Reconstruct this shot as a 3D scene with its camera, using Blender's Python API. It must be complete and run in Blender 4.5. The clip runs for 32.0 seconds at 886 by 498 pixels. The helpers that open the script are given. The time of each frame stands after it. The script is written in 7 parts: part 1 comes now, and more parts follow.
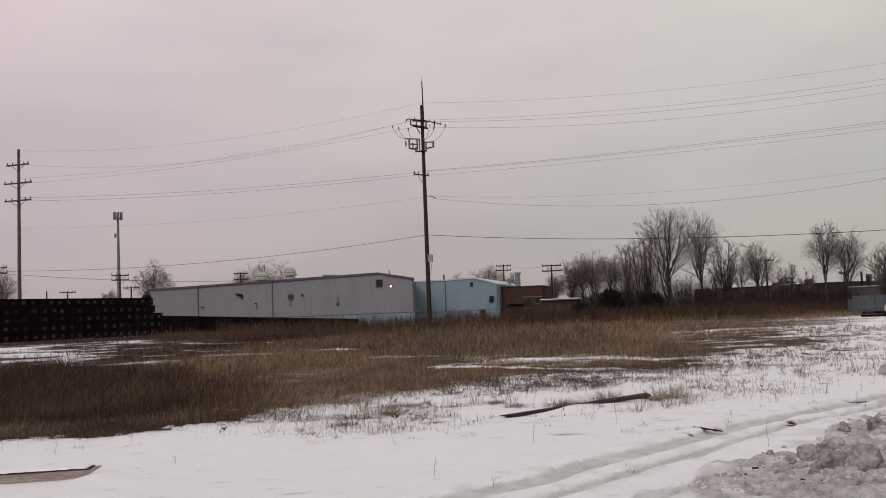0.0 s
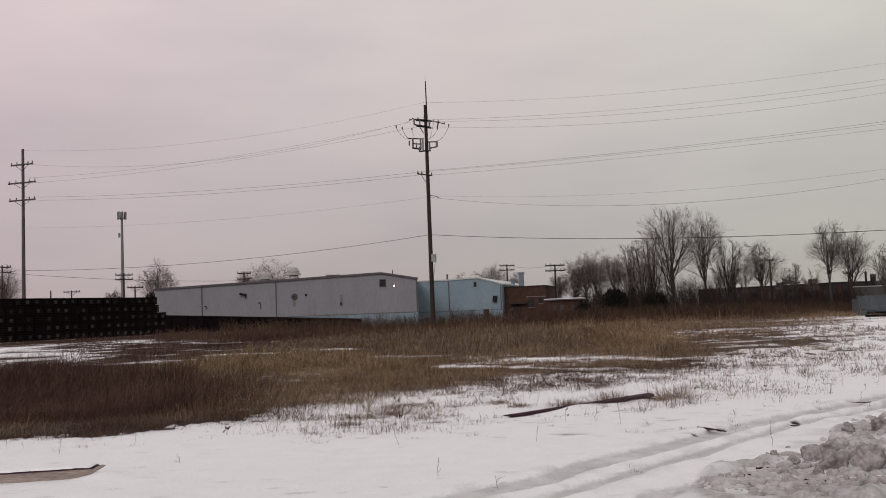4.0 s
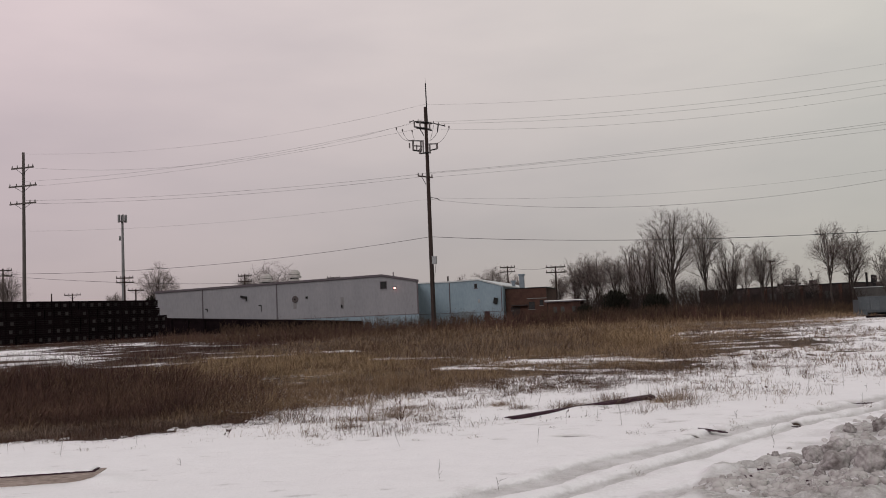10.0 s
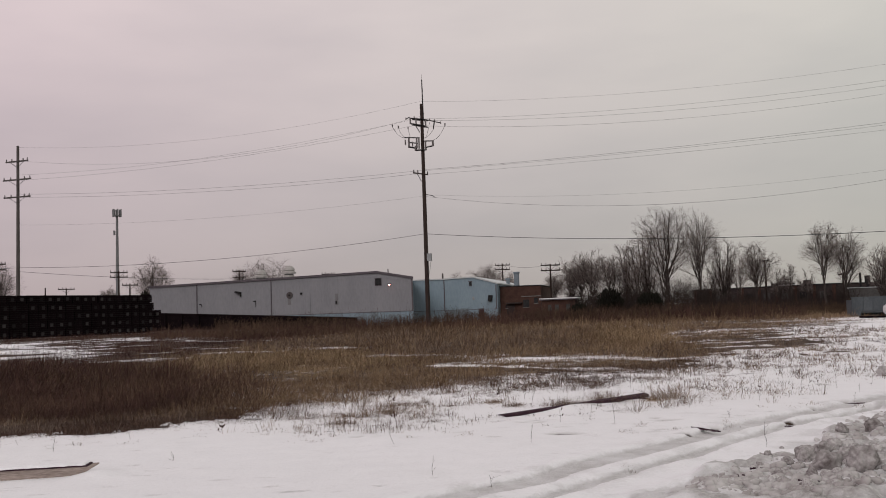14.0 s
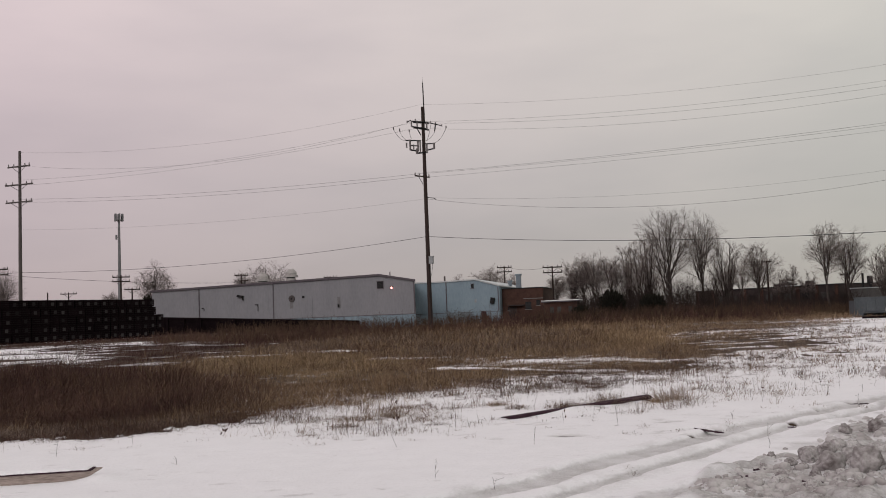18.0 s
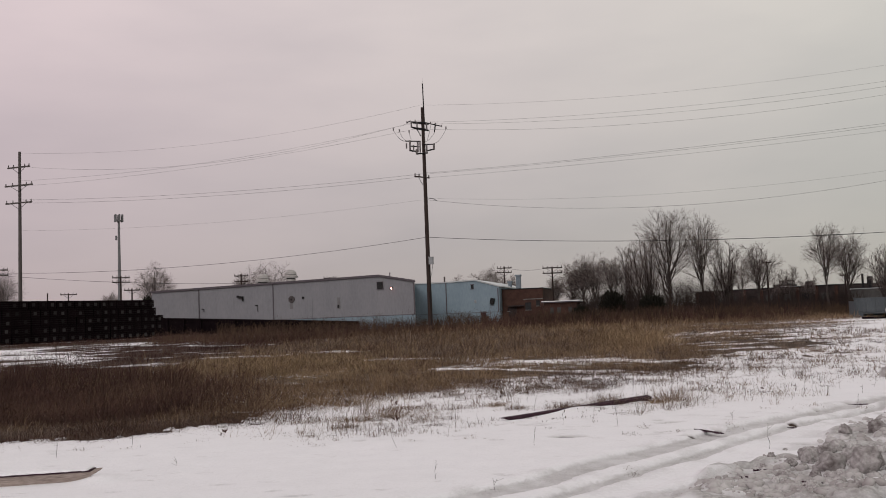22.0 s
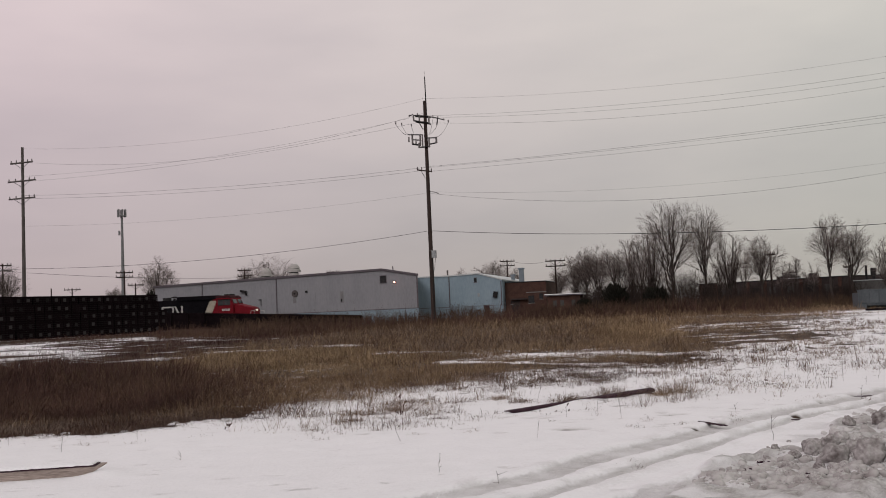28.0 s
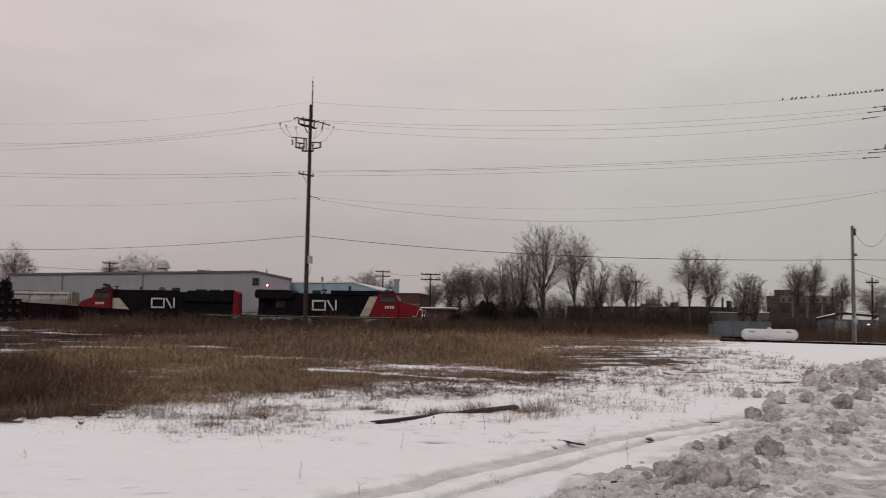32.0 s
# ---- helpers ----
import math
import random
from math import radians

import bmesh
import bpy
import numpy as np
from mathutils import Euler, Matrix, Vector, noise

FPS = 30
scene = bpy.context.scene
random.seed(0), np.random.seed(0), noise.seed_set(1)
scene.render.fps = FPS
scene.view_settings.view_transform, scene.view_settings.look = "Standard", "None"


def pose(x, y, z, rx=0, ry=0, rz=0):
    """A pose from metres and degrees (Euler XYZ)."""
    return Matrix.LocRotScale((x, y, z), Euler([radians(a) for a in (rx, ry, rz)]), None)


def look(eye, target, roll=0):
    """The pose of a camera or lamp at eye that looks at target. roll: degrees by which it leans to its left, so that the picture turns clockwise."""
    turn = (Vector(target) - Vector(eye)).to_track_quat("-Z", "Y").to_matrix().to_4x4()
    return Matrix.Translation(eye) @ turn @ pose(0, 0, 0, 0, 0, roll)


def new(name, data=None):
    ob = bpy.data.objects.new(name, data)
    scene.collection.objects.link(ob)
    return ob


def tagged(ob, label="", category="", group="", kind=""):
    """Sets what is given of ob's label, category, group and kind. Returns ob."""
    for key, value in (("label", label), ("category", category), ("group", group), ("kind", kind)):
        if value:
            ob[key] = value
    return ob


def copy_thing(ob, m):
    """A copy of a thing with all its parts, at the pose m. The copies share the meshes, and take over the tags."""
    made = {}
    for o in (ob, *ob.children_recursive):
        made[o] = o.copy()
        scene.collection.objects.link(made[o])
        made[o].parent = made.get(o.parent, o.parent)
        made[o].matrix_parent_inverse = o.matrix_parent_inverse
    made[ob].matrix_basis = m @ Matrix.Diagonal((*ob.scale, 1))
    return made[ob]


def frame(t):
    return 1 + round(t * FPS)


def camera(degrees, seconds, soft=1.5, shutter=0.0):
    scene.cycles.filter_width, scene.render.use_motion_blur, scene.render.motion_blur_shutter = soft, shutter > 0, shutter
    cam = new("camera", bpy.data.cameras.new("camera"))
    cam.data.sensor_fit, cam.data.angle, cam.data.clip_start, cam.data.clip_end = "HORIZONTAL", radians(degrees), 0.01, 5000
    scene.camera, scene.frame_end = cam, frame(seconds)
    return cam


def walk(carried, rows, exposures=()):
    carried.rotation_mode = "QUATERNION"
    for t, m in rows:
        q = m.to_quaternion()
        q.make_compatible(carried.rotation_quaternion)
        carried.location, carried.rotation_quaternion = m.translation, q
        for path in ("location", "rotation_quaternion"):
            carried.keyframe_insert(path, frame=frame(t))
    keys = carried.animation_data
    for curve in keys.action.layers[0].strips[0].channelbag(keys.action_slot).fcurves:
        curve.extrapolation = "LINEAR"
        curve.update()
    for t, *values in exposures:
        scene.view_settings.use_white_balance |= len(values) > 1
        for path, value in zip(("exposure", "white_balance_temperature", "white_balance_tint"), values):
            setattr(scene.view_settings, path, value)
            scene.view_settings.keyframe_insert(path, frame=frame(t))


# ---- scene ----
EYE = Vector((0, 0, 1.6))
cam = camera(52.01, 32.0, soft=0.95, shutter=0.5)


def aim(yaw, pitch, lean):
    """Pose of the hand-held camera on its spot: heading to the right, tilt up, lean to the left, in degrees."""
    y, p = radians(yaw), radians(pitch)
    way = Vector((math.sin(y) * math.cos(p), math.cos(y) * math.cos(p), math.sin(p)))
    return look(EYE, EYE + way, lean)


# seconds, heading, tilt, lean
AIM = [
    (0, 0.15, 4.00, -2.26), (0.5, 0.15, 4.00, -2.18), (1, 0.15, 4.03, -2.11),
    (1.5, 0.10, 3.99, -1.98), (2, 0.04, 3.96, -2.00), (2.5, -0.01, 3.95, -1.97),
    (3, -0.02, 3.93, -2.12), (3.5, -0.06, 4.00, -2.18), (5.5, -0.05, 3.95, -2.31),
    (6, -0.10, 3.97, -2.29), (6.5, -0.09, 4.00, -2.32), (7, -0.07, 4.02, -2.38),
    (7.5, -0.05, 4.04, -2.41), (8, 0.00, 4.07, -2.40), (8.5, 0.01, 4.11, -2.34),
    (9, 0.00, 4.12, -2.40), (9.5, -0.04, 4.13, -2.37), (10, -0.10, 4.12, -2.39),
    (10.5, -0.09, 4.13, -2.41), (11, 0.10, 4.21, -2.28), (11.5, 0.25, 4.17, -2.01),
    (12, 0.25, 4.08, -2.12), (12.5, 0.25, 3.96, -1.83), (13, 0.25, 3.93, -1.89),
    (13.5, 0.22, 3.92, -1.95), (14, 0.21, 3.93, -1.95), (14.5, 0.23, 3.96, -2.11),
    (16.5, 0.14, 4.07, -2.19), (17, 0.13, 4.08, -2.26), (17.5, 0.11, 4.11, -2.23),
    (18, 0.10, 4.10, -2.26), (18.5, 0.08, 4.06, -2.17), (19, 0.06, 4.06, -2.12),
    (19.5, 0.05, 4.09, -2.18), (20, 0.08, 4.09, -2.23), (20.5, 0.11, 4.12, -2.29),
    (21, 0.10, 4.13, -2.19), (21.5, 0.11, 4.15, -2.24), (22, 0.11, 4.14, -2.27),
    (22.5, 0.12, 4.16, -2.26), (23, 0.08, 4.15, -2.33), (23.5, 0.15, 4.17, -2.42),
    (24, 0.21, 4.07, -2.20), (24.5, 0.19, 3.93, -2.29), (25, 0.15, 3.82, -2.33),
    (25.5, 0.10, 3.76, -2.28), (27.5, -0.04, 3.71, -2.29), (28, -0.09, 3.74, -2.52),
    (28.5, -0.00, 3.84, -2.54), (29, -0.01, 3.84, -2.36), (29.5, -0.03, 3.82, -2.34),
    (30, -0.04, 3.76, -1.78), (30.5, 0.39, 3.82, -1.70), (31, 2.10, 4.00, 0.13),
    (31.5, 4.96, 4.39, 0.68), (32, 7.67, 4.28, 0.90),
]
walk(cam, [(t, aim(y, p, r)) for t, y, p, r in AIM])

# ---- sky and sun: a closed winter overcast ----
world = bpy.data.worlds.new("winter_sky")
scene.world = world
world.use_nodes = True
wn, wl = world.node_tree.nodes, world.node_tree.links
wn.clear()
w_out, w_bg = wn.new("ShaderNodeOutputWorld"), wn.new("ShaderNodeBackground")
w_sky = wn.new("ShaderNodeTexSky")
w_sky.sky_type, w_sky.sun_disc = "NISHITA", False
w_sky.sun_elevation, w_sky.sun_rotation = radians(28), radians(205)
w_co, w_map, w_n = wn.new("ShaderNodeTexCoord"), wn.new("ShaderNodeMapping"), wn.new("ShaderNodeTexNoise")
w_map.inputs["Scale"].default_value = (1.6, 1.6, 5.5)
w_n.inputs["Scale"].default_value, w_n.inputs["Detail"].default_value = 1.5, 5
w_ramp = wn.new("ShaderNodeValToRGB")
w_ramp.color_ramp.elements[0].position, w_ramp.color_ramp.elements[0].color = 0.34, (5.3, 5.05, 5.05, 1)
w_ramp.color_ramp.elements[1].position, w_ramp.color_ramp.elements[1].color = 0.60, (6.1, 5.75, 5.65, 1)
# thicker, greyer cloud low down, brighter overhead
w_sep, w_hi, w_low = wn.new("ShaderNodeSeparateXYZ"), wn.new("ShaderNodeMapRange"), wn.new("ShaderNodeMix")
w_hi.inputs["From Min"].default_value, w_hi.inputs["From Max"].default_value = 0.0, 0.34
w_low.data_type, w_low.blend_type = "RGBA", "MULTIPLY"
w_lowc = wn.new("ShaderNodeMix")
w_lowc.data_type = "RGBA"
w_lowc.inputs["A"].default_value, w_lowc.inputs["B"].default_value = (0.665, 0.66, 0.667, 1), (1.135, 1.135, 1.122, 1)
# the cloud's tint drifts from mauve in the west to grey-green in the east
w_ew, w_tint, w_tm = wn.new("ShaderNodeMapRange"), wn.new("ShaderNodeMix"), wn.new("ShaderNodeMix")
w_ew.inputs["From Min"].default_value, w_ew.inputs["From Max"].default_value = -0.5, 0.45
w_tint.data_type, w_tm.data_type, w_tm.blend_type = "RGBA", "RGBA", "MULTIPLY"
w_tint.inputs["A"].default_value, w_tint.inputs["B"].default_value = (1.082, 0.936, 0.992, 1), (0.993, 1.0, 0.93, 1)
w_mix = wn.new("ShaderNodeMix")
w_mix.data_type = "RGBA"
w_mix.inputs["Factor"].default_value = 0.94
w_bg.inputs["Strength"].default_value = 0.102
wl.new(w_co.outputs["Generated"], w_map.inputs["Vector"])
wl.new(w_map.outputs["Vector"], w_n.inputs["Vector"])
wl.new(w_n.outputs["Fac"], w_ramp.inputs["Fac"])
wl.new(w_co.outputs["Generated"], w_sep.inputs["Vector"])
wl.new(w_sep.outputs["Z"], w_hi.inputs["Value"])
wl.new(w_hi.outputs["Result"], w_lowc.inputs["Factor"])
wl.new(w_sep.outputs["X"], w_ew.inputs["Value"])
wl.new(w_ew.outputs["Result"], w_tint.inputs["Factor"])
w_low.inputs["Factor"].default_value = w_tm.inputs["Factor"].default_value = 1.0
wl.new(w_ramp.outputs["Color"], w_low.inputs["A"])
wl.new(w_lowc.outputs["Result"], w_low.inputs["B"])
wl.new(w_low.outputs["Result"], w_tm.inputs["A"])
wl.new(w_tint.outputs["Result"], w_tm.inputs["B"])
# the tint is low haze; overhead the cloud is neutral
w_top, w_neu = wn.new("ShaderNodeMapRange"), wn.new("ShaderNodeMix")
w_top.inputs["From Min"].default_value, w_top.inputs["From Max"].default_value = 0.34, 0.62
w_neu.data_type, w_neu.blend_type = "RGBA", "MULTIPLY"
w_neu.inputs["B"].default_value = (0.972, 1.022, 1.042, 1)
wl.new(w_sep.outputs["Z"], w_top.inputs["Value"])
wl.new(w_top.outputs["Result"], w_neu.inputs["Factor"])
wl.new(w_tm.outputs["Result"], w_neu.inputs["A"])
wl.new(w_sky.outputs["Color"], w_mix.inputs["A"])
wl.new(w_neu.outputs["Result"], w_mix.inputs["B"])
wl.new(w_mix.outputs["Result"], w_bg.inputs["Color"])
wl.new(w_bg.outputs["Background"], w_out.inputs["Surface"])

sun = new("sun", bpy.data.lights.new("sun", "SUN"))
sun.data.energy, sun.data.angle, sun.data.color = 0.7, radians(25), (1.0, 0.99, 0.97)
sun.matrix_world = look((0, 0, 50), (0 + 22, 50, 50 - 30))
scene.view_settings.exposure = 0.0


# ---- materials ----
def mat(name, c1, c2, scale=3.0, rough=0.8, bump=0.0, metal=0.0, fine=None, stretch=(1, 1, 1), island=0.0, obrand=0.0, spec=0.3):
    """A surface of two tones: broad stains, fine grain, relief; island or obrand varies its pieces."""
    m = bpy.data.materials.new(name)
    m.use_nodes = True
    n, l = m.node_tree.nodes, m.node_tree.links
    b = n["Principled BSDF"]
    b.inputs["Roughness"].default_value, b.inputs["Metallic"].default_value, b.inputs["Specular IOR Level"].default_value = rough, metal, spec
    co, mp, t1, t2 = n.new("ShaderNodeTexCoord"), n.new("ShaderNodeMapping"), n.new("ShaderNodeTexNoise"), n.new("ShaderNodeTexNoise")
    mp.inputs["Scale"].default_value = stretch
    t1.inputs["Scale"].default_value, t1.inputs["Detail"].default_value = scale, 4
    t2.inputs["Scale"].default_value, t2.inputs["Detail"].default_value = fine or scale * 9, 3
    add, rng, mix = n.new("ShaderNodeMath"), n.new("ShaderNodeMapRange"), n.new("ShaderNodeMix")
    add.operation, mix.data_type = "ADD", "RGBA"
    rng.inputs["From Min"].default_value, rng.inputs["From Max"].default_value = 0.72, 1.28
    mix.inputs["A"].default_value, mix.inputs["B"].default_value = (*c1, 1), (*c2, 1)
    l.new(co.outputs["Object"], mp.inputs["Vector"])
    for t in (t1, t2):
        l.new(mp.outputs["Vector"], t.inputs["Vector"])
    l.new(t1.outputs["Fac"], add.inputs[0])
    l.new(t2.outputs["Fac"], add.inputs[1])
    l.new(add.outputs[0], rng.inputs["Value"])
    last = rng.outputs["Result"]
    if island or obrand:
        src = n.new("ShaderNodeNewGeometry").outputs["Random Per Island"] if island else n.new("ShaderNodeObjectInfo").outputs["Random"]
        k = n.new("ShaderNodeMix")
        k.inputs["Factor"].default_value = island or obrand
        l.new(last, k.inputs["A"])
        l.new(src, k.inputs["B"])
        last = k.outputs["Result"]
    l.new(last, mix.inputs["Factor"])
    l.new(mix.outputs["Result"], b.inputs["Base Color"])
    if bump:
        bp = n.new("ShaderNodeBump")
        bp.inputs["Strength"].default_value, bp.inputs["Distance"].default_value = 0.6, bump
        l.new(add.outputs[0], bp.inputs["Height"])
        l.new(bp.outputs["Normal"], b.inputs["Normal"])
    return m


def glowing(name, color, power):
    m = mat(name, color, color)
    b = m.node_tree.nodes["Principled BSDF"]
    b.inputs["Emission Color"].default_value, b.inputs["Emission Strength"].default_value = (*color, 1), power
    return m


def snow_ground():
    """Snow with trodden, dirty and bare patches; the sheet's own cover values say where soil shows and where it is
    dirty, and paint shade into the hollows.
    """
    m = bpy.data.materials.new("snow_and_soil")
    m.use_nodes = True
    n, l = m.node_tree.nodes, m.node_tree.links
    b = n["Principled BSDF"]
    co = n.new("ShaderNodeTexCoord")
    fine, mid, big = n.new("ShaderNodeTexNoise"), n.new("ShaderNodeTexNoise"), n.new("ShaderNodeTexNoise")
    fine.inputs["Scale"].default_value, fine.inputs["Detail"].default_value = 22, 5
    mid.inputs["Scale"].default_value, mid.inputs["Detail"].default_value = 2.6, 5
    big.inputs["Scale"].default_value = 0.35
    grit = n.new("ShaderNodeTexNoise")
    grit.inputs["Scale"].default_value, grit.inputs["Detail"].default_value, grit.inputs["Roughness"].default_value = 21.0, 6, 0.6
    for t in (fine, mid, big, grit):
        l.new(co.outputs["Object"], t.inputs["Vector"])

    def attr(name):
        a = n.new("ShaderNodeAttribute")
        a.attribute_name = name
        return a.outputs["Fac"]

    def blend(a, bb, fac):
        k = n.new("ShaderNodeMix")
        k.data_type = "RGBA"
        for i, v in (("A", a), ("B", bb)):
            if isinstance(v, tuple):
                k.inputs[i].default_value = (*v, 1)
            else:
                l.new(v, k.inputs[i])
        l.new(fac, k.inputs["Factor"])
        return k.outputs["Result"]

    def edge(value, noise_out, amount, lo, hi):
        """value plus noise, cut to a ragged edge"""
        q, r = n.new("ShaderNodeMath"), n.new("ShaderNodeMapRange")
        q.operation = "MULTIPLY_ADD"
        q.inputs[1].default_value = amount
        l.new(noise_out, q.inputs[0])
        l.new(value, q.inputs[2])
        r.inputs["From Min"].default_value, r.inputs["From Max"].default_value = lo, hi
        l.new(q.outputs[0], r.inputs["Value"])
        return r.outputs["Result"]

    clean = blend((0.80, 0.79, 0.81), (0.88, 0.87, 0.89), mid.outputs["Fac"])
    spread = n.new("ShaderNodeMapRange")
    spread.inputs["From Min"].default_value, spread.inputs["From Max"].default_value = 0.33, 0.67
    l.new(grit.outputs["Fac"], spread.inputs["Value"])
    slush = blend((0.24, 0.215, 0.203), (0.60, 0.592, 0.58), spread.outputs["Result"])
    soil = blend((0.030, 0.020, 0.015), (0.085, 0.058, 0.042), fine.outputs["Fac"])
    s1 = blend(clean, slush, edge(attr("dirt_shade"), grit.outputs["Fac"], 0.8, 0.42, 1.38))
    s2 = blend(s1, soil, edge(attr("soil"), mid.outputs["Fac"], 0.9, 0.72, 0.95))
    l.new(s2, b.inputs["Base Color"])
    b.inputs["Roughness"].default_value, b.inputs["Specular IOR Level"].default_value = 0.8, 0.08
    bp = n.new("ShaderNodeBump")
    bp.inputs["Strength"].default_value, bp.inputs["Distance"].default_value = 0.6, 0.05
    # trodden and ploughed snow is rougher than the clean cover
    rough_ = n.new("ShaderNodeMath")
    rough_.operation = "MULTIPLY_ADD"
    l.new(attr("dirt_shade"), rough_.inputs[0])
    rough_.inputs[1].default_value, rough_.inputs[2].default_value = 2.2, 0.34
    hgt = n.new("ShaderNodeMath")
    hgt.operation = "MULTIPLY"
    l.new(grit.outputs["Fac"], hgt.inputs[0])
    l.new(rough_.outputs[0], hgt.inputs[1])
    l.new(hgt.outputs[0], bp.inputs["Height"])
    l.new(bp.outputs["Normal"], b.inputs["Normal"])
    return m


SNOW_GROUND = snow_ground()
SNOW = mat("snow", (0.78, 0.77, 0.79), (0.88, 0.87, 0.89), 3, 0.7, 0.02)
SNOW_DIRTY = mat("dirty_snow", (0.095, 0.075, 0.073), (0.54, 0.52, 0.512), 0.7, 0.95, 0.015, fine=3.0, obrand=0.4)
SNOW_OLD = mat("old_crusted_snow", (0.23, 0.205, 0.197), (0.68, 0.665, 0.658), 1.2, 0.9, 0.03, fine=5.0, obrand=0.3)
CREOSOTE = mat("creosoted_timber", (0.004, 0.0026, 0.0032), (0.014, 0.009, 0.0105), 2, 0.9, 0.01, obrand=0.3, spec=0.04)
PALE_END = mat("sawn_pale_wood", (0.012, 0.010, 0.0105), (0.056, 0.050, 0.051), 3, 0.9, obrand=0.9, spec=0.1)
POLE_WOOD = mat("weathered_pole", (0.022, 0.014, 0.013), (0.055, 0.038, 0.033), 1.2, 0.95, 0.01, stretch=(6, 6, 0.5))
POLE_GREY = mat("grey_pole", (0.06, 0.05, 0.048), (0.13, 0.115, 0.11), 1.2, 0.9, 0.01, stretch=(6, 6, 0.5))
WIRE = mat("wire_metal", (0.04, 0.04, 0.042), (0.08, 0.08, 0.08), 2, 0.5, metal=0.4)
INSULATOR = mat("porcelain", (0.10, 0.09, 0.09), (0.18, 0.16, 0.16), 5, 0.25)
STEEL = mat("galvanised_steel", (0.22, 0.23, 0.24), (0.36, 0.37, 0.38), 2, 0.5, metal=0.5)
DARK_STEEL = mat("dark_steel", (0.012, 0.012, 0.013), (0.035, 0.033, 0.033), 2, 0.7, 0.005, spec=0.1)
RUST = mat("rusted_steel", (0.03, 0.017, 0.019), (0.10, 0.065, 0.062), 4, 0.9, 0.01, spec=0.1)


# ---- building blocks ----
def bear(az, d, z=0.0):
    """A place by its bearing in degrees from north, clockwise, and its distance from the viewer's spot."""
    return Vector((d * math.sin(radians(az)), d * math.cos(radians(az)), z))


def box(bm, c, s, rz=0.0, ry=0.0, rx=0.0):
    m = Matrix.Translation(c) @ Euler((radians(rx), radians(ry), radians(rz))).to_matrix().to_4x4() @ Matrix.Diagonal((*s, 1))
    return bmesh.ops.create_cube(bm, size=1.0, matrix=m)["verts"]


def rod(bm, a, b, r0, r1=None, n=8):
    a, b = Vector(a), Vector(b)
    d = b - a
    m = Matrix.Translation((a + b) / 2) @ d.to_track_quat("Z", "Y").to_matrix().to_4x4()
    return bmesh.ops.create_cone(bm, cap_ends=True, segments=n, radius1=r0, radius2=r0 if r1 is None else r1, depth=d.length, matrix=m)["verts"]


def prism(bm, outline, y0, y1):
    """A solid from an outline in x and z, between two depths."""
    f = [bm.verts.new((x, y0, z)) for x, z in outline]
    b = [bm.verts.new((x, y1, z)) for x, z in outline]
    bm.faces.new(f)
    bm.faces.new(b[::-1])
    for i in range(len(f)):
        j = (i + 1) % len(f)
        bm.faces.new((f[j], f[i], b[i], b[j]))
    bmesh.ops.recalc_face_normals(bm, faces=bm.faces)


def bevel(bm, w, seg=1):
    bmesh.ops.bevel(bm, geom=bm.edges[:], offset=w, segments=seg, affect="EDGES", clamp_overlap=True)


def made(name, bm, material, smooth=False):
    me = bpy.data.meshes.new(name)
    bm.to_mesh(me)
    bm.free()
    me.materials.append(material)
    if smooth:
        me.shade_smooth()
    return me


def part(name, bm, material, parent=None, label="", smooth=False):
    ob = new(name, made(name, bm, material, smooth) if isinstance(bm, bmesh.types.BMesh) else bm)
    if parent is not None:
        ob.parent = parent
    if label:
        ob["label"] = label
    return ob


def shape(fn, *args, **kw):
    bm = bmesh.new()
    fn(bm, *args, **kw)
    return bm


def boxes(*items):
    bm = bmesh.new()
    for it in items:
        box(bm, *it)
    return bm


def rods(*items):
    bm = bmesh.new()
    for it in items:
        rod(bm, *it)
    return bm


def soup(name, verts, faces, material):
    """A mesh from arrays: verts n x 3, faces m x 3 or m x 4."""
    me = bpy.data.meshes.new(name)
    k = faces.shape[1]
    me.vertices.add(len(verts))
    me.vertices.foreach_set("co", np.ascontiguousarray(verts, np.float32).ravel())
    me.loops.add(faces.size)
    me.loops.foreach_set("vertex_index", np.ascontiguousarray(faces, np.int32).ravel())
    me.polygons.add(len(faces))
    me.polygons.foreach_set("loop_start", np.arange(0, faces.size, k, dtype=np.int32))
    me.update(calc_edges=True)
    me.materials.append(material)
    return me


def vnoise(x, y, scale, seed=0):
    """Smooth value noise from 0 to 1 on arrays."""
    x, y = np.asarray(x, float) / scale + 917.3 * (seed + 1), np.asarray(y, float) / scale + 411.7 * (seed + 1)
    xi, yi = np.floor(x), np.floor(y)
    u, v = x - xi, y - yi
    u, v = u * u * (3 - 2 * u), v * v * (3 - 2 * v)

    def h(a, b):
        s = np.sin(a * 127.1 + b * 311.7 + seed * 74.7) * 43758.5453
        return s - np.floor(s)

    return (h(xi, yi) * (1 - u) + h(xi + 1, yi) * u) * (1 - v) + (h(xi, yi + 1) * (1 - u) + h(xi + 1, yi + 1) * u) * v


def sstep(a, b, x):
    t = np.clip((x - a) / (b - a), 0, 1)
    return t * t * (3 - 2 * t)


def inside(poly, x, y):
    r = np.zeros(np.shape(x), bool)
    for (x0, y0), (x1, y1) in zip(poly, poly[1:] + poly[:1]):
        if y0 != y1:
            r ^= ((y0 > y) != (y1 > y)) & (x < (x1 - x0) * (y - y0) / (y1 - y0) + x0)
    return r


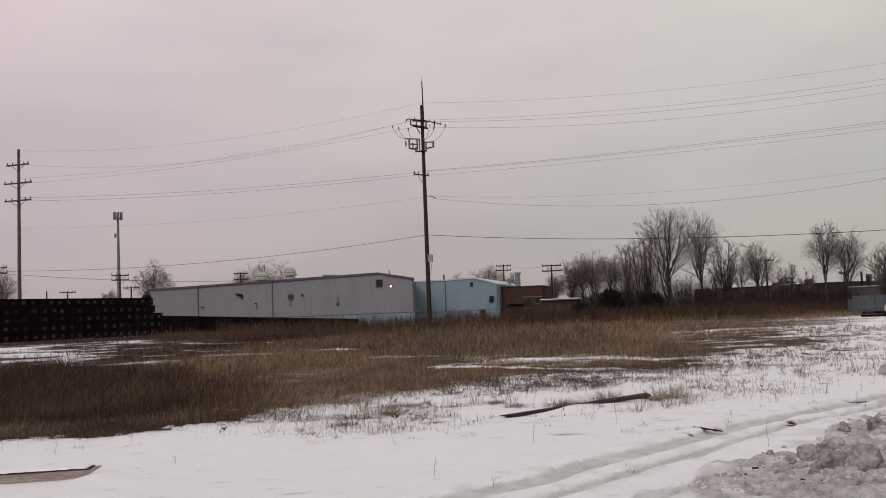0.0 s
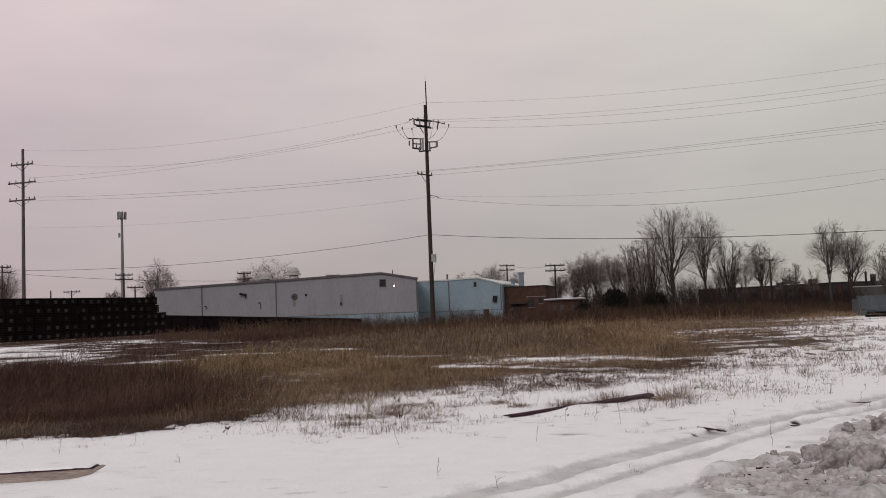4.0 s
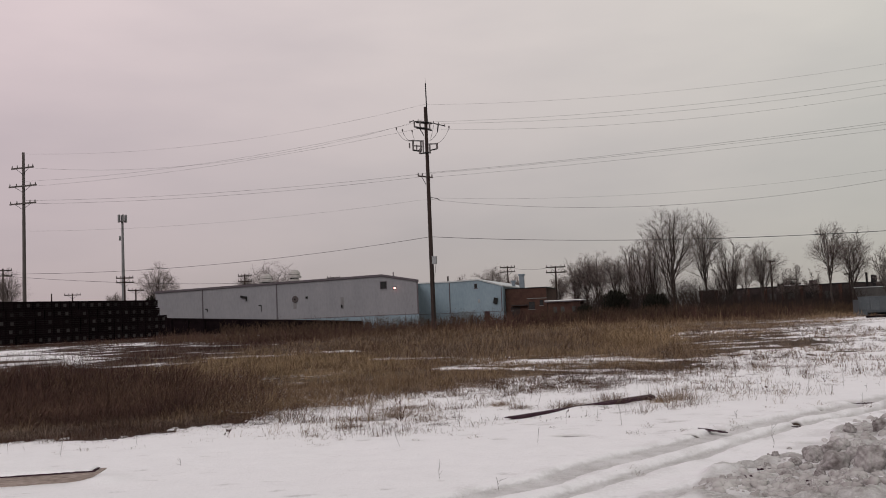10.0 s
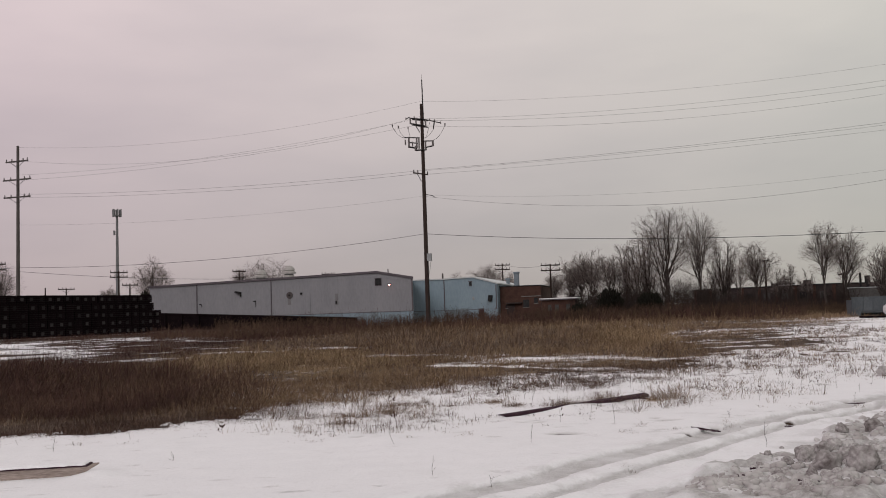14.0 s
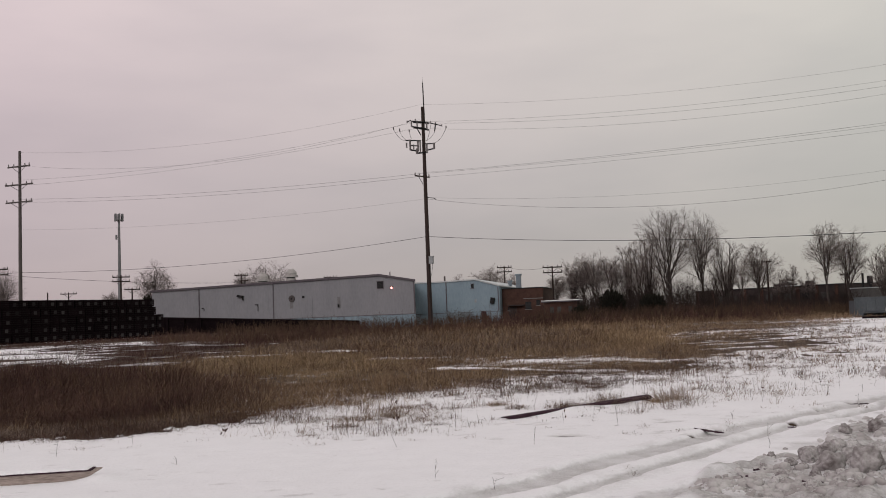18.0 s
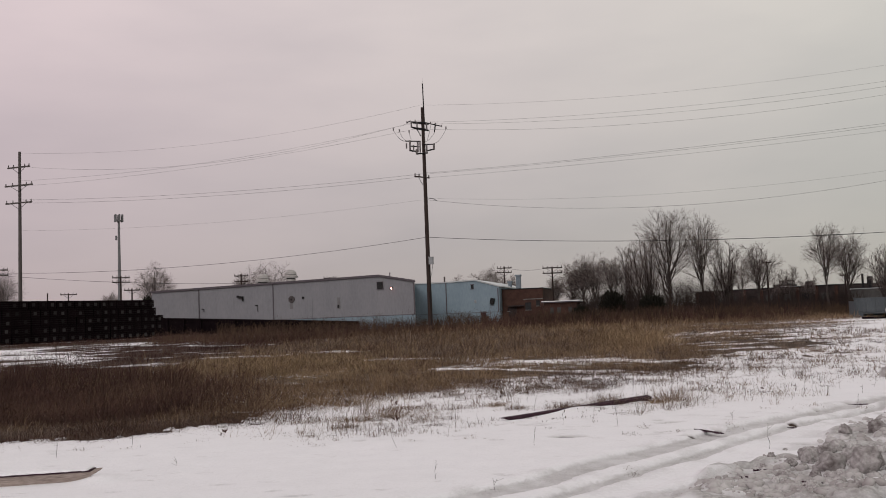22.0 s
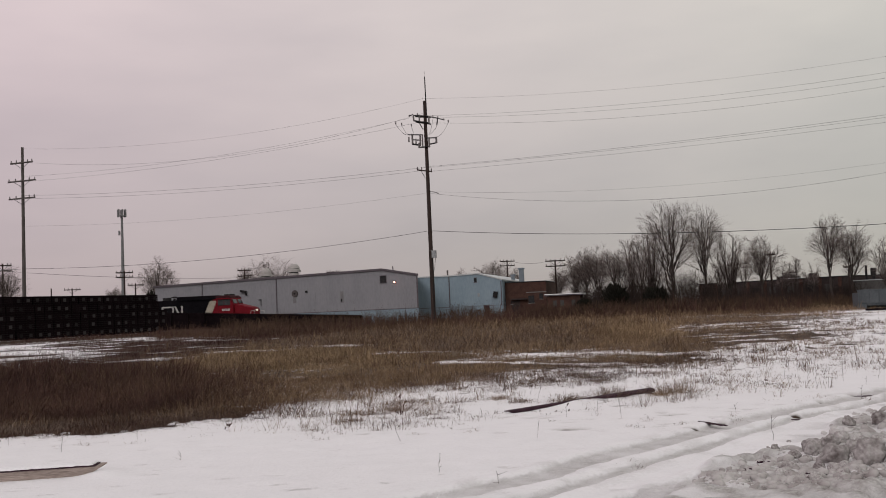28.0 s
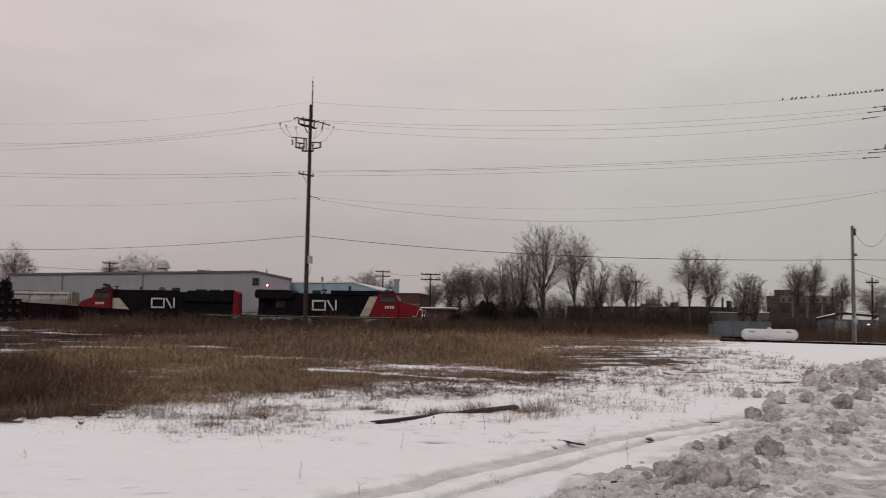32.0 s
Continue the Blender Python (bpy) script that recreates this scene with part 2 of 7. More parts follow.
def along(line, x, y):
    """Distance to a broken line."""
    best = np.full(np.shape(x), 1e9)
    for (x0, y0), (x1, y1) in zip(line, line[1:]):
        dx, dy = x1 - x0, y1 - y0
        t = np.clip(((x - x0) * dx + (y - y0) * dy) / (dx * dx + dy * dy), 0, 1)
        best = np.minimum(best, np.hypot(x - x0 - t * dx, y - y0 - t * dy))
    return best


# ---- the plan of the lot ----
WEEDS = [(-9.5, 14.4), (-6.1, 13.45), (-5.4, 13.1), (-5.15, 13.5), (-4.4, 13.9), (-3.5, 14.1), (-3.3, 14.6), (-4.2, 18.0), (-5.7, 22.0), (-9.2, 28.0), (-14, 35.0), (-32, 40), (-32, 17)]
TAN = [(-4.6, 15.2), (-3.2, 15.6), (-2.9, 17.0), (-2.1, 17.8), (-1.2, 18.8), (0.1, 19.6), (1.0, 21.3), (2.8, 21.8), (4.3, 22.8), (5.7, 24.0), (7.6, 27.5), (8.4, 31),
       (10.5, 41.7), (13.2, 56), (6, 72), (-6, 70), (-10, 52), (-11, 34), (-7.9, 24), (-5.2, 18)]
PATCH = [(5.7, 23.7), (7.9, 27.0), (12.9, 31.5), (17.0, 43.1), (13.6, 50.0), (9, 38)]
STUBBLE = [(-4.5, 13.4), (-0.7, 12.6), (0.9, 13.8), (3.9, 14.6), (9.1, 18.3), (16, 27), (21, 39), (24, 55), (13.8, 52), (6.5, 25.8), (0.8, 22.4), (-1.3, 20.1), (-2.1, 14.4)]
FAR_WEEDS = [(-30, 84), (-14, 74), (4, 66), (13, 56), (18.5, 61), (22.5, 62), (26.5, 65), (30, 70), (36, 76), (40, 96), (10, 101), (-20, 104)]
# wheel tracks: half width, then the line
RUTS = [(0.19, [(-1.5, 6.6), (0.36, 8.31), (0.78, 8.63), (1.10, 9.04), (1.43, 9.39), (1.80, 9.77), (2.19, 10.17), (2.6, 10.58), (3.05, 11.02), (3.6, 11.65), (4.73, 12.76), (6.9, 14.5), (13, 20.8)]),
        (0.10, [(-0.6, 6.3), (0.83, 7.9), (1.28, 8.42), (1.59, 8.70), (1.95, 9.12), (2.34, 9.54), (2.76, 10.0), (3.25, 10.53), (3.74, 11.08), (4.4, 11.87), (4.92, 12.3), (5.5, 12.76), (6.39, 13.5), (12.4, 20)]),
        (0.18, [(0.4, 6.2), (1.75, 7.72), (2.2, 8.15), (2.6, 8.5), (3.1, 8.9)])]
BANK = [(2.4, 5.0), (3.9, 7.9), (4.7, 9.1), (6.3, 11.4), (7.5, 13.0), (8.6, 14.4), (12.1, 20.0), (15.8, 25.6), (18.7, 29.4), (23, 34.5), (33, 46)]
PITS = [(3.32, 11.83, 0.28, 0.09, 0.10), (1.51, 11.63, 0.24, 0.10, 0.05), (3.04, 12.6, 0.2, 0.10, 0.05), (4.5, 12.15, 0.16, 0.06, 0.07), (2.92, 9.0, 0.2, 0.09, 0.08), (2.58, 8.47, 0.16, 0.07, 0.08), (6.1, 14.3, 0.24, 0.1, 0.08), (12.6, 23.4, 1.1, 0.4, 0.08), (13.6, 23.0, 0.7, 0.3, 0.08), (4.0, 10.4, 0.2, 0.08, 0.05), (5.6, 13.6, 0.2, 0.08, 0.05)]
SLUSH = [(5.3, 10.2), (8.4, 13.6), (12.6, 18.8), (20, 27)]
ROAD = [(5.5, 4), (8.6, 9.5), (13, 16), (20, 25.5), (28, 36), (37, 48)]


# strips of open snow among the weeds: from, to, half depth
STRIPS = [(-0.2, 27.0, 1.2, 25.8, 0.5), (2.3, 30.3, 5.3, 27.8, 0.5), (1.9, 25.2, 4.1, 23.1, 0.65), (6.3, 27.0, 7.8, 26.2, 1.1), (-10.4, 44.0, -8.4, 42.4, 1.4), (-7.9, 46.9, -4.6, 43.7, 1.2), (-24, 103, -14, 88, 4.0), (-45, 82, -30.5, 105, 1.4), (-2.5, 35.1, -0.7, 33.6, 0.8)]
FIELD = [(-42, 82), (-36.5, 80), (-24.5, 60.5), (-17, 47.5), (-16.2, 42), (-17, 40), (-19, 38.7), (-30, 50)]
YARD = [(-44, 82), (-31, 73), (-23, 60), (-15.5, 49), (-11.5, 44), (-13.5, 41.5), (-17, 42.0), (-20, 39.5), (-30, 44)]
MATS = [(-1.8, 17.0), (0, 17.6), (2.4, 18.2), (5.4, 19.6), (8.2, 24), (9.5, 31), (4, 27), (0, 25), (-1.6, 21)]


def wobble(x, y, a=1.1, s=1.7):
    """Ragged edges: a coarse and a fine bend of the outline."""
    e = np.hypot(x, y) / 20
    return (x + a * ((vnoise(x, y, s, 3) - 0.5) * 2 + (vnoise(x, y, s * 0.3, 23) - 0.5) * 1.2 + (vnoise(x, y, s * 0.11, 33) - 0.5) * 0.7),
            y + a * e * ((vnoise(x, y, s * 1.3, 4) - 0.5) * 2.4 + (vnoise(x, y, s * 0.35, 24) - 0.5) * 1.8 + (vnoise(x, y, s * 0.11, 34) - 0.5) * 0.9))


def strips(x, y):
    """One on the open strips of snow, ragged towards their ends."""
    best = np.zeros(np.shape(x))
    for i, (x0, y0, x1, y1, b) in enumerate(STRIPS):
        d = along([(x0, y0), (x1, y1)], x, y)
        best = np.maximum(best, sstep(0.95, 0.6, d / b + 1.1 * (vnoise(x, y, 1.1, 90 + i) - 0.5) + 0.8 * (vnoise(x, y, 0.4, 190 + i) - 0.5)))
    return best


def streaks(x, y, sx, sy, seed):
    """Drawn-out patches of several sizes, a little askew."""
    u, v = 0.97 * x + 0.24 * y, -0.24 * x + 0.97 * y
    return 0.5 * vnoise(u / sx, v / sy, 1.0, seed) + 0.3 * vnoise(u / sx * 2.3, v / sy * 2.1, 1.0, seed + 30) + 0.2 * vnoise(u / sx * 5.1, v / sy * 4.7, 1.0, seed + 60)


def rise(x, y):
    """The broad lie of the land: the yard by the timber stacks stands a little higher."""
    return 0.32 * sstep(55, 92, y) * sstep(-14, -30, x)


PIT_RNG = random.Random(77)
for _ in range(240):
    PITS.append((PIT_RNG.uniform(-5.6, 8.5), PIT_RNG.uniform(7.6, 15.5), PIT_RNG.uniform(0.03, 0.16) * PIT_RNG.uniform(0.5, 1), PIT_RNG.uniform(0.018, 0.035), PIT_RNG.uniform(0.010, 0.030)))

# deeper, darker marks between the beam and the wheel tracks
for _ in range(34):
    PITS.append((PIT_RNG.uniform(-1.2, 5.5), PIT_RNG.uniform(11.2, 13.6), PIT_RNG.uniform(0.06, 0.18), PIT_RNG.uniform(0.03, 0.07), PIT_RNG.uniform(0.04, 0.07)))


def pits(x, y):
    """Footmarks and small hollows in the snow; the second value paints their shade."""
    x, y = np.asarray(x, float), np.asarray(y, float)
    z, dark = np.zeros(x.shape), np.zeros(x.shape)
    for px, py, a, b, dep in PITS:
        k = np.where((np.abs(x - px) < 2.2) & (np.abs(y - py) < 1.0))[0]
        if len(k):
            g = np.exp(-(((x[k] - px) / a) ** 2 + ((y[k] - py) / b) ** 2) ** 2)
            z[k] -= dep * g
            dark[k] = np.maximum(dark[k], g * min(1.0, dep / 0.05))
    return z, dark


def lanes(x, y, seed):
    """Streaks along the wheel tracks."""
    return vnoise((x + y) * 0.9, (x - y) * 9.0, 1.0, seed)


def weed_floor(x, y):
    wx, wy = wobble(x, y, 0.55, 1.3)
    return np.where(inside(WEEDS, wx, wy), 1.0, 0.0) * sstep(24, 20, y)


def pillows(x, y, size, seed):
    """Rounded lumps of uneven height packed side by side, with creases between them."""
    u, v = np.asarray(x, float) / size, np.asarray(y, float) / size
    iu, iv = np.floor(u), np.floor(v)
    best = np.zeros(np.shape(u))
    for du in (-1, 0, 1):
        for dv in (-1, 0, 1):
            a, b = iu + du, iv + dv
            h1, h2, h3 = [np.modf(np.abs(np.sin(a * p + b * q + seed) * 43758.5453))[0] for p, q in ((127.1, 311.7), (269.5, 183.3), (419.2, 371.9))]
            d2 = ((u - a - h1) ** 2 + (v - b - h2) ** 2) / (0.35 + 0.4 * h3)
            best = np.maximum(best, (0.35 + 0.65 * h3) * np.sqrt(np.maximum(0, 1 - d2)))
    return best


def bank_edge(x, y):
    """One on the ploughed bank, nought off it."""
    d = np.minimum(along(BANK, x, y) - 0.75 * sstep(10.2, 8.4, y), along(SLUSH, x, y) - 0.1)
    return sstep(1.15, 0.85, d + 0.7 * (vnoise(x, y, 0.55, 26) - 0.5))


def land(x, y):
    """Height of the ground."""
    x, y = np.asarray(x, float), np.asarray(y, float)
    near = sstep(75, 45, np.hypot(x, y))
    z = rise(x, y) + near * (0.05 * (vnoise(x, y, 2.3, 1) - 0.5) + 0.022 * (vnoise(x, y, 0.7, 2) - 0.5) + 0.012 * (vnoise(x, y, 0.22, 5) - 0.5))
    # the snow ends in a low lip where the weeds stand on bare soil
    z -= 0.06 * weed_floor(x, y)
    for i, (half, line) in enumerate(RUTS):
        d = along(line, x, y) + 0.05 * (vnoise(x, y, 0.35, 40 + i) - 0.5) + 0.03 * (vnoise(x, y, 0.11, 140 + i) - 0.5)
        z += -0.034 * sstep(half + 0.025, half - 0.015, d) + 0.016 * np.exp(-((d - half - 0.10) / 0.07) ** 2) * (0.3 + 1.1 * vnoise(x, y, 0.4, 30 + i))
        z += sstep(half + 0.02, half - 0.04, d) * (0.004 * (lanes(x, y, 50 + i) - 0.5) + 0.008 * (vnoise(x, y, 0.12, 70 + i) - 0.5))
    # snow drifted over the middle of the fallen beam
    z += 0.055 * np.exp(-(((x - 2.05) * 0.78 + (y - 14.62) * 0.62) / 0.6) ** 2 - ((-(x - 2.05) * 0.62 + (y - 14.62) * 0.78) / 0.22) ** 2)
    # and against the end of the plank
    z += 0.06 * np.exp(-((x + 3.72) / 0.2) ** 2 - ((y - 9.80) / 0.24) ** 2)
    m = bank_edge(x, y)
    bx, by = x + 0.06 * (vnoise(x, y, 0.13, 6) - 0.5), y + 0.06 * (vnoise(x, y, 0.13, 66) - 0.5)
    lumps = 0.03 * sstep(0.42, 0.92, vnoise(x, y, 0.62, 6)) + 0.05 * pillows(bx, by, 0.36, 1.0) + 0.085 * pillows(bx, by, 0.19, 2.0) * (0.3 + 0.9 * vnoise(x, y, 0.5, 9)) + 0.055 * pillows(bx, by, 0.12, 3.0)
    z += m * (0.012 + lumps * (0.45 + 0.65 * sstep(1.1, 0.1, along(BANK, x, y))))
    z += pits(x, y)[0]
    z += sstep(2.2, 0.0, along(ROAD, x, y)) * (-0.03 + 0.03 * (vnoise(x, y, 0.35, 8) - 0.5))
    return z


def land_at(x, y):
    return float(land(np.array([x]), np.array([y]))[0])


def tan_band(x, y):
    """Where the tan grass stands thick; snow lies in the gaps."""
    return streaks(x, y, 7.5, 3.2, 64) + 0.22 * sstep(28, 38, y) + 0.25 * sstep(1, -3, x)


def yard_weeds(x, y):
    """The weeds close up towards the middle of the lot and leave the western yard white."""
    return 0.22 * sstep(-18, -9, x + 0.08 * y) - 0.05


def yard_cover(x, y):
    """Weeds in the yard: few on the open field of snow, thick round it."""
    fx, fy = wobble(x, y, 0.7, 2.0)
    return 0.9 * sstep(0.42, 0.54, streaks(x, y, 3.2, 3.0, 115) + np.where(inside(FIELD, fx, fy), -0.14, 0.10))


def covers(x, y):
    """How much bare soil shows through the snow, and how dirty the snow is; both also carry the hollows' shade."""
    wx, wy = wobble(x, y)
    r = np.hypot(x, y)
    n1, n2 = vnoise(x, y, 1.9, 11), streaks(x, y, 2.2, 1.0, 12)
    ex, ey = wobble(x, y, 0.55, 1.3)
    soil = np.where(inside(WEEDS, ex, ey), 0.9, 0.0)
    soil = np.maximum(soil, np.where(inside(TAN, wx, wy), (0.25 + 0.6 * n2) * sstep(0.25, 0.45, tan_band(x, y)) * (0.35 + 0.65 * sstep(19, 24, y)), 0))
    soil = np.maximum(soil, np.where(inside(PATCH, wx, wy), 0.95 * sstep(0.485, 0.55, streaks(x, y, 4.2, 0.9, 79)), 0))
    soil = np.maximum(soil, np.where(inside(STUBBLE, wx, wy), 0.06 + 0.36 * n1 * n2, 0))
    far = sstep(44, 60, y) * sstep(38, 14, x - 0.12 * (y - 50))
    strip = streaks(x, y, 7, 2.6, 13)
    west = sstep(-4, -7, x + 0.05 * y) * sstep(24, 30, y)
    soil = np.maximum(soil, np.maximum(far, 0) * (0.15 + 0.75 * strip) * (1 - west))
    soil = np.maximum(soil, west * sstep(0.47, 0.56, streaks(x, y, 6, 3.4, 15) + yard_weeds(x, y)) * 0.8)
    soil = soil * (1 - 0.8 * strips(x, y))
    yx, yy = wobble(x, y, 1.6, 3.0)
    soil = np.where(inside(YARD, yx, yy), yard_cover(x, y), soil)
    soil = np.maximum(soil, sstep(80, 90, r) * 0.85 * (1 - strips(x, y)))
    dirt_shade = np.maximum(bank_edge(x, y) * (0.52 + 0.40 * (vnoise(x, y, 0.5, 17) - 0.4) + 0.75 * (vnoise(x, y, 0.13, 117) - 0.4)) * (1 - 0.35 * sstep(11, 18, y)), sstep(2.4, 0.5, along(ROAD, x, y)) * sstep(0.5, 0.8, vnoise(x, y, 0.6, 19)) * 0.5)
    dirt_shade = np.maximum(dirt_shade, 0.4 * sstep(1.8, 1.0, along(BANK, x, y)) * sstep(0.5, 0.75, vnoise(x, y, 0.22, 27)))
    for i, (half, line) in enumerate(RUTS):
        d = along(line, x, y) + 0.05 * (vnoise(x, y, 0.35, 40 + i) - 0.5) + 0.03 * (vnoise(x, y, 0.11, 140 + i) - 0.5)
        dirt_shade = np.maximum(dirt_shade, (0.52 + 0.22 * (vnoise(x, y, 0.5, 14) - 0.5) + 0.30 * (vnoise(x, y, 0.13, 214 + i) - 0.5)) * sstep(half + 0.012, half - 0.012, d))
        dirt_shade = np.maximum(dirt_shade, 0.22 * sstep(half + 0.35, half, d) * sstep(0.45, 0.8, vnoise(x, y, 0.25, 18)))
    # shade of the footmarks and hollows, painted with the slush and soil tones
    hollow = pits(x, y)[1]
    dirt_shade, soil = np.maximum(dirt_shade, 0.9 * hollow), np.maximum(soil, 0.55 * hollow)
    return soil, dirt_shade


def ground():
    def axis(bands, up, down, reach=3000):
        """Grid lines: even steps inside the bands, growing steps beyond them."""
        inner = np.concatenate([np.arange(lo, hi, step) for lo, hi, step in bands])
        out, v, d = [], bands[-1][1], bands[-1][2]
        while v < reach:
            out.append(v)
            d *= up
            v += d
        neg, v, d = [], bands[0][0], bands[0][2]
        while v > -reach:
            d *= down
            v -= d
            neg.append(v)
        return np.array(neg[::-1] + list(inner) + out)
    xs, ys = axis([(-5.5, -0.6, 0.075), (-0.6, 6.2, 0.034), (6.2, 11, 0.055)], 1.07, 1.08), axis([(7, 12.6, 0.036), (12.6, 15.5, 0.05)], 1.032, 1.3)
    X, Y = np.meshgrid(xs, ys)
    x, y = X.ravel(), Y.ravel()
    nx, ny = len(xs), len(ys)
    i = np.arange(nx * ny).reshape(ny, nx)
    faces = np.stack([i[:-1, :-1], i[:-1, 1:], i[1:, 1:], i[1:, :-1]], -1).reshape(-1, 4)
    me = soup("ground", np.stack([x, y, land(x, y)], 1), faces, SNOW_GROUND)
    for name, v in zip(("soil", "dirt_shade"), covers(x, y)):
        a = me.attributes.new(name, "FLOAT", "POINT")
        a.data.foreach_set("value", v.astype(np.float32))
    me.shade_smooth()
    return tagged(new("ground", me), "snow-covered vacant lot with bare brown soil and tyre ruts", "ground", kind="structure")


ground()

# ---- the railway: x runs along the track, y away from the viewer ----
TURN = -13.67
TRACK = pose(-5.77, 115.32, 0.0, 0, 0, TURN)


def track():
    top = tagged(new("railway_track"), "steel rails on timber sleepers and ballast", "railway track", kind="structure")
    top.matrix_world = TRACK
    part("ballast", boxes(((-100, 0, -0.26), (640, 3.8, 0.2))), GRAVEL, top)
    for y in (-0.72, 0.72):
        part("rail", boxes(((-100, y, -0.02), (640, 0.07, 0.14))), RUST, top)
    sleepers = boxes(*(((-60 + 0.55 * i, 0, -0.135), (0.22, 2.5, 0.1)) for i in range(280)))
    tagged(part("sleepers", sleepers, CREOSOTE, top), kind="stuff")


GRAVEL = mat("ballast", (0.06, 0.055, 0.05), (0.17, 0.16, 0.15), 6, 0.95, 0.04)
track()


# ---- timber yard ----
def timber_stack():
    """A long pile of strapped bundles of creosoted sleepers, five high, stepped at its end."""
    w, h, dep = 1.04, 0.86, 2.6
    bm = bmesh.new()
    for i in range(4):
        for k in range(4):
            box(bm, ((i - 1.5) * 0.245, 0, 0.13 + k * 0.205), (0.235, dep, 0.185))
    sleepers = made("timber_block", bm, CREOSOTE)
    tag = made("end_board", boxes(((0, 0, 0), (0.33, 0.03, 0.33))), PALE_END)
    strap = made("strap", boxes(((0, 0, 0.42), (1.0, 0.05, 0.85))), DARK_STEEL)
    bear_mesh = made("bearer", boxes(((0, 0, 0.01), (1.03, 0.1, 0.045))), CREOSOTE)
    a, b = bear(-17.75, 110), bear(-26.0, 99)
    way = (b - a).normalized()
    rz = math.degrees(math.atan2(-way.y, -way.x))
    rng = random.Random(4)
    for col in range(34):
        for row in range(5):
            if col == 0 and row in (0, 3, 4):
                continue
            p = a + way * (col * w * 1.0 + (0.25 if row == 4 else 0) + rng.uniform(-0.03, 0.03))
            t = new("timber_bundle")
            t.matrix_world = pose(p.x, p.y, land_at(p.x, p.y) - 0.02 + row * h, 0, 0, rz + rng.uniform(-1.5, 1.5))
            tagged(t, "strapped bundle of black creosoted railway timbers in a tall stack", "timber bundle", "stacked timber bundles")
            part("timber_block", sleepers, None, t)
            for yy in (-0.9, 0.9):
                part("strap", strap, None, t).location = (0, yy, 0)
                part("bearer", bear_mesh, None, t).location = (0, yy, 0)
            if rng.random() < 0.86:
                q = part("end_board", tag, None, t, "pale square board on the bundle's end")
                q.location = (rng.uniform(-0.08, 0.08), -dep / 2 - 0.02 + rng.uniform(-0.0, 0.004), 0.43 + rng.uniform(-0.04, 0.04))


def timber_ramp():
    """A low wall of old black sleepers before the track, lower towards its end."""
    top = tagged(new("timber_wall"), "low wall of black railway timbers sloping down beside the track", "timber wall")
    top.matrix_world = TRACK @ pose(0, -7.0, 0)
    rng = random.Random(9)
    x0, x1 = -33.0, -2.9
    n = 13
    bm = bmesh.new()
    prism(bm, [(x0, -0.1), (x1, -0.1), (x1, 1.14), (x0, 2.7)], 0.17, 0.33)
    part("backing", bm, CREOSOTE, top)
    for i in range(n):
        a, b = x0 + (x1 - x0) * i / n, x0 + (x1 - x0) * (i + 1) / n
        za, zb = 2.82 - 1.57 * i / n, 2.82 - 1.57 * (i + 1) / n
        bm = bmesh.new()
        prism(bm, [(a, za - 0.24), (b - 0.03, zb - 0.24), (b - 0.03, zb), (a, za)], -0.15, 0.2)
        part("cap_timber", bm, CREOSOTE, top)
        z, k = 0.0, 0
        while z < zb - 0.3:
            part("timber", boxes((((a + b) / 2, 0.03 + rng.uniform(-0.04, 0.04), z + 0.11), (b - a - 0.05, 0.22, 0.2))), CREOSOTE, top)
            z += 0.215
        part("post", boxes(((a + 0.12, -0.26, (za - 0.15) / 2), (0.22, 0.2, za - 0.15))), CREOSOTE, top)


timber_stack()
timber_ramp()


# ---- buildings ----
SIDING_WHITE = mat("white_metal_siding", (0.212, 0.211, 0.229), (0.252, 0.251, 0.270), 0.5, 0.55, fine=4, stretch=(1, 1, 0.35))
SIDING_BLUE = mat("blue_metal_siding", (0.20, 0.265, 0.315), (0.248, 0.32, 0.37), 0.5, 0.55, fine=4, stretch=(1, 1, 0.35))
ROOF_TRIM = mat("grey_roof_edge", (0.075, 0.062, 0.072), (0.13, 0.112, 0.125), 2, 0.7)
ROOF = mat("metal_roof", (0.30, 0.30, 0.32), (0.42, 0.42, 0.44), 1, 0.6)
BRICK = mat("brown_brick", (0.042, 0.020, 0.0155), (0.088, 0.045, 0.034), 1.2, 0.9, 0.01, fine=14)
BRICK_DARK = mat("dark_brick", (0.026, 0.020, 0.020), (0.062, 0.047, 0.045), 1.0, 0.9, 0.01, fine=12)
CONCRETE = mat("concrete", (0.14, 0.13, 0.125), (0.24, 0.23, 0.22), 1.5, 0.9, 0.01)
WINDOW_GREY = mat("dull_window", (0.035, 0.033, 0.033), (0.075, 0.07, 0.068), 2, 0.6)
DARK_GLASS = mat("dark_glass", (0.015, 0.016, 0.018), (0.03, 0.032, 0.035), 1, 0.15)
RED_LAMP = glowing("red_lamp", (1.0, 0.42, 0.36), 9.0)
WARM_LAMP = glowing("warm_lamp", (1.0, 0.85, 0.6), 5.0)
STAIN = mat("rust_stain", (0.15, 0.142, 0.146), (0.215, 0.21, 0.22), 3, 0.8)


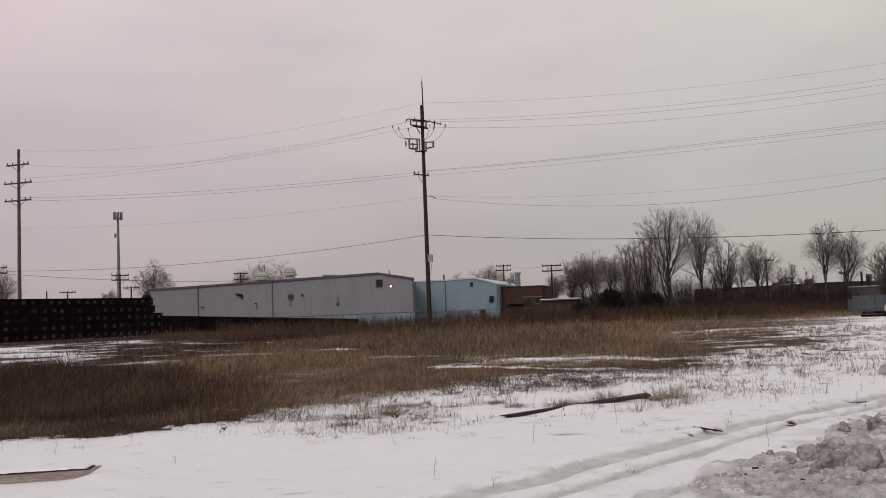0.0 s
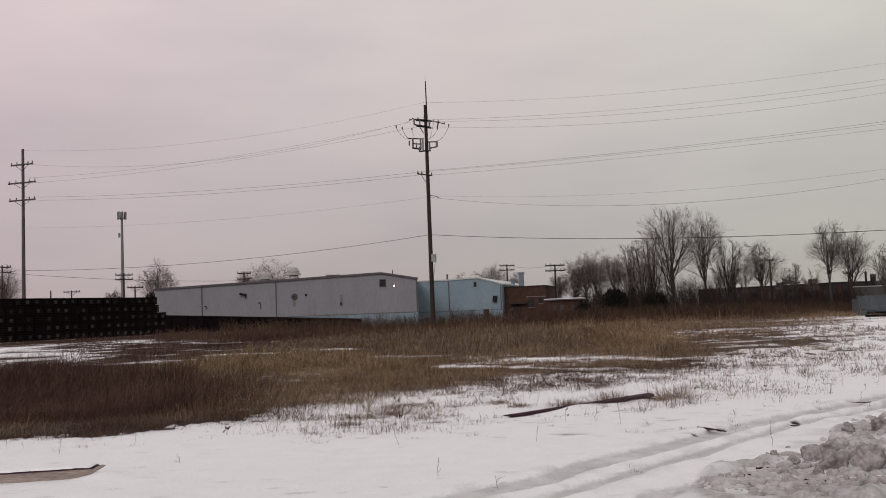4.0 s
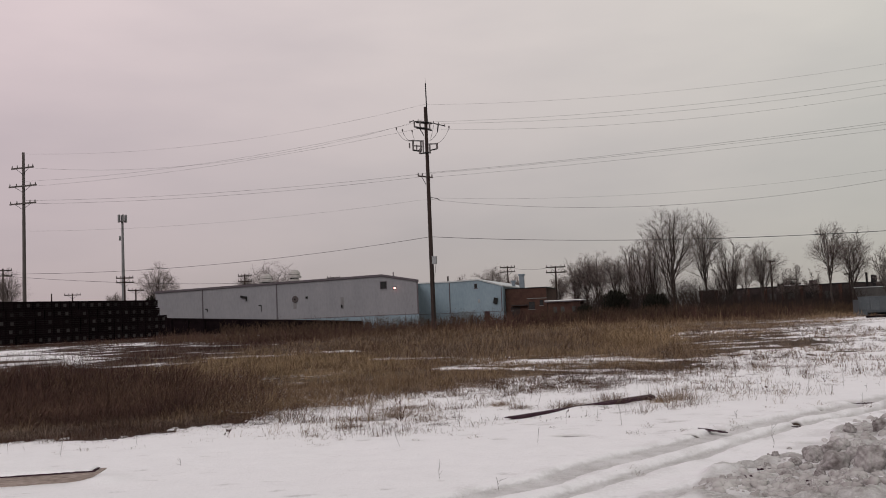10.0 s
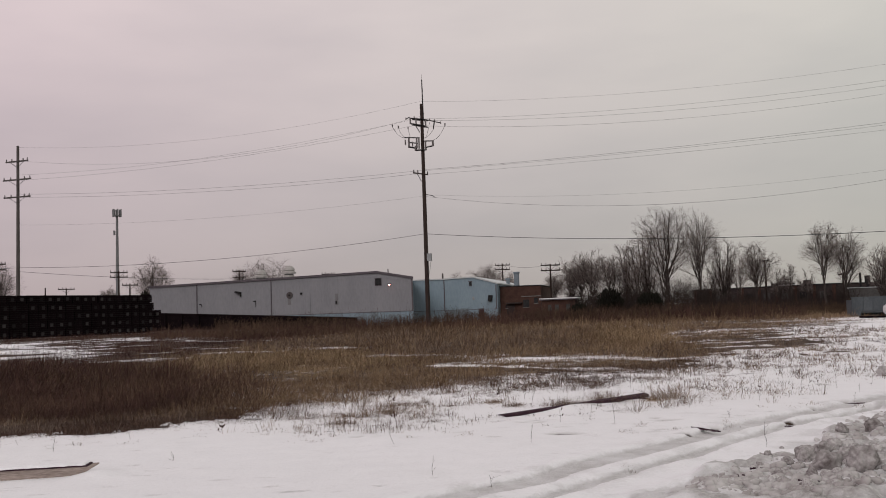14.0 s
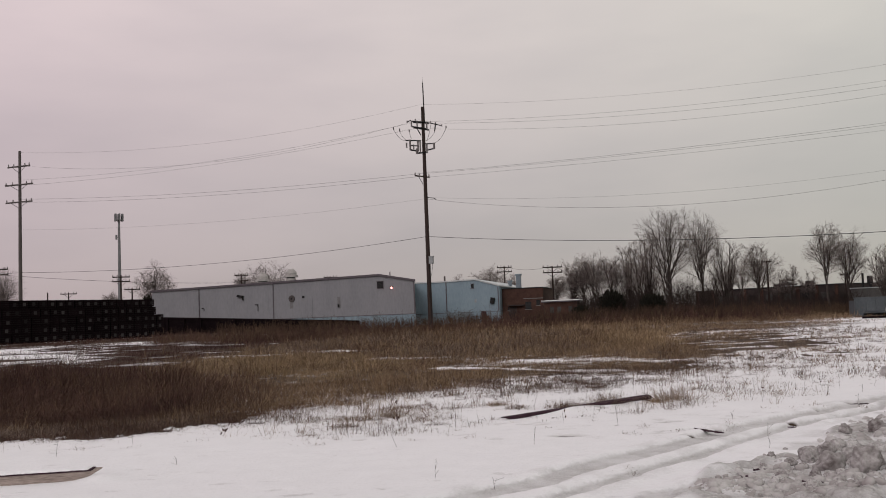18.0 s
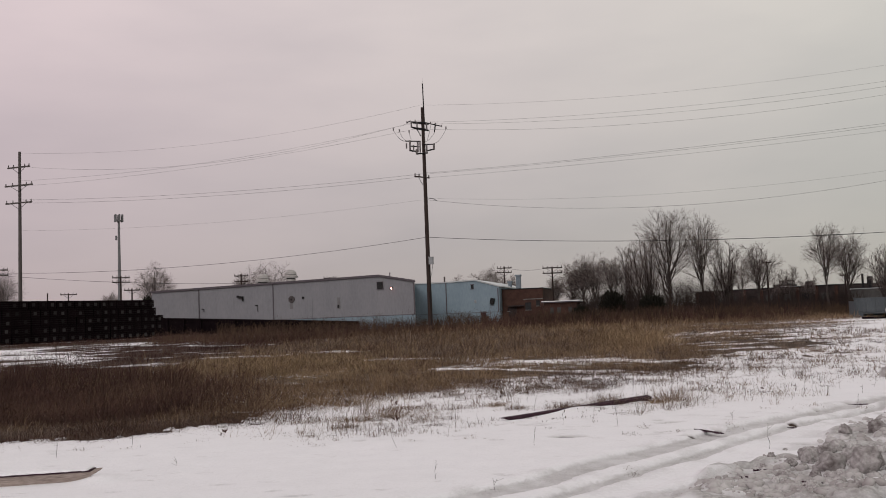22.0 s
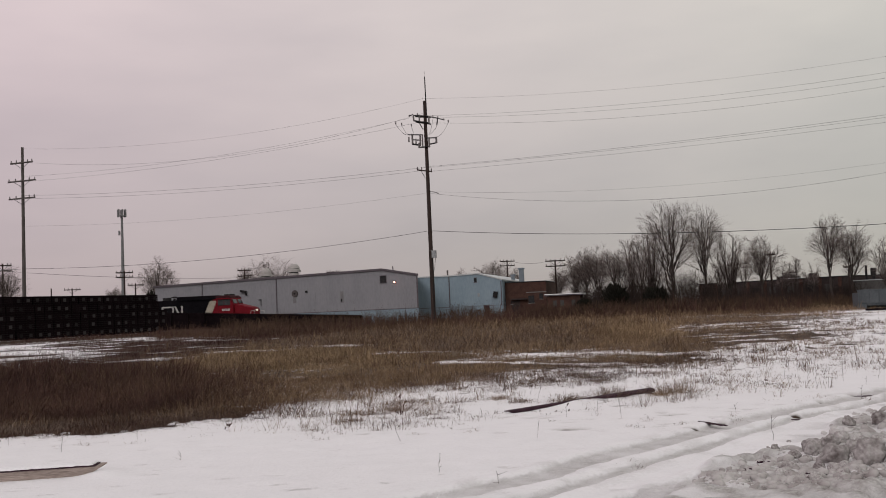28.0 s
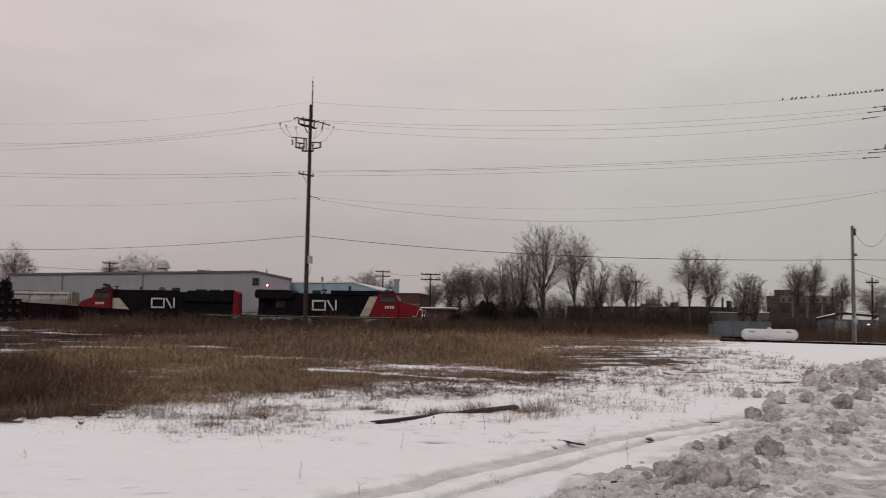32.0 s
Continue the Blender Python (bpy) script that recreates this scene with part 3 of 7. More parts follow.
def white_hall():
    skew = 0.29

    def lean_back(bm):
        for v in bm.verts:
            v.co.x -= skew * max(v.co.y, 0)
        return bm

    off = 10.0
    top = tagged(new("warehouse"), "long white metal warehouse with pale blue base by the tracks", "warehouse")
    top.matrix_world = TRACK @ pose(0, off, -0.1)
    x0, x1, xp = -40.9, -0.54, -5.6
    ze, zp = 6.5, 7.5

    def z_at(x):
        return (ze + 0.24) + (zp - ze - 0.24) * (x - x0) / (xp - x0) if x < xp else ze + (zp - ze) * (x1 - x) / (x1 - xp)
    bm = bmesh.new()
    prism(bm, [(x0, 1.9), (x1, 1.9), (x1, ze - 0.05), (xp, zp - 0.05), (x0, ze + 0.19)], 0, 0.25)
    part("wall", bm, SIDING_WHITE, top)
    part("base_wall", boxes((((x0 + x1) / 2, 0.12, 0.94), (x1 - x0 + 0.04, 0.30, 1.9))), SIDING_BLUE, top, "pale blue painted base wall")
    part("base_ledge", boxes((((x0 + x1) / 2, 0.08, 1.92), (x1 - x0 + 0.06, 0.34, 0.07))), ROOF_TRIM, top)
    part("side_wall", lean_back(boxes(((x1 - 0.13, 11.2, ze / 2), (0.25, 21.6, ze - 0.1)))), SIDING_WHITE, top)
    part("side_wall", lean_back(boxes(((x0 + 0.13, 11.2, ze / 2), (0.25, 21.6, ze - 0.1)))), SIDING_WHITE, top)
    for a, b in ((x0 - 0.25, xp), (xp, x1 + 0.2)):
        za, zb = z_at(max(a, x0)), z_at(min(b, x1))
        bm = bmesh.new()
        prism(bm, [(a, za - 0.02), (b, zb - 0.02), (b, zb + 0.12), (a, za + 0.12)], -0.12, 22)
        part("roof", lean_back(bm), ROOF, top)
        bm = bmesh.new()
        prism(bm, [(a, za - 0.16), (b, zb - 0.16), (b, zb + 0.13), (a, za + 0.13)], -0.2, -0.11)
        part("fascia", bm, ROOF_TRIM, top, "grey metal roof edge")
    for x in (-33.2, -21.5):
        part("downpipe", boxes(((x, -0.07, (1.9 + z_at(x)) / 2), (0.11, 0.1, z_at(x) - 2.0))), ROOF_TRIM, top)
    for i in range(14):
        x = -38.6 + 2.72 * i
        part("panel_seam", boxes(((x, -0.002, (2.0 + z_at(x)) / 2), (0.03, 0.012, z_at(x) - 2.2))), SIDING_WHITE, top)
    part("panel_lap", boxes(((-12.5, -0.006, 3.98), (23.5, 0.02, 0.035))), SIDING_WHITE, top)
    part("panel_lap", boxes(((-3.4, -0.006, 5.05), (5.4, 0.02, 0.03))), SIDING_WHITE, top)
    part("corner_trim", boxes(((x1 - 0.05, -0.03, 4.1), (0.16, 0.08, 4.4))), ROOF_TRIM, top)
    w = part("window", boxes(((-5.45, -0.02, 6.1), (0.82, 0.06, 0.95))), DARK_GLASS, top, "dark louvred wall opening")
    part("window_frame", boxes(((-5.45, -0.05, 6.61), (1.0, 0.08, 0.07)), ((-5.45, -0.05, 5.59), (1.0, 0.08, 0.07)), ((-5.9, -0.05, 6.1), (0.07, 0.08, 0.98)),
                               ((-5.0, -0.05, 6.1), (0.07, 0.08, 0.98))), ROOF_TRIM, w)
    for k in range(5):
        part("slat", boxes(((-5.45, -0.06, 5.74 + 0.18 * k), (0.8, 0.05, 0.03), 0, 0, 25)), DARK_STEEL, w)
    lamp = part("wall_lamp", boxes(((-3.79, -0.1, 5.70), (0.34, 0.2, 0.24)), ((-3.95, -0.14, 5.6), (0.1, 0.12, 0.2))), DARK_STEEL, top)
    bm = bmesh.new()
    bmesh.ops.create_icosphere(bm, subdivisions=2, radius=0.11, matrix=Matrix.Translation((-3.76, -0.28, 5.62)))
    part("bulb", bm, RED_LAMP, lamp, "glowing reddish lamp")
    fan = part("exhaust_fan", rods(((-18.7, -0.1, 4.72), (-18.7, 0.0, 4.72), 0.46, 0.5, 20)), FAN_GREY, top, "round exhaust fan")
    part("fan_hub", rods(((-18.7, -0.13, 4.72), (-18.7, -0.1, 4.72), 0.13, 0.13, 12)), DARK_STEEL, fan)
    part("elbow_pipe", rods(((-32.75, -0.12, 3.9), (-32.4, -0.12, 3.85), 0.07), ((-32.4, -0.12, 3.85), (-32.4, -0.12, 3.5), 0.05)), DARK_STEEL, top)
    part("stain", boxes(((-18.74, -0.02, 3.8), (0.5, 0.012, 0.9))), STAIN, top)
    part("stain", boxes(((-11.6, -0.02, 3.9), (0.45, 0.012, 1.6))), STAIN, top)
    part("vent_hood", boxes(((-11.66, -0.1, 3.45), (0.18, 0.2, 0.42))), DARK_STEEL, top)
    part("vent_hood", boxes(((-16.9, -0.1, 4.9), (0.26, 0.2, 0.3))), DARK_STEEL, top)
    part("vent_hood", boxes(((-26.6, -0.2, 5.4), (0.9, 0.4, 0.3), 0, 12)), DARK_STEEL, top)
    part("vent_pipe", rods(((-26.2, -0.15, 4.8), (-26.2, -0.15, 5.3), 0.1)), DARK_STEEL, top)
    part("vent_pipe", rods(((-23.9, -0.12, 3.2), (-23.9, -0.12, 4.1), 0.04), ((-24.3, -0.15, 4.08), (-23.85, -0.15, 4.08), 0.06)), DARK_STEEL, top)
    part("conduit", boxes(((-15.6, -0.03, 3.4), (0.06, 0.06, 3.0))), SIDING_WHITE, top)
    part("flue", rods(((-5.2, 4, 7.0), (-5.2, 4, 8.05), 0.08)), ROOF_TRIM, top)
    for x, k, h in ((-26.85, 0.95, 1.95), (-22.15, 0.95, 2.25)):
        z = z_at(x)
        v = part("roof_ventilator", rods(((x, 8, z - 0.1), (x, 8, z + h - 1.35), 0.8 * k, 0.8 * k, 16)), VENT, top, "pale round roof ventilator")
        z += h - 1.35
        part("ventilator_throat", rods(((x, 8, z), (x, 8, z + 0.16), 0.7 * k, 0.7 * k, 16)), DARK_STEEL, v)
        part("ventilator_hood", rods(((x, 8, z + 0.14), (x, 8, z + 0.42), 1.12 * k, 1.15 * k, 20), ((x, 8, z + 0.42), (x, 8, z + 0.62), 1.0 * k, 0.88 * k, 20), ((x, 8, z + 0.66), (x, 8, z + 1.0), 0.98 * k, 0.86 * k, 20), ((x, 8, z + 1.0), (x, 8, z + 1.35), 0.84 * k, 0.5 * k, 20)), VENT, v)


FAN_GREY = mat("fan_grey", (0.05, 0.042, 0.042), (0.10, 0.085, 0.085), 3, 0.8)
VENT = mat("pale_vent_metal", (0.30, 0.28, 0.27), (0.42, 0.40, 0.38), 2, 0.6)
white_hall()


def blue_hall():
    top = tagged(new("warehouse"), "pale blue metal industrial building behind the white warehouse", "warehouse")
    top.matrix_world = TRACK @ pose(0, 24, -0.1)
    x0, x1, xp, xs = -12, 8.8, 5.1, 0.6
    z0, zp, z1 = 6.6, 6.68, 5.6
    bm = bmesh.new()
    prism(bm, [(x0, 1.8), (x1, 1.8), (x1, z1), (xp, zp), (xs, z0 - 0.05), (x0, z0)], 0, 0.25)
    part("wall", bm, SIDING_BLUE, top)
    part("base_wall", boxes((((x0 + x1) / 2, 0.12, 0.9), (x1 - x0 + 0.04, 0.3, 1.8))), SIDING_BLUE, top)
    part("base_ledge", boxes((((x0 + x1) / 2, 0.08, 1.82), (x1 - x0 + 0.06, 0.34, 0.06))), ROOF_TRIM, top)
    part("side_wall", boxes(((x1 - 0.13, 15, z1 / 2), (0.25, 29, z1))), SIDING_BLUE, top)
    for (a, za), (b, zb) in (((x0, z0), (xs, z0 - 0.05)), ((xs, z0 - 0.05), (xp, zp)), ((xp, zp), (x1 + 0.2, z1 - 0.05))):
        bm = bmesh.new()
        prism(bm, [(a, za - 0.04), (b, zb - 0.04), (b, zb + 0.14), (a, za + 0.14)], -0.15, 30)
        part("roof", bm, ROOF_PALE, top, "pale metal roof edge")
    part("downpipe", boxes(((xs, -0.06, 4.2), (0.12, 0.1, 4.8))), ROOF_TRIM, top)
    part("downpipe", boxes(((x1 - 0.2, -0.06, 3.6), (0.12, 0.1, 3.6))), ROOF_TRIM, top)
    w = part("window", boxes(((xp - 0.4, -0.02, 5.75), (0.42, 0.06, 0.62))), DARK_GLASS, top)
    part("window_frame", boxes(((xp - 0.4, -0.04, 6.1), (0.6, 0.08, 0.08)), ((xp - 0.4, -0.04, 5.4), (0.6, 0.08, 0.08))), ROOF_TRIM, w)
    part("wall_unit", boxes(((7.7, -0.2, 3.45), (0.6, 0.4, 0.9), 0, 10)), DARK_STEEL, top, "dark wall-mounted unit")
    part("wall_box", boxes(((5.1, -0.05, 3.5), (0.3, 0.1, 0.5))), STEEL, top)
    part("door", boxes(((6.3, -0.03, 1.0), (0.8, 0.08, 1.9))), RUST, top, "small rusty door")
    part("flue", rods(((-0.3, 3, 6.5), (-0.3, 3, 7.6), 0.14, 0.14)), POLE_GREY, top)


ROOF_PALE = mat("pale_roof", (0.44, 0.46, 0.47), (0.56, 0.58, 0.59), 1.5, 0.6)
blue_hall()


def brick_house():
    top = tagged(new("brick_building"), "flat-roofed brown brick building beside the blue hall", "building")
    top.matrix_world = TRACK @ pose(0, 26, -0.1)
    x0, x1, h = 8.85, 15.1, 5.1
    part("wall", boxes((((x0 + x1) / 2, 6, h / 2), (x1 - x0, 12, h))), BRICK, top)
    part("coping", boxes((((x0 + x1) / 2, 6, h + 0.06), (x1 - x0 + 0.2, 12.2, 0.14))), DARK_STEEL, top)
    part("canopy", boxes(((11.0, -0.4, 2.6), (2.4, 0.8, 0.16))), BRICK_DARK, top)
    part("door", boxes(((10.4, -0.03, 1.2), (1.2, 0.08, 2.4))), BRICK_DARK, top)
    for x, z, w, hh in ((14.3, 2.9, 0.55, 0.8), (12.8, 2.5, 0.9, 1.1), (9.8, 2.1, 0.3, 0.5)):
        q = part("window", boxes(((x, -0.02, z), (w, 0.06, hh))), DARK_GLASS, top)
        part("sill", boxes(((x, -0.06, z - hh / 2 - 0.05), (w + 0.15, 0.14, 0.08))), CONCRETE, q)
    part("lintel", boxes(((13.6, -0.05, 3.55), (3.0, 0.1, 0.12))), CONCRETE, top)
    # the tall flues behind
    for x, w, z in ((8.5, 0.75, 6.5), (9.9, 1.05, 7.5)):
        f = tagged(new("chimney"), "blue-grey metal flue stack above the brick building", "chimney", "flue stacks")
        f.matrix_world = TRACK @ pose(x, 36, -0.1)
        part("stack", boxes(((0, 0, z / 2), (w * 0.72, w * 0.72, z))), FLUE, f)
        part("cap", boxes(((0, 0, z + 0.1), (w * 0.72 + 0.25, w * 0.72 + 0.25, 0.25))), FLUE, f)


FLUE = mat("blue_grey_metal", (0.13, 0.16, 0.19), (0.22, 0.25, 0.28), 1.2, 0.6)
brick_house()


def hut():
    top = tagged(new("hut"), "small flat-roofed hut with snow along its roof edge", "hut")
    top.matrix_world = TRACK @ pose(0, 12, -0.1)
    x0, x1, h = 17.0, 21.4, 2.75
    part("wall", boxes((((x0 + x1) / 2, 2.5, h / 2), (x1 - x0, 5, h))), BRICK, top)
    part("roof", boxes((((x0 + x1) / 2, 2.5, h + 0.05), (x1 - x0 + 0.7, 5.7, 0.16))), ROOF_TRIM, top)
    part("roof_snow", boxes((((x0 + x1) / 2, 2.5, h + 0.18), (x1 - x0 + 0.66, 5.6, 0.12))), SNOW, top, "snow on the roof")
    for x in (18.0, 19.0, 20.5):
        part("window", boxes(((x, -0.02, 1.7), (0.5, 0.05, 0.8))), WINDOW_GREY, top)


hut()


def long_shed():
    top = tagged(new("industrial_building"), "long low dark brick works behind the bare trees", "building")
    a, b = bear(15.5, 168), bear(23.6, 150)
    d = b - a
    ln = d.length
    top.matrix_world = pose(a.x, a.y, 0, 0, 0, math.degrees(math.atan2(d.y, d.x)))
    h = 3.75
    part("wall", boxes(((ln / 2, 6, h / 2), (ln, 12, h))), BRICK_DARK, top)
    part("parapet", boxes(((ln / 2, 6, h + 0.07), (ln + 0.2, 12.2, 0.16))), DARK_STEEL, top)
    for i in range(9):
        part("pilaster", boxes(((0.6 + i * (ln - 1.2) / 8, -0.08, h / 2), (0.5, 0.2, h))), BRICK, top)
    for i in range(8):
        part("window", boxes(((2.0 + i * (ln - 1.2) / 8, -0.03, 2.2), (1.3, 0.06, 1.0))), WINDOW_GREY if i % 3 else DARK_GLASS, top)
    dome = part("roof_monitor", boxes(((15.9, 4, h + 0.35), (2.4, 3, 0.5))), DARK_STEEL, top)
    part("monitor_cap", rods(((15.9, 4, h + 0.6), (15.9, 4, h + 1.0), 1.3, 0.4, 12)), DARK_STEEL, dome)
    part("monitor_snow", boxes(((17.6, 3, h + 0.2), (1.7, 3, 0.16))), SNOW, dome)
    part("roof_drum", rods(((20.5, 4, h), (20.5, 4, h + 0.9), 0.8, 0.6, 12)), BRICK_DARK, top)


long_shed()


WORKS_WALL = mat("grey_render", (0.075, 0.072, 0.07), (0.13, 0.125, 0.12), 0.8, 0.9)


def pale_works():
    """The low pale works beyond the fuel tank, with a flue and a hopper."""
    top = tagged(new("works_building"), "low pale works building with a flue and roof hopper", "building")
    p = bear(24.95, 130)
    top.matrix_world = pose(p.x, p.y, 0, 0, 0, -26)
    part("wall", boxes(((1.9, 4, 1.4), (7.4, 8, 2.8))), WORKS_WALL, top)
    part("roof", boxes(((1.9, 4, 2.85), (7.7, 8.3, 0.1))), ROOF_PALE, top)
    part("flue", rods(((-0.35, 1, 2.6), (-0.35, 1, 4.8), 0.14)), DARK_STEEL, top)
    h = part("hopper", boxes(((0.5, 1, 3.9), (0.7, 0.7, 1.0))), DARK_STEEL, top)
    part("hopper_leg", boxes(((0.5, 1, 3.1), (0.35, 0.35, 0.8))), DARK_STEEL, h)


pale_works()


def office():
    top = tagged(new("office_building"), "two-storey brown brick office block with pale upper band", "building")
    a, b = bear(27.31, 230), bear(31.23, 230)
    d = b - a
    ln = d.length
    top.matrix_world = pose(a.x, a.y, 0, 0, 0, math.degrees(math.atan2(d.y, d.x)))
    part("wall", boxes(((ln / 2, 6, 3.9), (ln, 12, 7.8))), BRICK_DARK, top)
    part("upper_band", boxes(((ln / 2 + 1.5, -0.03, 6.95), (ln - 3.1, 0.3, 1.6))), TAN_PANEL, top, "tan upper wall band")
    part("penthouse", boxes(((3.6, 4, 8.55), (3.9, 7, 1.5)), ((6.9, 4, 8.38), (3.3, 7, 1.16))), BRICK_DARK, top)
    part("coping", boxes(((ln / 2 + 1.5, 5.9, 7.84), (ln - 3.0, 12.2, 0.12))), CONCRETE, top)
    for i in range(8):
        x = 3.7 + i * 1.5
        w = part("window", boxes(((x, -0.21, 6.95), (0.62, 0.06, 0.95))), DARK_GLASS, top)
        part("sill", boxes(((x, -0.26, 6.42), (0.75, 0.12, 0.08))), CONCRETE, w)
    for i in range(4):
        part("window", boxes(((4.2 + i * 3.2, -0.03, 4.6), (1.9, 0.06, 1.5))), DARK_GLASS, top)
        part("pier", boxes(((5.8 + i * 3.2, -0.05, 4.4), (0.35, 0.2, 3.4))), TAN_PANEL, top)


BIN = mat("grey_blue_steel", (0.048, 0.056, 0.063), (0.080, 0.090, 0.098), 1.2, 0.6)
TAN_PANEL = mat("tan_panel", (0.10, 0.088, 0.075), (0.15, 0.133, 0.115), 1, 0.8)
office()


def grey_shed():
    top = tagged(new("shed"), "grey metal shed with low snowy roof and a lit lamp", "shed")
    p = bear(31.9, 105)
    top.matrix_world = pose(p.x, p.y, 0, 0, 0, -31)
    part("wall", boxes(((-0.4, 3, 1.0), (5.8, 6, 2.0))), WORKS_WALL, top)
    bm = bmesh.new()
    prism(bm, [(-3.4, 1.96), (-0.9, 2.58), (2.6, 2.3), (2.6, 2.46), (-0.9, 2.78), (-3.4, 2.1)], -0.3, 6.3)
    part("roof", bm, DARK_STEEL, top)
    bm = bmesh.new()
    prism(bm, [(-3.42, 2.10), (-1.6, 2.55), (-1.6, 2.66), (-3.42, 2.19)], -0.32, 6.2)
    part("roof_snow", bm, SNOW, top)
    part("door", boxes(((-1.0, -0.03, 0.95), (1.3, 0.06, 1.8))), CONCRETE, top)
    for i in range(5):
        part("panel_seam", boxes(((-2.9 + i * 1.25, -0.03, 1.0), (0.06, 0.06, 1.9))), DARK_STEEL, top)
    far = tagged(new("shed"), "distant flat grey industrial shed behind the lot", "shed")
    q = bear(33.9, 150)
    far.matrix_world = pose(q.x, q.y, 0, 0, 0, -33)
    part("wall", boxes(((0.2, 3, 1.95), (3.6, 6, 3.9))), WORKS_WALL, far)
    part("roof", boxes(((0.2, 3, 3.98), (3.8, 6.2, 0.14))), ROOF_TRIM, far)
    bm = bmesh.new()
    bmesh.ops.create_icosphere(bm, subdivisions=2, radius=0.08, matrix=Matrix.Translation((1.58, -0.2, 1.5)))
    part("wall_lamp", bm, WARM_LAMP, top, "lit wall lamp")


grey_shed()


def fuel_tank():
    p = bear(27.45, 79)
    t = tagged(new("propane_tank"), "white horizontal propane tank on concrete saddles in the snow", "tank")
    t.matrix_world = pose(p.x, p.y, land_at(p.x, p.y), 0, 0, -16)
    bm = bmesh.new()
    n, rad = 24, 0.455
    prof = [(-2.22, 0.02), (-2.19, 0.18), (-2.10, 0.32), (-1.96, 0.42), (-1.78, rad), (1.78, rad), (1.96, 0.42), (2.10, 0.32), (2.19, 0.18), (2.22, 0.02)]
    rings = [[bm.verts.new((x, r * math.cos(2 * math.pi * i / n), 0.59 + r * math.sin(2 * math.pi * i / n))) for i in range(n)] for x, r in prof]
    for a, b in zip(rings, rings[1:]):
        for i in range(n):
            bm.faces.new((a[i], a[(i + 1) % n], b[(i + 1) % n], b[i]))
    bm.faces.new(rings[0])
    bm.faces.new(rings[-1][::-1])
    bmesh.ops.recalc_face_normals(bm, faces=bm.faces)
    part("shell", bm, TANK_WHITE, t, smooth=True)
    part("dome_lid", rods(((0, 0, 1.02), (0, 0, 1.16), 0.18, 0.15, 14)), TANK_WHITE, t)
    for x in (-1.5, 1.5):
        part("saddle", boxes(((x, 0, 0.08), (0.3, 0.7, 0.22))), CONCRETE, t)
    for x in (-1.45, 1.4):
        part("marking", boxes(((x, -0.41, 0.80), (0.42, 0.02, 0.12), 0, 0, -32)), STAIN, t)


TANK_WHITE = mat("white_tank_paint", (0.42, 0.41, 0.42), (0.53, 0.52, 0.53), 0.8, 0.5, fine=5)
fuel_tank()


def steel_bin():
    p = bear(25.75, 85)
    t = tagged(new("steel_container"), "grey-blue open steel container standing behind the propane tank", "container")
    t.matrix_world = pose(p.x, p.y, 0, 0, 0, -14) @ Matrix.Diagonal((1.06, 1, 1, 1))
    part("front_wall", boxes(((0, -1.2, 1.02), (4.6, 0.1, 1.16)), ((-2.0, -1.2, 0.3), (0.6, 0.1, 0.5)), ((1.2, -1.2, 0.3), (2.2, 0.1, 0.5))), BIN, t)
    part("back_wall", boxes(((0, 1.2, 0.72), (4.6, 0.1, 1.3))), BIN, t)
    part("floor_plate", boxes(((0, 0, 0.32), (4.5, 2.3, 0.08))), BIN, t)
    for x in (-2.25, 2.25):
        part("side_wall", boxes(((x, 0, 0.7), (0.1, 2.4, 1.35))), BIN, t)
    part("rim", boxes(((0, -1.22, 1.58), (4.7, 0.16, 0.1))), BIN, t)
    for i in range(7):
        part("rib", boxes(((-2.1 + 0.7 * i, -1.29, 0.98), (0.1, 0.08, 1.1))), BIN, t)
    for x in (-1.9, 0.2, 2.1):
        part("skid", boxes(((x, 0, 0.14), (0.16, 2.2, 0.28))), DARK_STEEL, t)


steel_bin()


def kerb_timbers():
    """A row of dark timbers lying along the far edge of the snow."""
    rng = random.Random(5)
    az = 24.6
    while az < 41:
        a, b = bear(az, 77 - 0.2 * (az - 24)), bear(az + 2.32, 77 - 0.2 * (az - 22))
        m = (a + b) / 2
        d = b - a
        t = tagged(part("kerb_timber", boxes(((0, 0, 0.08), (d.length - 0.1, 0.3, 0.22))), CREOSOTE), "dark timber lying along the edge of the snow", "timber", "timbers along the edge")
        t.matrix_world = pose(m.x, m.y, -0.04, 0, 0, math.degrees(math.atan2(d.y, d.x)) + rng.uniform(-1, 1))
        az += 2.25


kerb_timbers()


# ---- poles and wires ----
def tube_line(bm, pts, r, n=5):
    rings = []
    for i, p in enumerate(pts):
        d = (pts[min(i + 1, len(pts) - 1)] - pts[max(i - 1, 0)]).normalized()
        u = d.cross(Vector((0, 0, 1))).normalized()
        v = u.cross(d)
        rings.append([bm.verts.new(p + r * (u * math.cos(2 * math.pi * k / n) + v * math.sin(2 * math.pi * k / n))) for k in range(n)])
    for a, b in zip(rings, rings[1:]):
        for k in range(n):
            bm.faces.new((a[k], a[(k + 1) % n], b[(k + 1) % n], b[k]))


def sagging(a, b, sag, n=28):
    return [a.lerp(b, i / n) - Vector((0, 0, 4 * sag * (i / n) * (1 - i / n))) for i in range(n + 1)]


def wire(name, label, a, b, sag, r=0.012, group="overhead wires"):
    bm = bmesh.new()
    tube_line(bm, sagging(a, b, sag), r)
    return tagged(part(name, bm, WIRE), label, "wire", group)


MAIN, LEFT, RIGHT, SHORT = bear(-0.86, 92), bear(-24.93, 119), bear(34.35, 92), bear(32.02, 78.5)
LINE_A = math.degrees(math.atan2((MAIN - LEFT).y, (MAIN - LEFT).x))
LINE_B = math.degrees(math.atan2((RIGHT - MAIN).y, (RIGHT - MAIN).x))


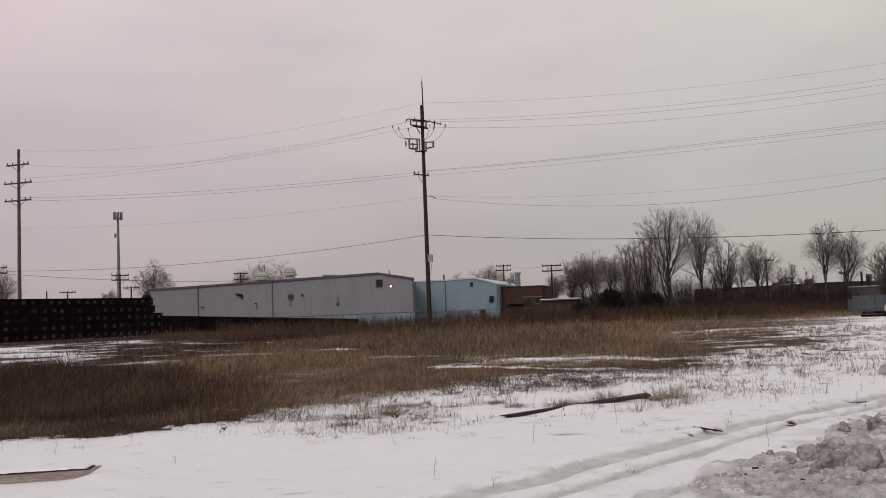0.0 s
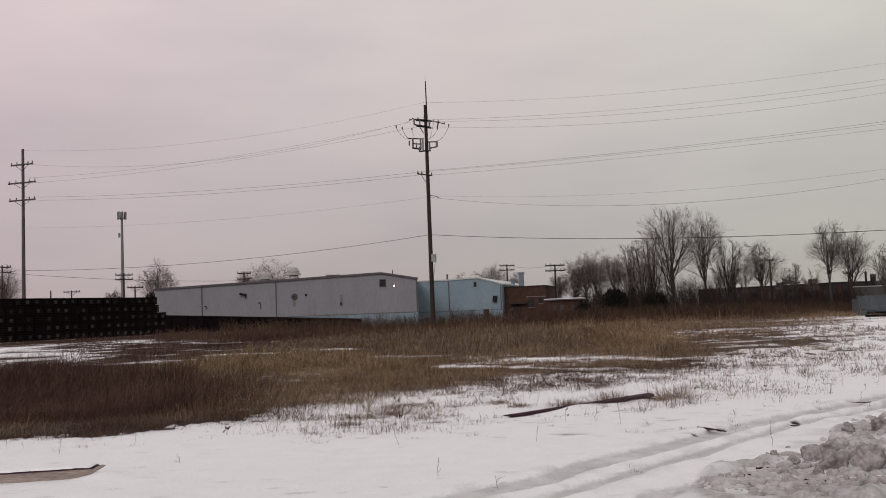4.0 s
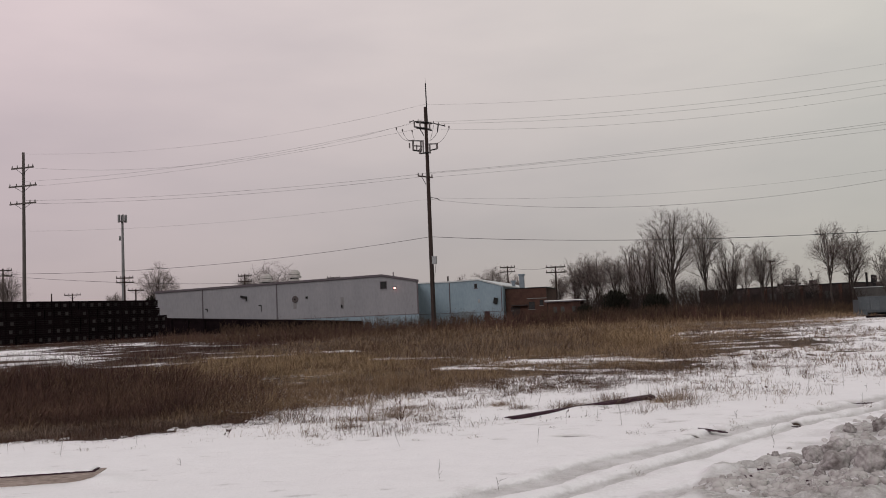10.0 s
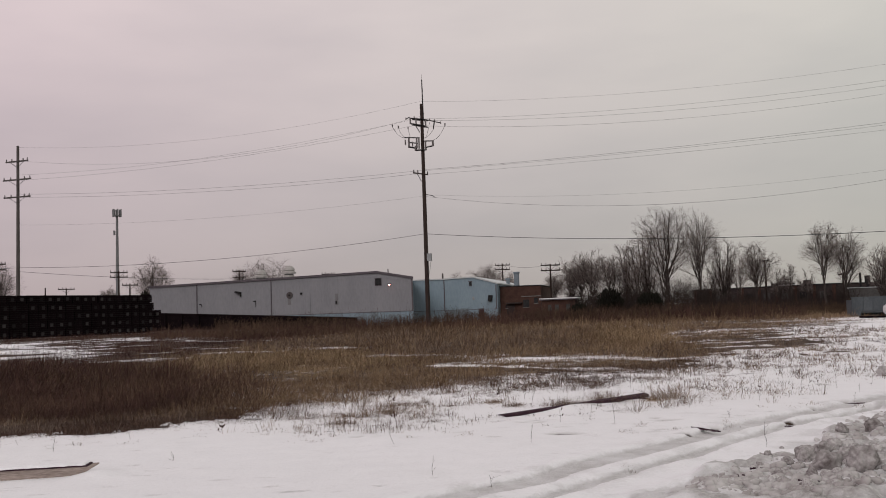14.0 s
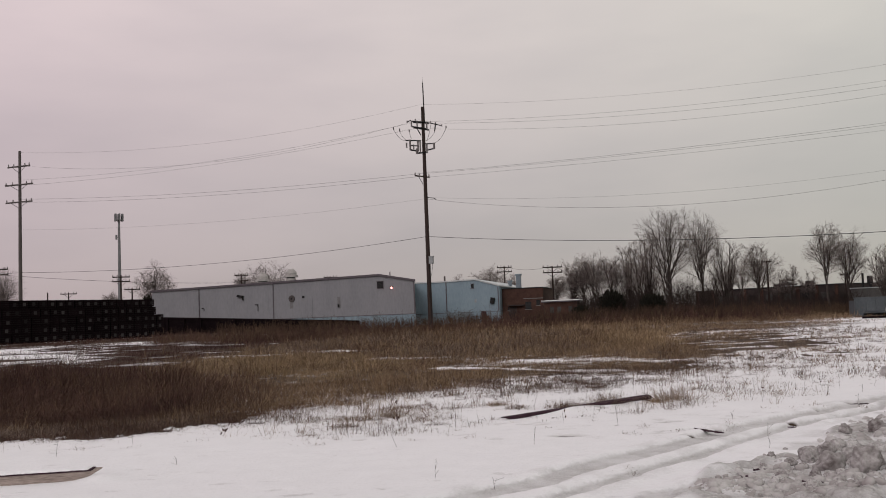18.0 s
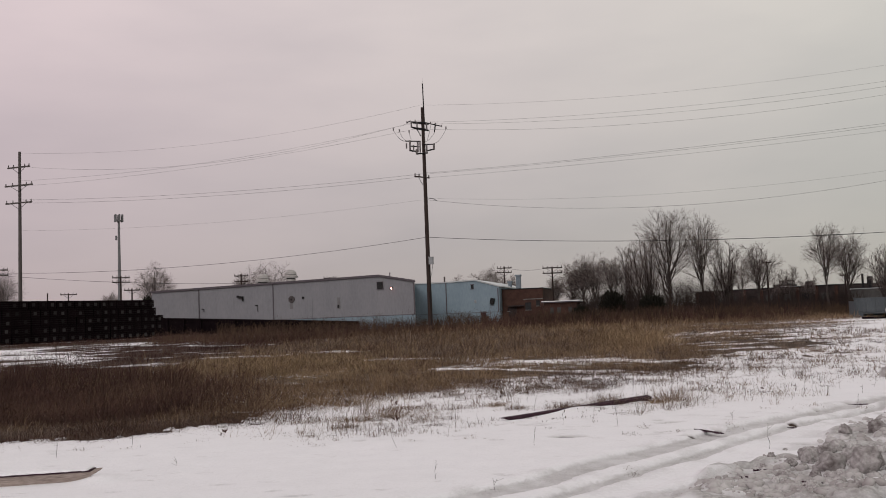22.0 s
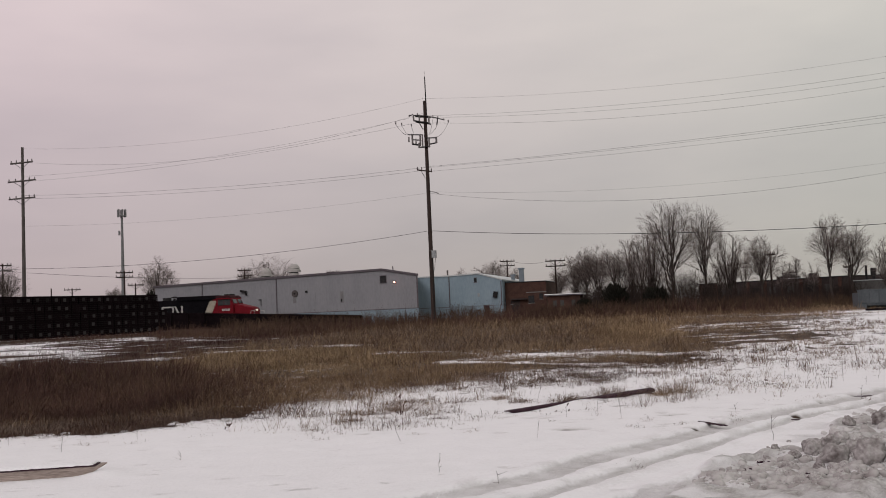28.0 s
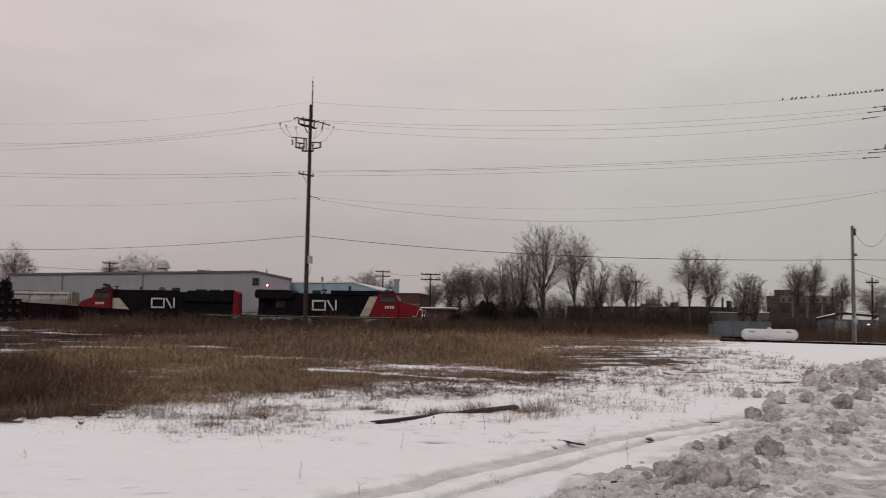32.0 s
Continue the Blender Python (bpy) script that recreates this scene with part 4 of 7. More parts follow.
def insulator(parent, x, y, z, s=1.0, name="insulator"):
    return part(name, rods(((x, y, z), (x, y, z + 0.1 * s), 0.05 * s, 0.07 * s), ((x, y, z + 0.1 * s), (x, y, z + 0.2 * s), 0.08 * s, 0.05 * s),
                           ((x, y, z + 0.2 * s), (x, y, z + 0.3 * s), 0.07 * s, 0.04 * s)), INSULATOR, parent)


def braced_arm(top, z, half, rz=0.0, mat_=None, name="crossarm"):
    arm = part(name, boxes(((0, -0.16, 0), (2 * half, 0.12, 0.17))), mat_ or POLE_WOOD, top)
    arm.matrix_local = pose(0, 0, z, 0, 0, rz)
    for s in (-1, 1):
        part("brace", rods(((0, -0.14, -0.75), (s * half * 0.6, -0.14, -0.05), 0.03, 0.03, 6)), WIRE, arm)
    for x in (-half * 0.93, -half * 0.45, half * 0.55, half * 0.93):
        insulator(arm, x, -0.16, 0.07)
    return arm


def main_pole():
    top = tagged(new("utility_pole"), "tall dark wooden utility pole with switchgear and steel tip", "utility pole")
    # the pole stands a touch out of plumb
    top.matrix_world = pose(MAIN.x, MAIN.y, land_at(MAIN.x, MAIN.y) - 0.1, 0, 0.0, LINE_B)
    part("pole_shaft", rods(((0, 0, 0), (0, 0, 23.0), 0.24, 0.16, 14)), POLE_WOOD, top)
    part("steel_tip", rods(((0.16, 0, 21.3), (0.12, 0, 25.5), 0.075, 0.055, 8), ((0.12, 0, 25.5), (0.11, 0, 26.1), 0.015, 0.008, 6)), DARK_STEEL, top)
    # upper switch bridge: two open frames, a side arm and a knee brace
    up = part("switch_frame", rods(*(m for y in (-0.34, 0.3) for m in (((-1.14, y, 21.56), (0.53, y, 21.28), 0.07, 0.07, 6), ((-1.12, y, 21.0), (0.5, y, 20.6), 0.075, 0.075, 6)))), DARK_STEEL, top, "steel switch frame")
    for x, z0, z1, r in ((-1.13, 20.98, 21.6, 0.085), (-0.52, 20.86, 21.45, 0.075), (0.5, 20.56, 21.3, 0.09)):
        part("switch_post", rods(((x, -0.36, z0), (x, -0.36, z1), r, r)), INSULATOR, up)
    part("side_arm", rods(((0.46, -0.3, 21.3), (2.1, -0.3, 20.78), 0.05, 0.05, 6), ((1.43, -0.3, 21.08), (1.3, -0.3, 20.28), 0.07, 0.06, 8)), DARK_STEEL, up)
    part("side_arm", rods(((-1.62, -0.3, 21.54), (-1.2, -0.3, 21.68), 0.05, 0.05, 6)), DARK_STEEL, up)
    for x, z in ((0.92, 21.2), (1.44, 21.06), (2.08, 20.78), (-1.62, 21.52), (-0.72, 21.58)):
        part("insulator", rods(((x, -0.3, z - 0.06), (x, -0.3, z + 0.16), 0.07, 0.05, 8)), INSULATOR, up)
    part("knee_brace", rods(((-0.68, -0.2, 20.9), (-0.22, -0.14, 20.05), 0.045, 0.045, 6)), DARK_STEEL, top)
    # lower switch: an open box to each side
    lo = part("switch_frame", rods(((-1.84, -0.32, 19.63), (-0.2, -0.32, 19.45), 0.06, 0.06, 6), ((-1.36, -0.32, 19.06), (-0.42, -0.32, 18.92), 0.06, 0.06, 6), ((-1.42, -0.32, 18.62), (-0.5, -0.32, 18.4), 0.085, 0.085, 6),
                                   ((0.1, -0.3, 19.1), (1.24, -0.3, 19.02), 0.06, 0.06, 6), ((0.4, -0.3, 18.42), (1.18, -0.3, 18.52), 0.07, 0.07, 6), ((-0.7, -0.3, 18.2), (0.5, -0.3, 18.2), 0.08, 0.08, 6)), DARK_STEEL, top, "steel switch frame")
    for x, z0, z1, r in ((-1.36, 18.6, 19.66, 0.10), (-1.74, 18.85, 19.38, 0.08), (-0.98, 18.62, 19.12, 0.07), (-0.52, 18.4, 19.45, 0.09), (-0.28, 18.3, 19.45, 0.08), (0.42, 18.1, 19.1, 0.09), (1.2, 18.48, 19.06, 0.11), (-0.66, 18.15, 18.68, 0.10)):
        part("switch_post", rods(((x, -0.34, z0), (x, -0.34, z1), r, r)), INSULATOR, lo)
    # hanging insulators and the jumper loops between the two switches
    for x, z in ((-3.15, 21.0), (-2.5, 20.8), (-1.45, 20.6), (2.5, 20.6)):
        part("jumper_insulator", rods(((x, -0.2, z - 0.1), (x, -0.2, z + 0.14), 0.07, 0.07)), INSULATOR, top)
    for a, b, sag in (((-3.15, 20.9), (-1.74, 19.6), 0.34), ((-2.5, 20.7), (-1.5, 19.62), 0.34), ((-1.45, 20.5), (-1.2, 19.7), 0.05), ((2.5, 20.5), (1.07, 19.1), 0.38), ((1.3, 20.28), (0.2, 19.38), 0.22), ((0.92, 21.1), (0.5, 19.5), 0.1)):
        bm = bmesh.new()
        tube_line(bm, sagging(Vector((a[0], -0.2, a[1])), Vector((b[0], -0.3, b[1])), sag, 10), 0.019)
        part("jumper", bm, WIRE, top)
    arm = part("crossarm", boxes(((-0.25, -0.2, 15.78), (1.62, 0.1, 0.13), 0, 11)), POLE_WOOD, top)
    part("brace", rods(((-0.62, -0.18, 15.8), (-0.2, -0.16, 15.0), 0.03, 0.03, 6)), WIRE, arm)
    for x, z in ((-0.98, 15.95), (-0.55, 15.88), (0.48, 15.66)):
        insulator(arm, x, -0.2, z)
    part("cable_clamp", rods(((0.2, -0.2, 13.62), (0.95, -0.2, 13.45), 0.03, 0.03, 6), ((0.95, -0.2, 13.45), (1.2, -0.2, 13.25), 0.04, 0.03, 6)), DARK_STEEL, top)
    box_ = part("equipment_box", boxes(((0.34, -0.05, 7.2), (0.42, 0.34, 0.7))), STEEL, top, "grey metal box on the pole")
    part("box_lid", boxes(((0.34, -0.05, 7.57), (0.46, 0.38, 0.06))), STEEL, box_)
    bm = bmesh.new()
    tube_line(bm, sagging(Vector((0.5, -0.1, 6.9)), Vector((0.22, -0.1, 5.4)), 0.25, 10), 0.02)
    part("cable", bm, WIRE, top)
    part("conduit", rods(((0.16, -0.16, 0), (0.14, -0.12, 7.0), 0.04, 0.04, 6)), DARK_STEEL, top)


main_pole()


def line_pole(p, rz, h, arms, half, label, thick=0.2, wood=None, name="utility_pole"):
    top = tagged(new(name), label, "utility pole")
    top.matrix_world = pose(p.x, p.y, land_at(p.x, p.y) - 0.1, 0, 0, rz)
    part("pole_shaft", rods(((0, 0, 0), (0, 0, h), thick, thick * 0.65, 10)), wood or POLE_GREY, top)
    for i, z in enumerate(arms):
        braced_arm(top, z, half[i] if isinstance(half, tuple) else half, mat_=wood or POLE_GREY)
    return top


line_pole(LEFT, LINE_A, 22.9, (21.0, 18.8, 16.7), (1.65, 2.05, 1.95), "tall grey wooden utility pole with three crossarms", 0.24)
line_pole(RIGHT, LINE_B + 30, 23.2, (17.6, 21.2), 1.5, "tall wooden utility pole with crossarms beside the road", 0.24)
short = line_pole(SHORT, 0, 9.4, (), 0.5, "short weathered wooden pole with service cables", 0.17)
part("service_bracket", boxes(((0.12, -0.12, 8.9), (0.14, 0.16, 0.55))), DARK_STEEL, short)
part("meter_box", boxes(((0.0, -0.22, 1.9), (0.22, 0.16, 0.4))), STEEL, short)
part("service_knob", boxes(((0.2, -0.1, 7.1), (0.16, 0.14, 0.2))), INSULATOR, short)
part("conduit", rods(((0.05, -0.17, 0), (0.04, -0.15, 2.6), 0.035, 0.035, 6)), STEEL, short)


def at(pole, rz, x, z):
    return Vector((pole.x, pole.y, z)) + Vector((math.cos(radians(rz)), math.sin(radians(rz)), 0)) * x


EARTH, LINE, CABLE = "thin overhead earth wire between tall poles", "thin overhead power line between tall poles", "sagging black overhead cable between poles"
# left span, then right span: name, label, ends' heights, sag, thickness
for name, lab, za, zb, sag, r, off in (("overhead_wire", EARTH, 22.95, 23.2, 1.5, 0.007, 0), ("overhead_wire", LINE, 21.3, 21.6, 2.1, 0.009, -0.3), ("overhead_wire", LINE, 19.6, 21.5, 1.05, 0.009, 0.0), ("overhead_wire", LINE, 19.0, 20.9, 0.8, 0.009, 0.3),
                                       ("overhead_wire", LINE, 17.25, 16.0, 0.58, 0.011, -0.3), ("overhead_wire", LINE, 16.95, 15.8, 0.62, 0.011, 0.3), ("overhead_wire", LINE, 13.6, 13.4, 0.76, 0.006, 0), ("overhead_cable", CABLE, 8.5, 9.53, 0.89, 0.02, 0)):
    wire(name, lab, at(LEFT, 90, off, za), at(MAIN, 90, off, zb), sag, r)
for name, lab, za, zb, sag, r, off in (("overhead_wire", "thin overhead earth wire with birds sitting on it", 23.15, 23.12, 1.35, 0.007, 0), ("overhead_wire", LINE, 21.3, 21.5, 1.2, 0.009, -0.3), ("overhead_wire", LINE, 21.2, 21.25, 1.4, 0.009, 0.0), ("overhead_wire", LINE, 20.7, 20.9, 1.7, 0.009, 0.3),
                                       ("overhead_wire", LINE, 16.05, 17.55, 0.48, 0.011, -0.3), ("overhead_wire", LINE, 16.0, 17.4, 0.46, 0.009, 0.0), ("overhead_wire", LINE, 15.65, 17.05, 0.43, 0.009, 0.3), ("overhead_wire", LINE, 13.53, 14.0, 1.6, 0.006, 0), ("overhead_cable", CABLE, 13.37, 13.92, 2.68, 0.011, 0)):
    a, b = at(MAIN, 90, off, za), at(RIGHT, 90, off * 3, zb)
    wire(name, lab, a, b, sag, r)
    if off or sag == 1.4 or sag == 0.46:
        # strain insulators towards the road-side pole
        q = sagging(a, b, sag, 40)
        tagged(part("strain_insulator", rods((q[38].lerp(q[39], 0.5), q[39].lerp(q[40], 0.4), 0.04, 0.04), (q[38].lerp(q[39], 0.3), q[38].lerp(q[39], 0.5), 0.07, 0.07)), INSULATOR), "dark rod insulator on a wire near the pole", "insulator", "strain insulators")
wire("overhead_cable", CABLE, at(MAIN, 0, 0, 9.53), at(SHORT, 0, 0, 6.62), 0.77, 0.024)
wire("overhead_cable", CABLE, at(SHORT, 0, 0, 6.62), at(bear(44, 70), 0, 0, 6.6), 0.3, 0.024)
wire("service_cable", "loose service cable hanging from the short pole", at(SHORT, 0, 0.2, 8.7), at(RIGHT, 0, 0, 12.4), 2.2, 0.015)
wire("service_cable", "loose service cable hanging from the short pole", at(SHORT, 0, 0.2, 5.8), at(bear(38, 74), 0, 0, 3.8), 0.3, 0.015)
wire("overhead_cable", CABLE, at(LEFT, 0, 0, 8.5), at(bear(-40, 150), 0, 0, 12), 1.2, 0.020)


def bird(name, p, rz, mesh=[]):
    if not mesh:
        bm = bmesh.new()
        bmesh.ops.create_icosphere(bm, subdivisions=2, radius=1, matrix=Matrix.Diagonal((0.11, 0.075, 0.095, 1)))
        mesh.append(made("bird_body", bm, BIRD, True))
        bm = bmesh.new()
        bmesh.ops.create_icosphere(bm, subdivisions=1, radius=0.05, matrix=Matrix.Translation((0.09, 0, 0.105)))
        rod(bm, (0.105, 0, 0.085), (0.15, 0, 0.08), 0.012, 0.002, 5)
        mesh.append(made("bird_head", bm, BIRD, True))
        mesh.append(made("bird_tail", boxes(((-0.13, 0, -0.035), (0.13, 0.05, 0.015), 0, -25)), BIRD))
    t = tagged(new(name), "small dark bird perched on the overhead wire", "bird", "birds on the wire")
    t.matrix_world = pose(p.x, p.y, p.z, 0, 0, rz)
    for nm, me in zip(("body", "head", "tail"), mesh):
        part(nm, me, None, t)


BIRD = mat("dark_plumage", (0.010, 0.010, 0.011), (0.03, 0.028, 0.027), 8, 0.7)
rng = random.Random(21)
top_wire = sagging(at(MAIN, 0, 0, 23.15), at(RIGHT, 0, 0, 23.12), 1.35, 200)
spots = [166, 168.9, 170.2, 172.0, 173.2, 175.5, 177.3, 180.8, 181.9, 182.9, 184.4, 185.8, 187.3, 188.5, 189.8, 191.1, 192.4, 193.8, 195.5, 196.5, 197.5]
for s in spots:
    s -= 1.3
    i = min(int(s), 198)
    bird("bird", top_wire[i].lerp(top_wire[i + 1], s - i) + Vector((0, 0, 0.075)), rng.choice((-100, 80, 110, -70)))


# ---- far masts and small poles ----
def cell_mast():
    p = bear(-19.57, 190)
    top = tagged(new("cell_mast"), "slim grey steel mast with antenna panels", "mast")
    top.matrix_world = pose(p.x, p.y, 0)
    part("mast_shaft", rods(((0, 0, 0), (0, 0, 23.9), 0.42, 0.2, 12)), MAST, top)
    for i in range(6):
        a = i * math.pi / 3
        part("antenna", boxes(((0.75 * math.cos(a), 0.75 * math.sin(a), 23.2), (0.28, 0.28, 1.5), math.degrees(a))), MAST, top)
    part("platform", rods(((0, 0, 22.6), (0, 0, 22.75), 0.75, 0.75, 12)), MAST, top)
    part("antenna", boxes(((-0.55, 0, 19.3), (0.3, 0.3, 0.9))), MAST, top)
    part("bracket", boxes(((-0.3, 0, 19.3), (0.5, 0.1, 0.1))), MAST, top)


MAST = mat("mast_grey", (0.14, 0.14, 0.145), (0.22, 0.22, 0.225), 1, 0.6)
cell_mast()
for az, d, h, arms, half in ((3.91, 165, 10.0, (9.7, 8.9), 1.35), (6.91, 140, 8.4, (8.2, 7.4), 1.5), (-12.49, 150, 9.2, (8.9, 8.0), 1.1), (19.69, 135, 7.4, (7.2,), 0.6),
                             (17.64, 150, 6.7, (6.5,), 1.0), (-22.39, 190, 8.4, (8.1,), 1.5), (-18.88, 165, 8.0, (7.7,), 1.3), (-7.06, 170, 9.4, (9.2,), 1.2),
                             (-23.51, 180, 8.1, (), 1), (-26.03, 150, 10.9, (10.6, 9.8), 1.2), (-19.5, 150, 9.4, (9.1, 8.4), 1.3), (30.9, 160, 7.4, (), 1), (20.7, 170, 5.4, (5.2,), 1.2), (33.0, 120, 7.2, (6.6,), 0.7),
                             (23.9, 140, 5.2, (5.0,), 0.7)):
    p = bear(az, d)
    line_pole(p, -az + 8, h, arms, half, "distant wooden utility pole with crossarms" if arms else "distant bare wooden pole", 0.17, POLE_WOOD)
wire("overhead_cable", "distant low cable between poles", bear(-26.0, 150, 10.0), bear(-7.06, 170, 9.0), 1.0, 0.025)
wire("overhead_cable", "distant low cable between poles", bear(3.91, 165, 9.8), bear(6.91, 140, 8.3), 0.6, 0.02)


# ---- the train ----
LOCO_BLACK = mat("black_loco_paint", (0.0045, 0.0042, 0.0055), (0.0105, 0.0098, 0.0118), 0.9, 0.7, fine=6, spec=0.02)
LOCO_RED = mat("red_loco_paint", (0.125, 0.006, 0.012), (0.185, 0.010, 0.017), 0.8, 0.55, fine=6, spec=0.08)
LOCO_RED_DARK = mat("grimy_red_paint", (0.10, 0.010, 0.013), (0.15, 0.016, 0.019), 0.8, 0.6, fine=6, spec=0.1)
CREAM = mat("cream_stripe_paint", (0.26, 0.23, 0.18), (0.42, 0.38, 0.31), 1.2, 0.5, fine=7)
CAB_ROOF = mat("dark_red_cab_paint", (0.028, 0.008, 0.011), (0.06, 0.016, 0.02), 1.2, 0.7, fine=7, spec=0.08)
WHITE_MARK = mat("white_marking", (0.36, 0.35, 0.34), (0.50, 0.49, 0.47), 2, 0.5)
TRUCK = mat("grimy_truck_steel", (0.005, 0.0045, 0.004), (0.016, 0.014, 0.013), 3, 0.9, spec=0.05)
CAB_GLASS = mat("cab_glass", (0.02, 0.022, 0.025), (0.05, 0.055, 0.06), 1, 0.1)
HEADLIGHT = glowing("headlight", (1.0, 0.93, 0.8), 0.8)
HOPPER_GREY = mat("hopper_grey", (0.17, 0.16, 0.15), (0.31, 0.295, 0.28), 0.5, 0.7, fine=3)
HOPPER_RUST = mat("hopper_rust_streaks", (0.16, 0.10, 0.075), (0.30, 0.24, 0.20), 0.9, 0.8, fine=4)


def truck(parent, x, axles=3, gap=1.7):
    t = part("truck", boxes(((x, -1.0, 0.62), (gap * (axles - 1) + 1.4, 0.22, 0.42)), ((x, 1.0, 0.62), (gap * (axles - 1) + 1.4, 0.22, 0.42)), ((x, 0, 0.75), (1.0, 2.0, 0.3))), TRUCK, parent)
    for i in range(axles):
        ax = x + (i - (axles - 1) / 2) * gap
        for y in (-0.75, 0.75):
            part("wheel", rods(((ax, y - 0.07, 0.53), (ax, y + 0.07, 0.53), 0.52, 0.52, 20)), TRUCK, t)
            s = math.copysign(1, y)
            part("axle_box", boxes(((ax, s * 1.1, 0.53), (0.4, 0.24, 0.36))), TRUCK, t)
        part("axle", rods(((ax, -0.75, 0.53), (ax, 0.75, 0.53), 0.1, 0.1, 8)), TRUCK, t)


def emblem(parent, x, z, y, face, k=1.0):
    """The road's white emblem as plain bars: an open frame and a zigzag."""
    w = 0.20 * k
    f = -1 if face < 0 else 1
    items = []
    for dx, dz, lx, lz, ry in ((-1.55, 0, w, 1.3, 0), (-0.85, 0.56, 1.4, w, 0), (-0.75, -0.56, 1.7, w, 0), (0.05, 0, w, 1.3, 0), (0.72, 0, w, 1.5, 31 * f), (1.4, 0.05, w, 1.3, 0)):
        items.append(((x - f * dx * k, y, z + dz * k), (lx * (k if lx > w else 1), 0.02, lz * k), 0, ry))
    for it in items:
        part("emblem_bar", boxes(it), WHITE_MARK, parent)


def handrail(parent, xs, y, z0, z1, material=None):
    part("handrail", rods(((xs[0], y, z1), (xs[-1], y, z1), 0.022, 0.022, 6)), material or LOCO_BLACK, parent)
    for x in xs:
        part("stanchion", rods(((x, y, z0), (x, y, z1), 0.02, 0.02, 6)), material or LOCO_BLACK, parent)


def loco_base(top, half, front):
    mid, ln = (front - half) / 2, front + half
    part("underframe", boxes(((mid, 0, 1.32), (ln - 0.7, 2.9, 0.26))), LOCO_BLACK, top)
    for y in (-1.462, 1.462):
        part("sill_stripe", boxes(((mid, y, 1.36), (ln - 1.0, 0.02, 0.05))), SILL, top, "pale sill stripe")
    bm = bmesh.new()
    prism(bm, [(-2.9, 1.15), (-2.6, 0.35), (2.6, 0.35), (2.9, 1.15)], -1.3, 1.3)
    part("fuel_tank", bm, TRUCK, top)
    truck(top, -half + 4.3, 3, 1.9)
    truck(top, front - 4.3, 3, 1.9)
    for s, e in ((-1, half), (1, front)):
        part("coupler", boxes(((s * (e - 0.1), 0, 0.88), (0.7, 0.28, 0.3))), TRUCK, top)
        part("pilot", boxes(((s * (e - 0.45), 0, 0.65), (0.15, 2.7, 0.9))), LOCO_BLACK, top)
        for y in (-1.36, 1.36):
            st = part("step_well", boxes(((s * (e - 0.75), y, 0.95), (0.5, 0.2, 0.9))), LOCO_BLACK, top)
            for z in (0.55, 0.85, 1.15):
                part("step", boxes(((s * (e - 0.75), y * 1.02, z), (0.5, 0.3, 0.04))), WHITE_MARK, st)


def hood_doors(parent, x0, x1, z0, z1, n, y=-0.82):
    for i in range(n):
        x = x0 + (x1 - x0) * (i + 0.5) / n
        d = part("hood_door", boxes(((x, y - 0.012, (z0 + z1) / 2), ((x1 - x0) / n - 0.06, 0.03, z1 - z0))), LOCO_BLACK, parent)
        part("door_latch", boxes(((x + (x1 - x0) / n * 0.35, y - 0.035, (z0 + z1) / 2), (0.05, 0.03, 0.12))), DARK_STEEL, d)


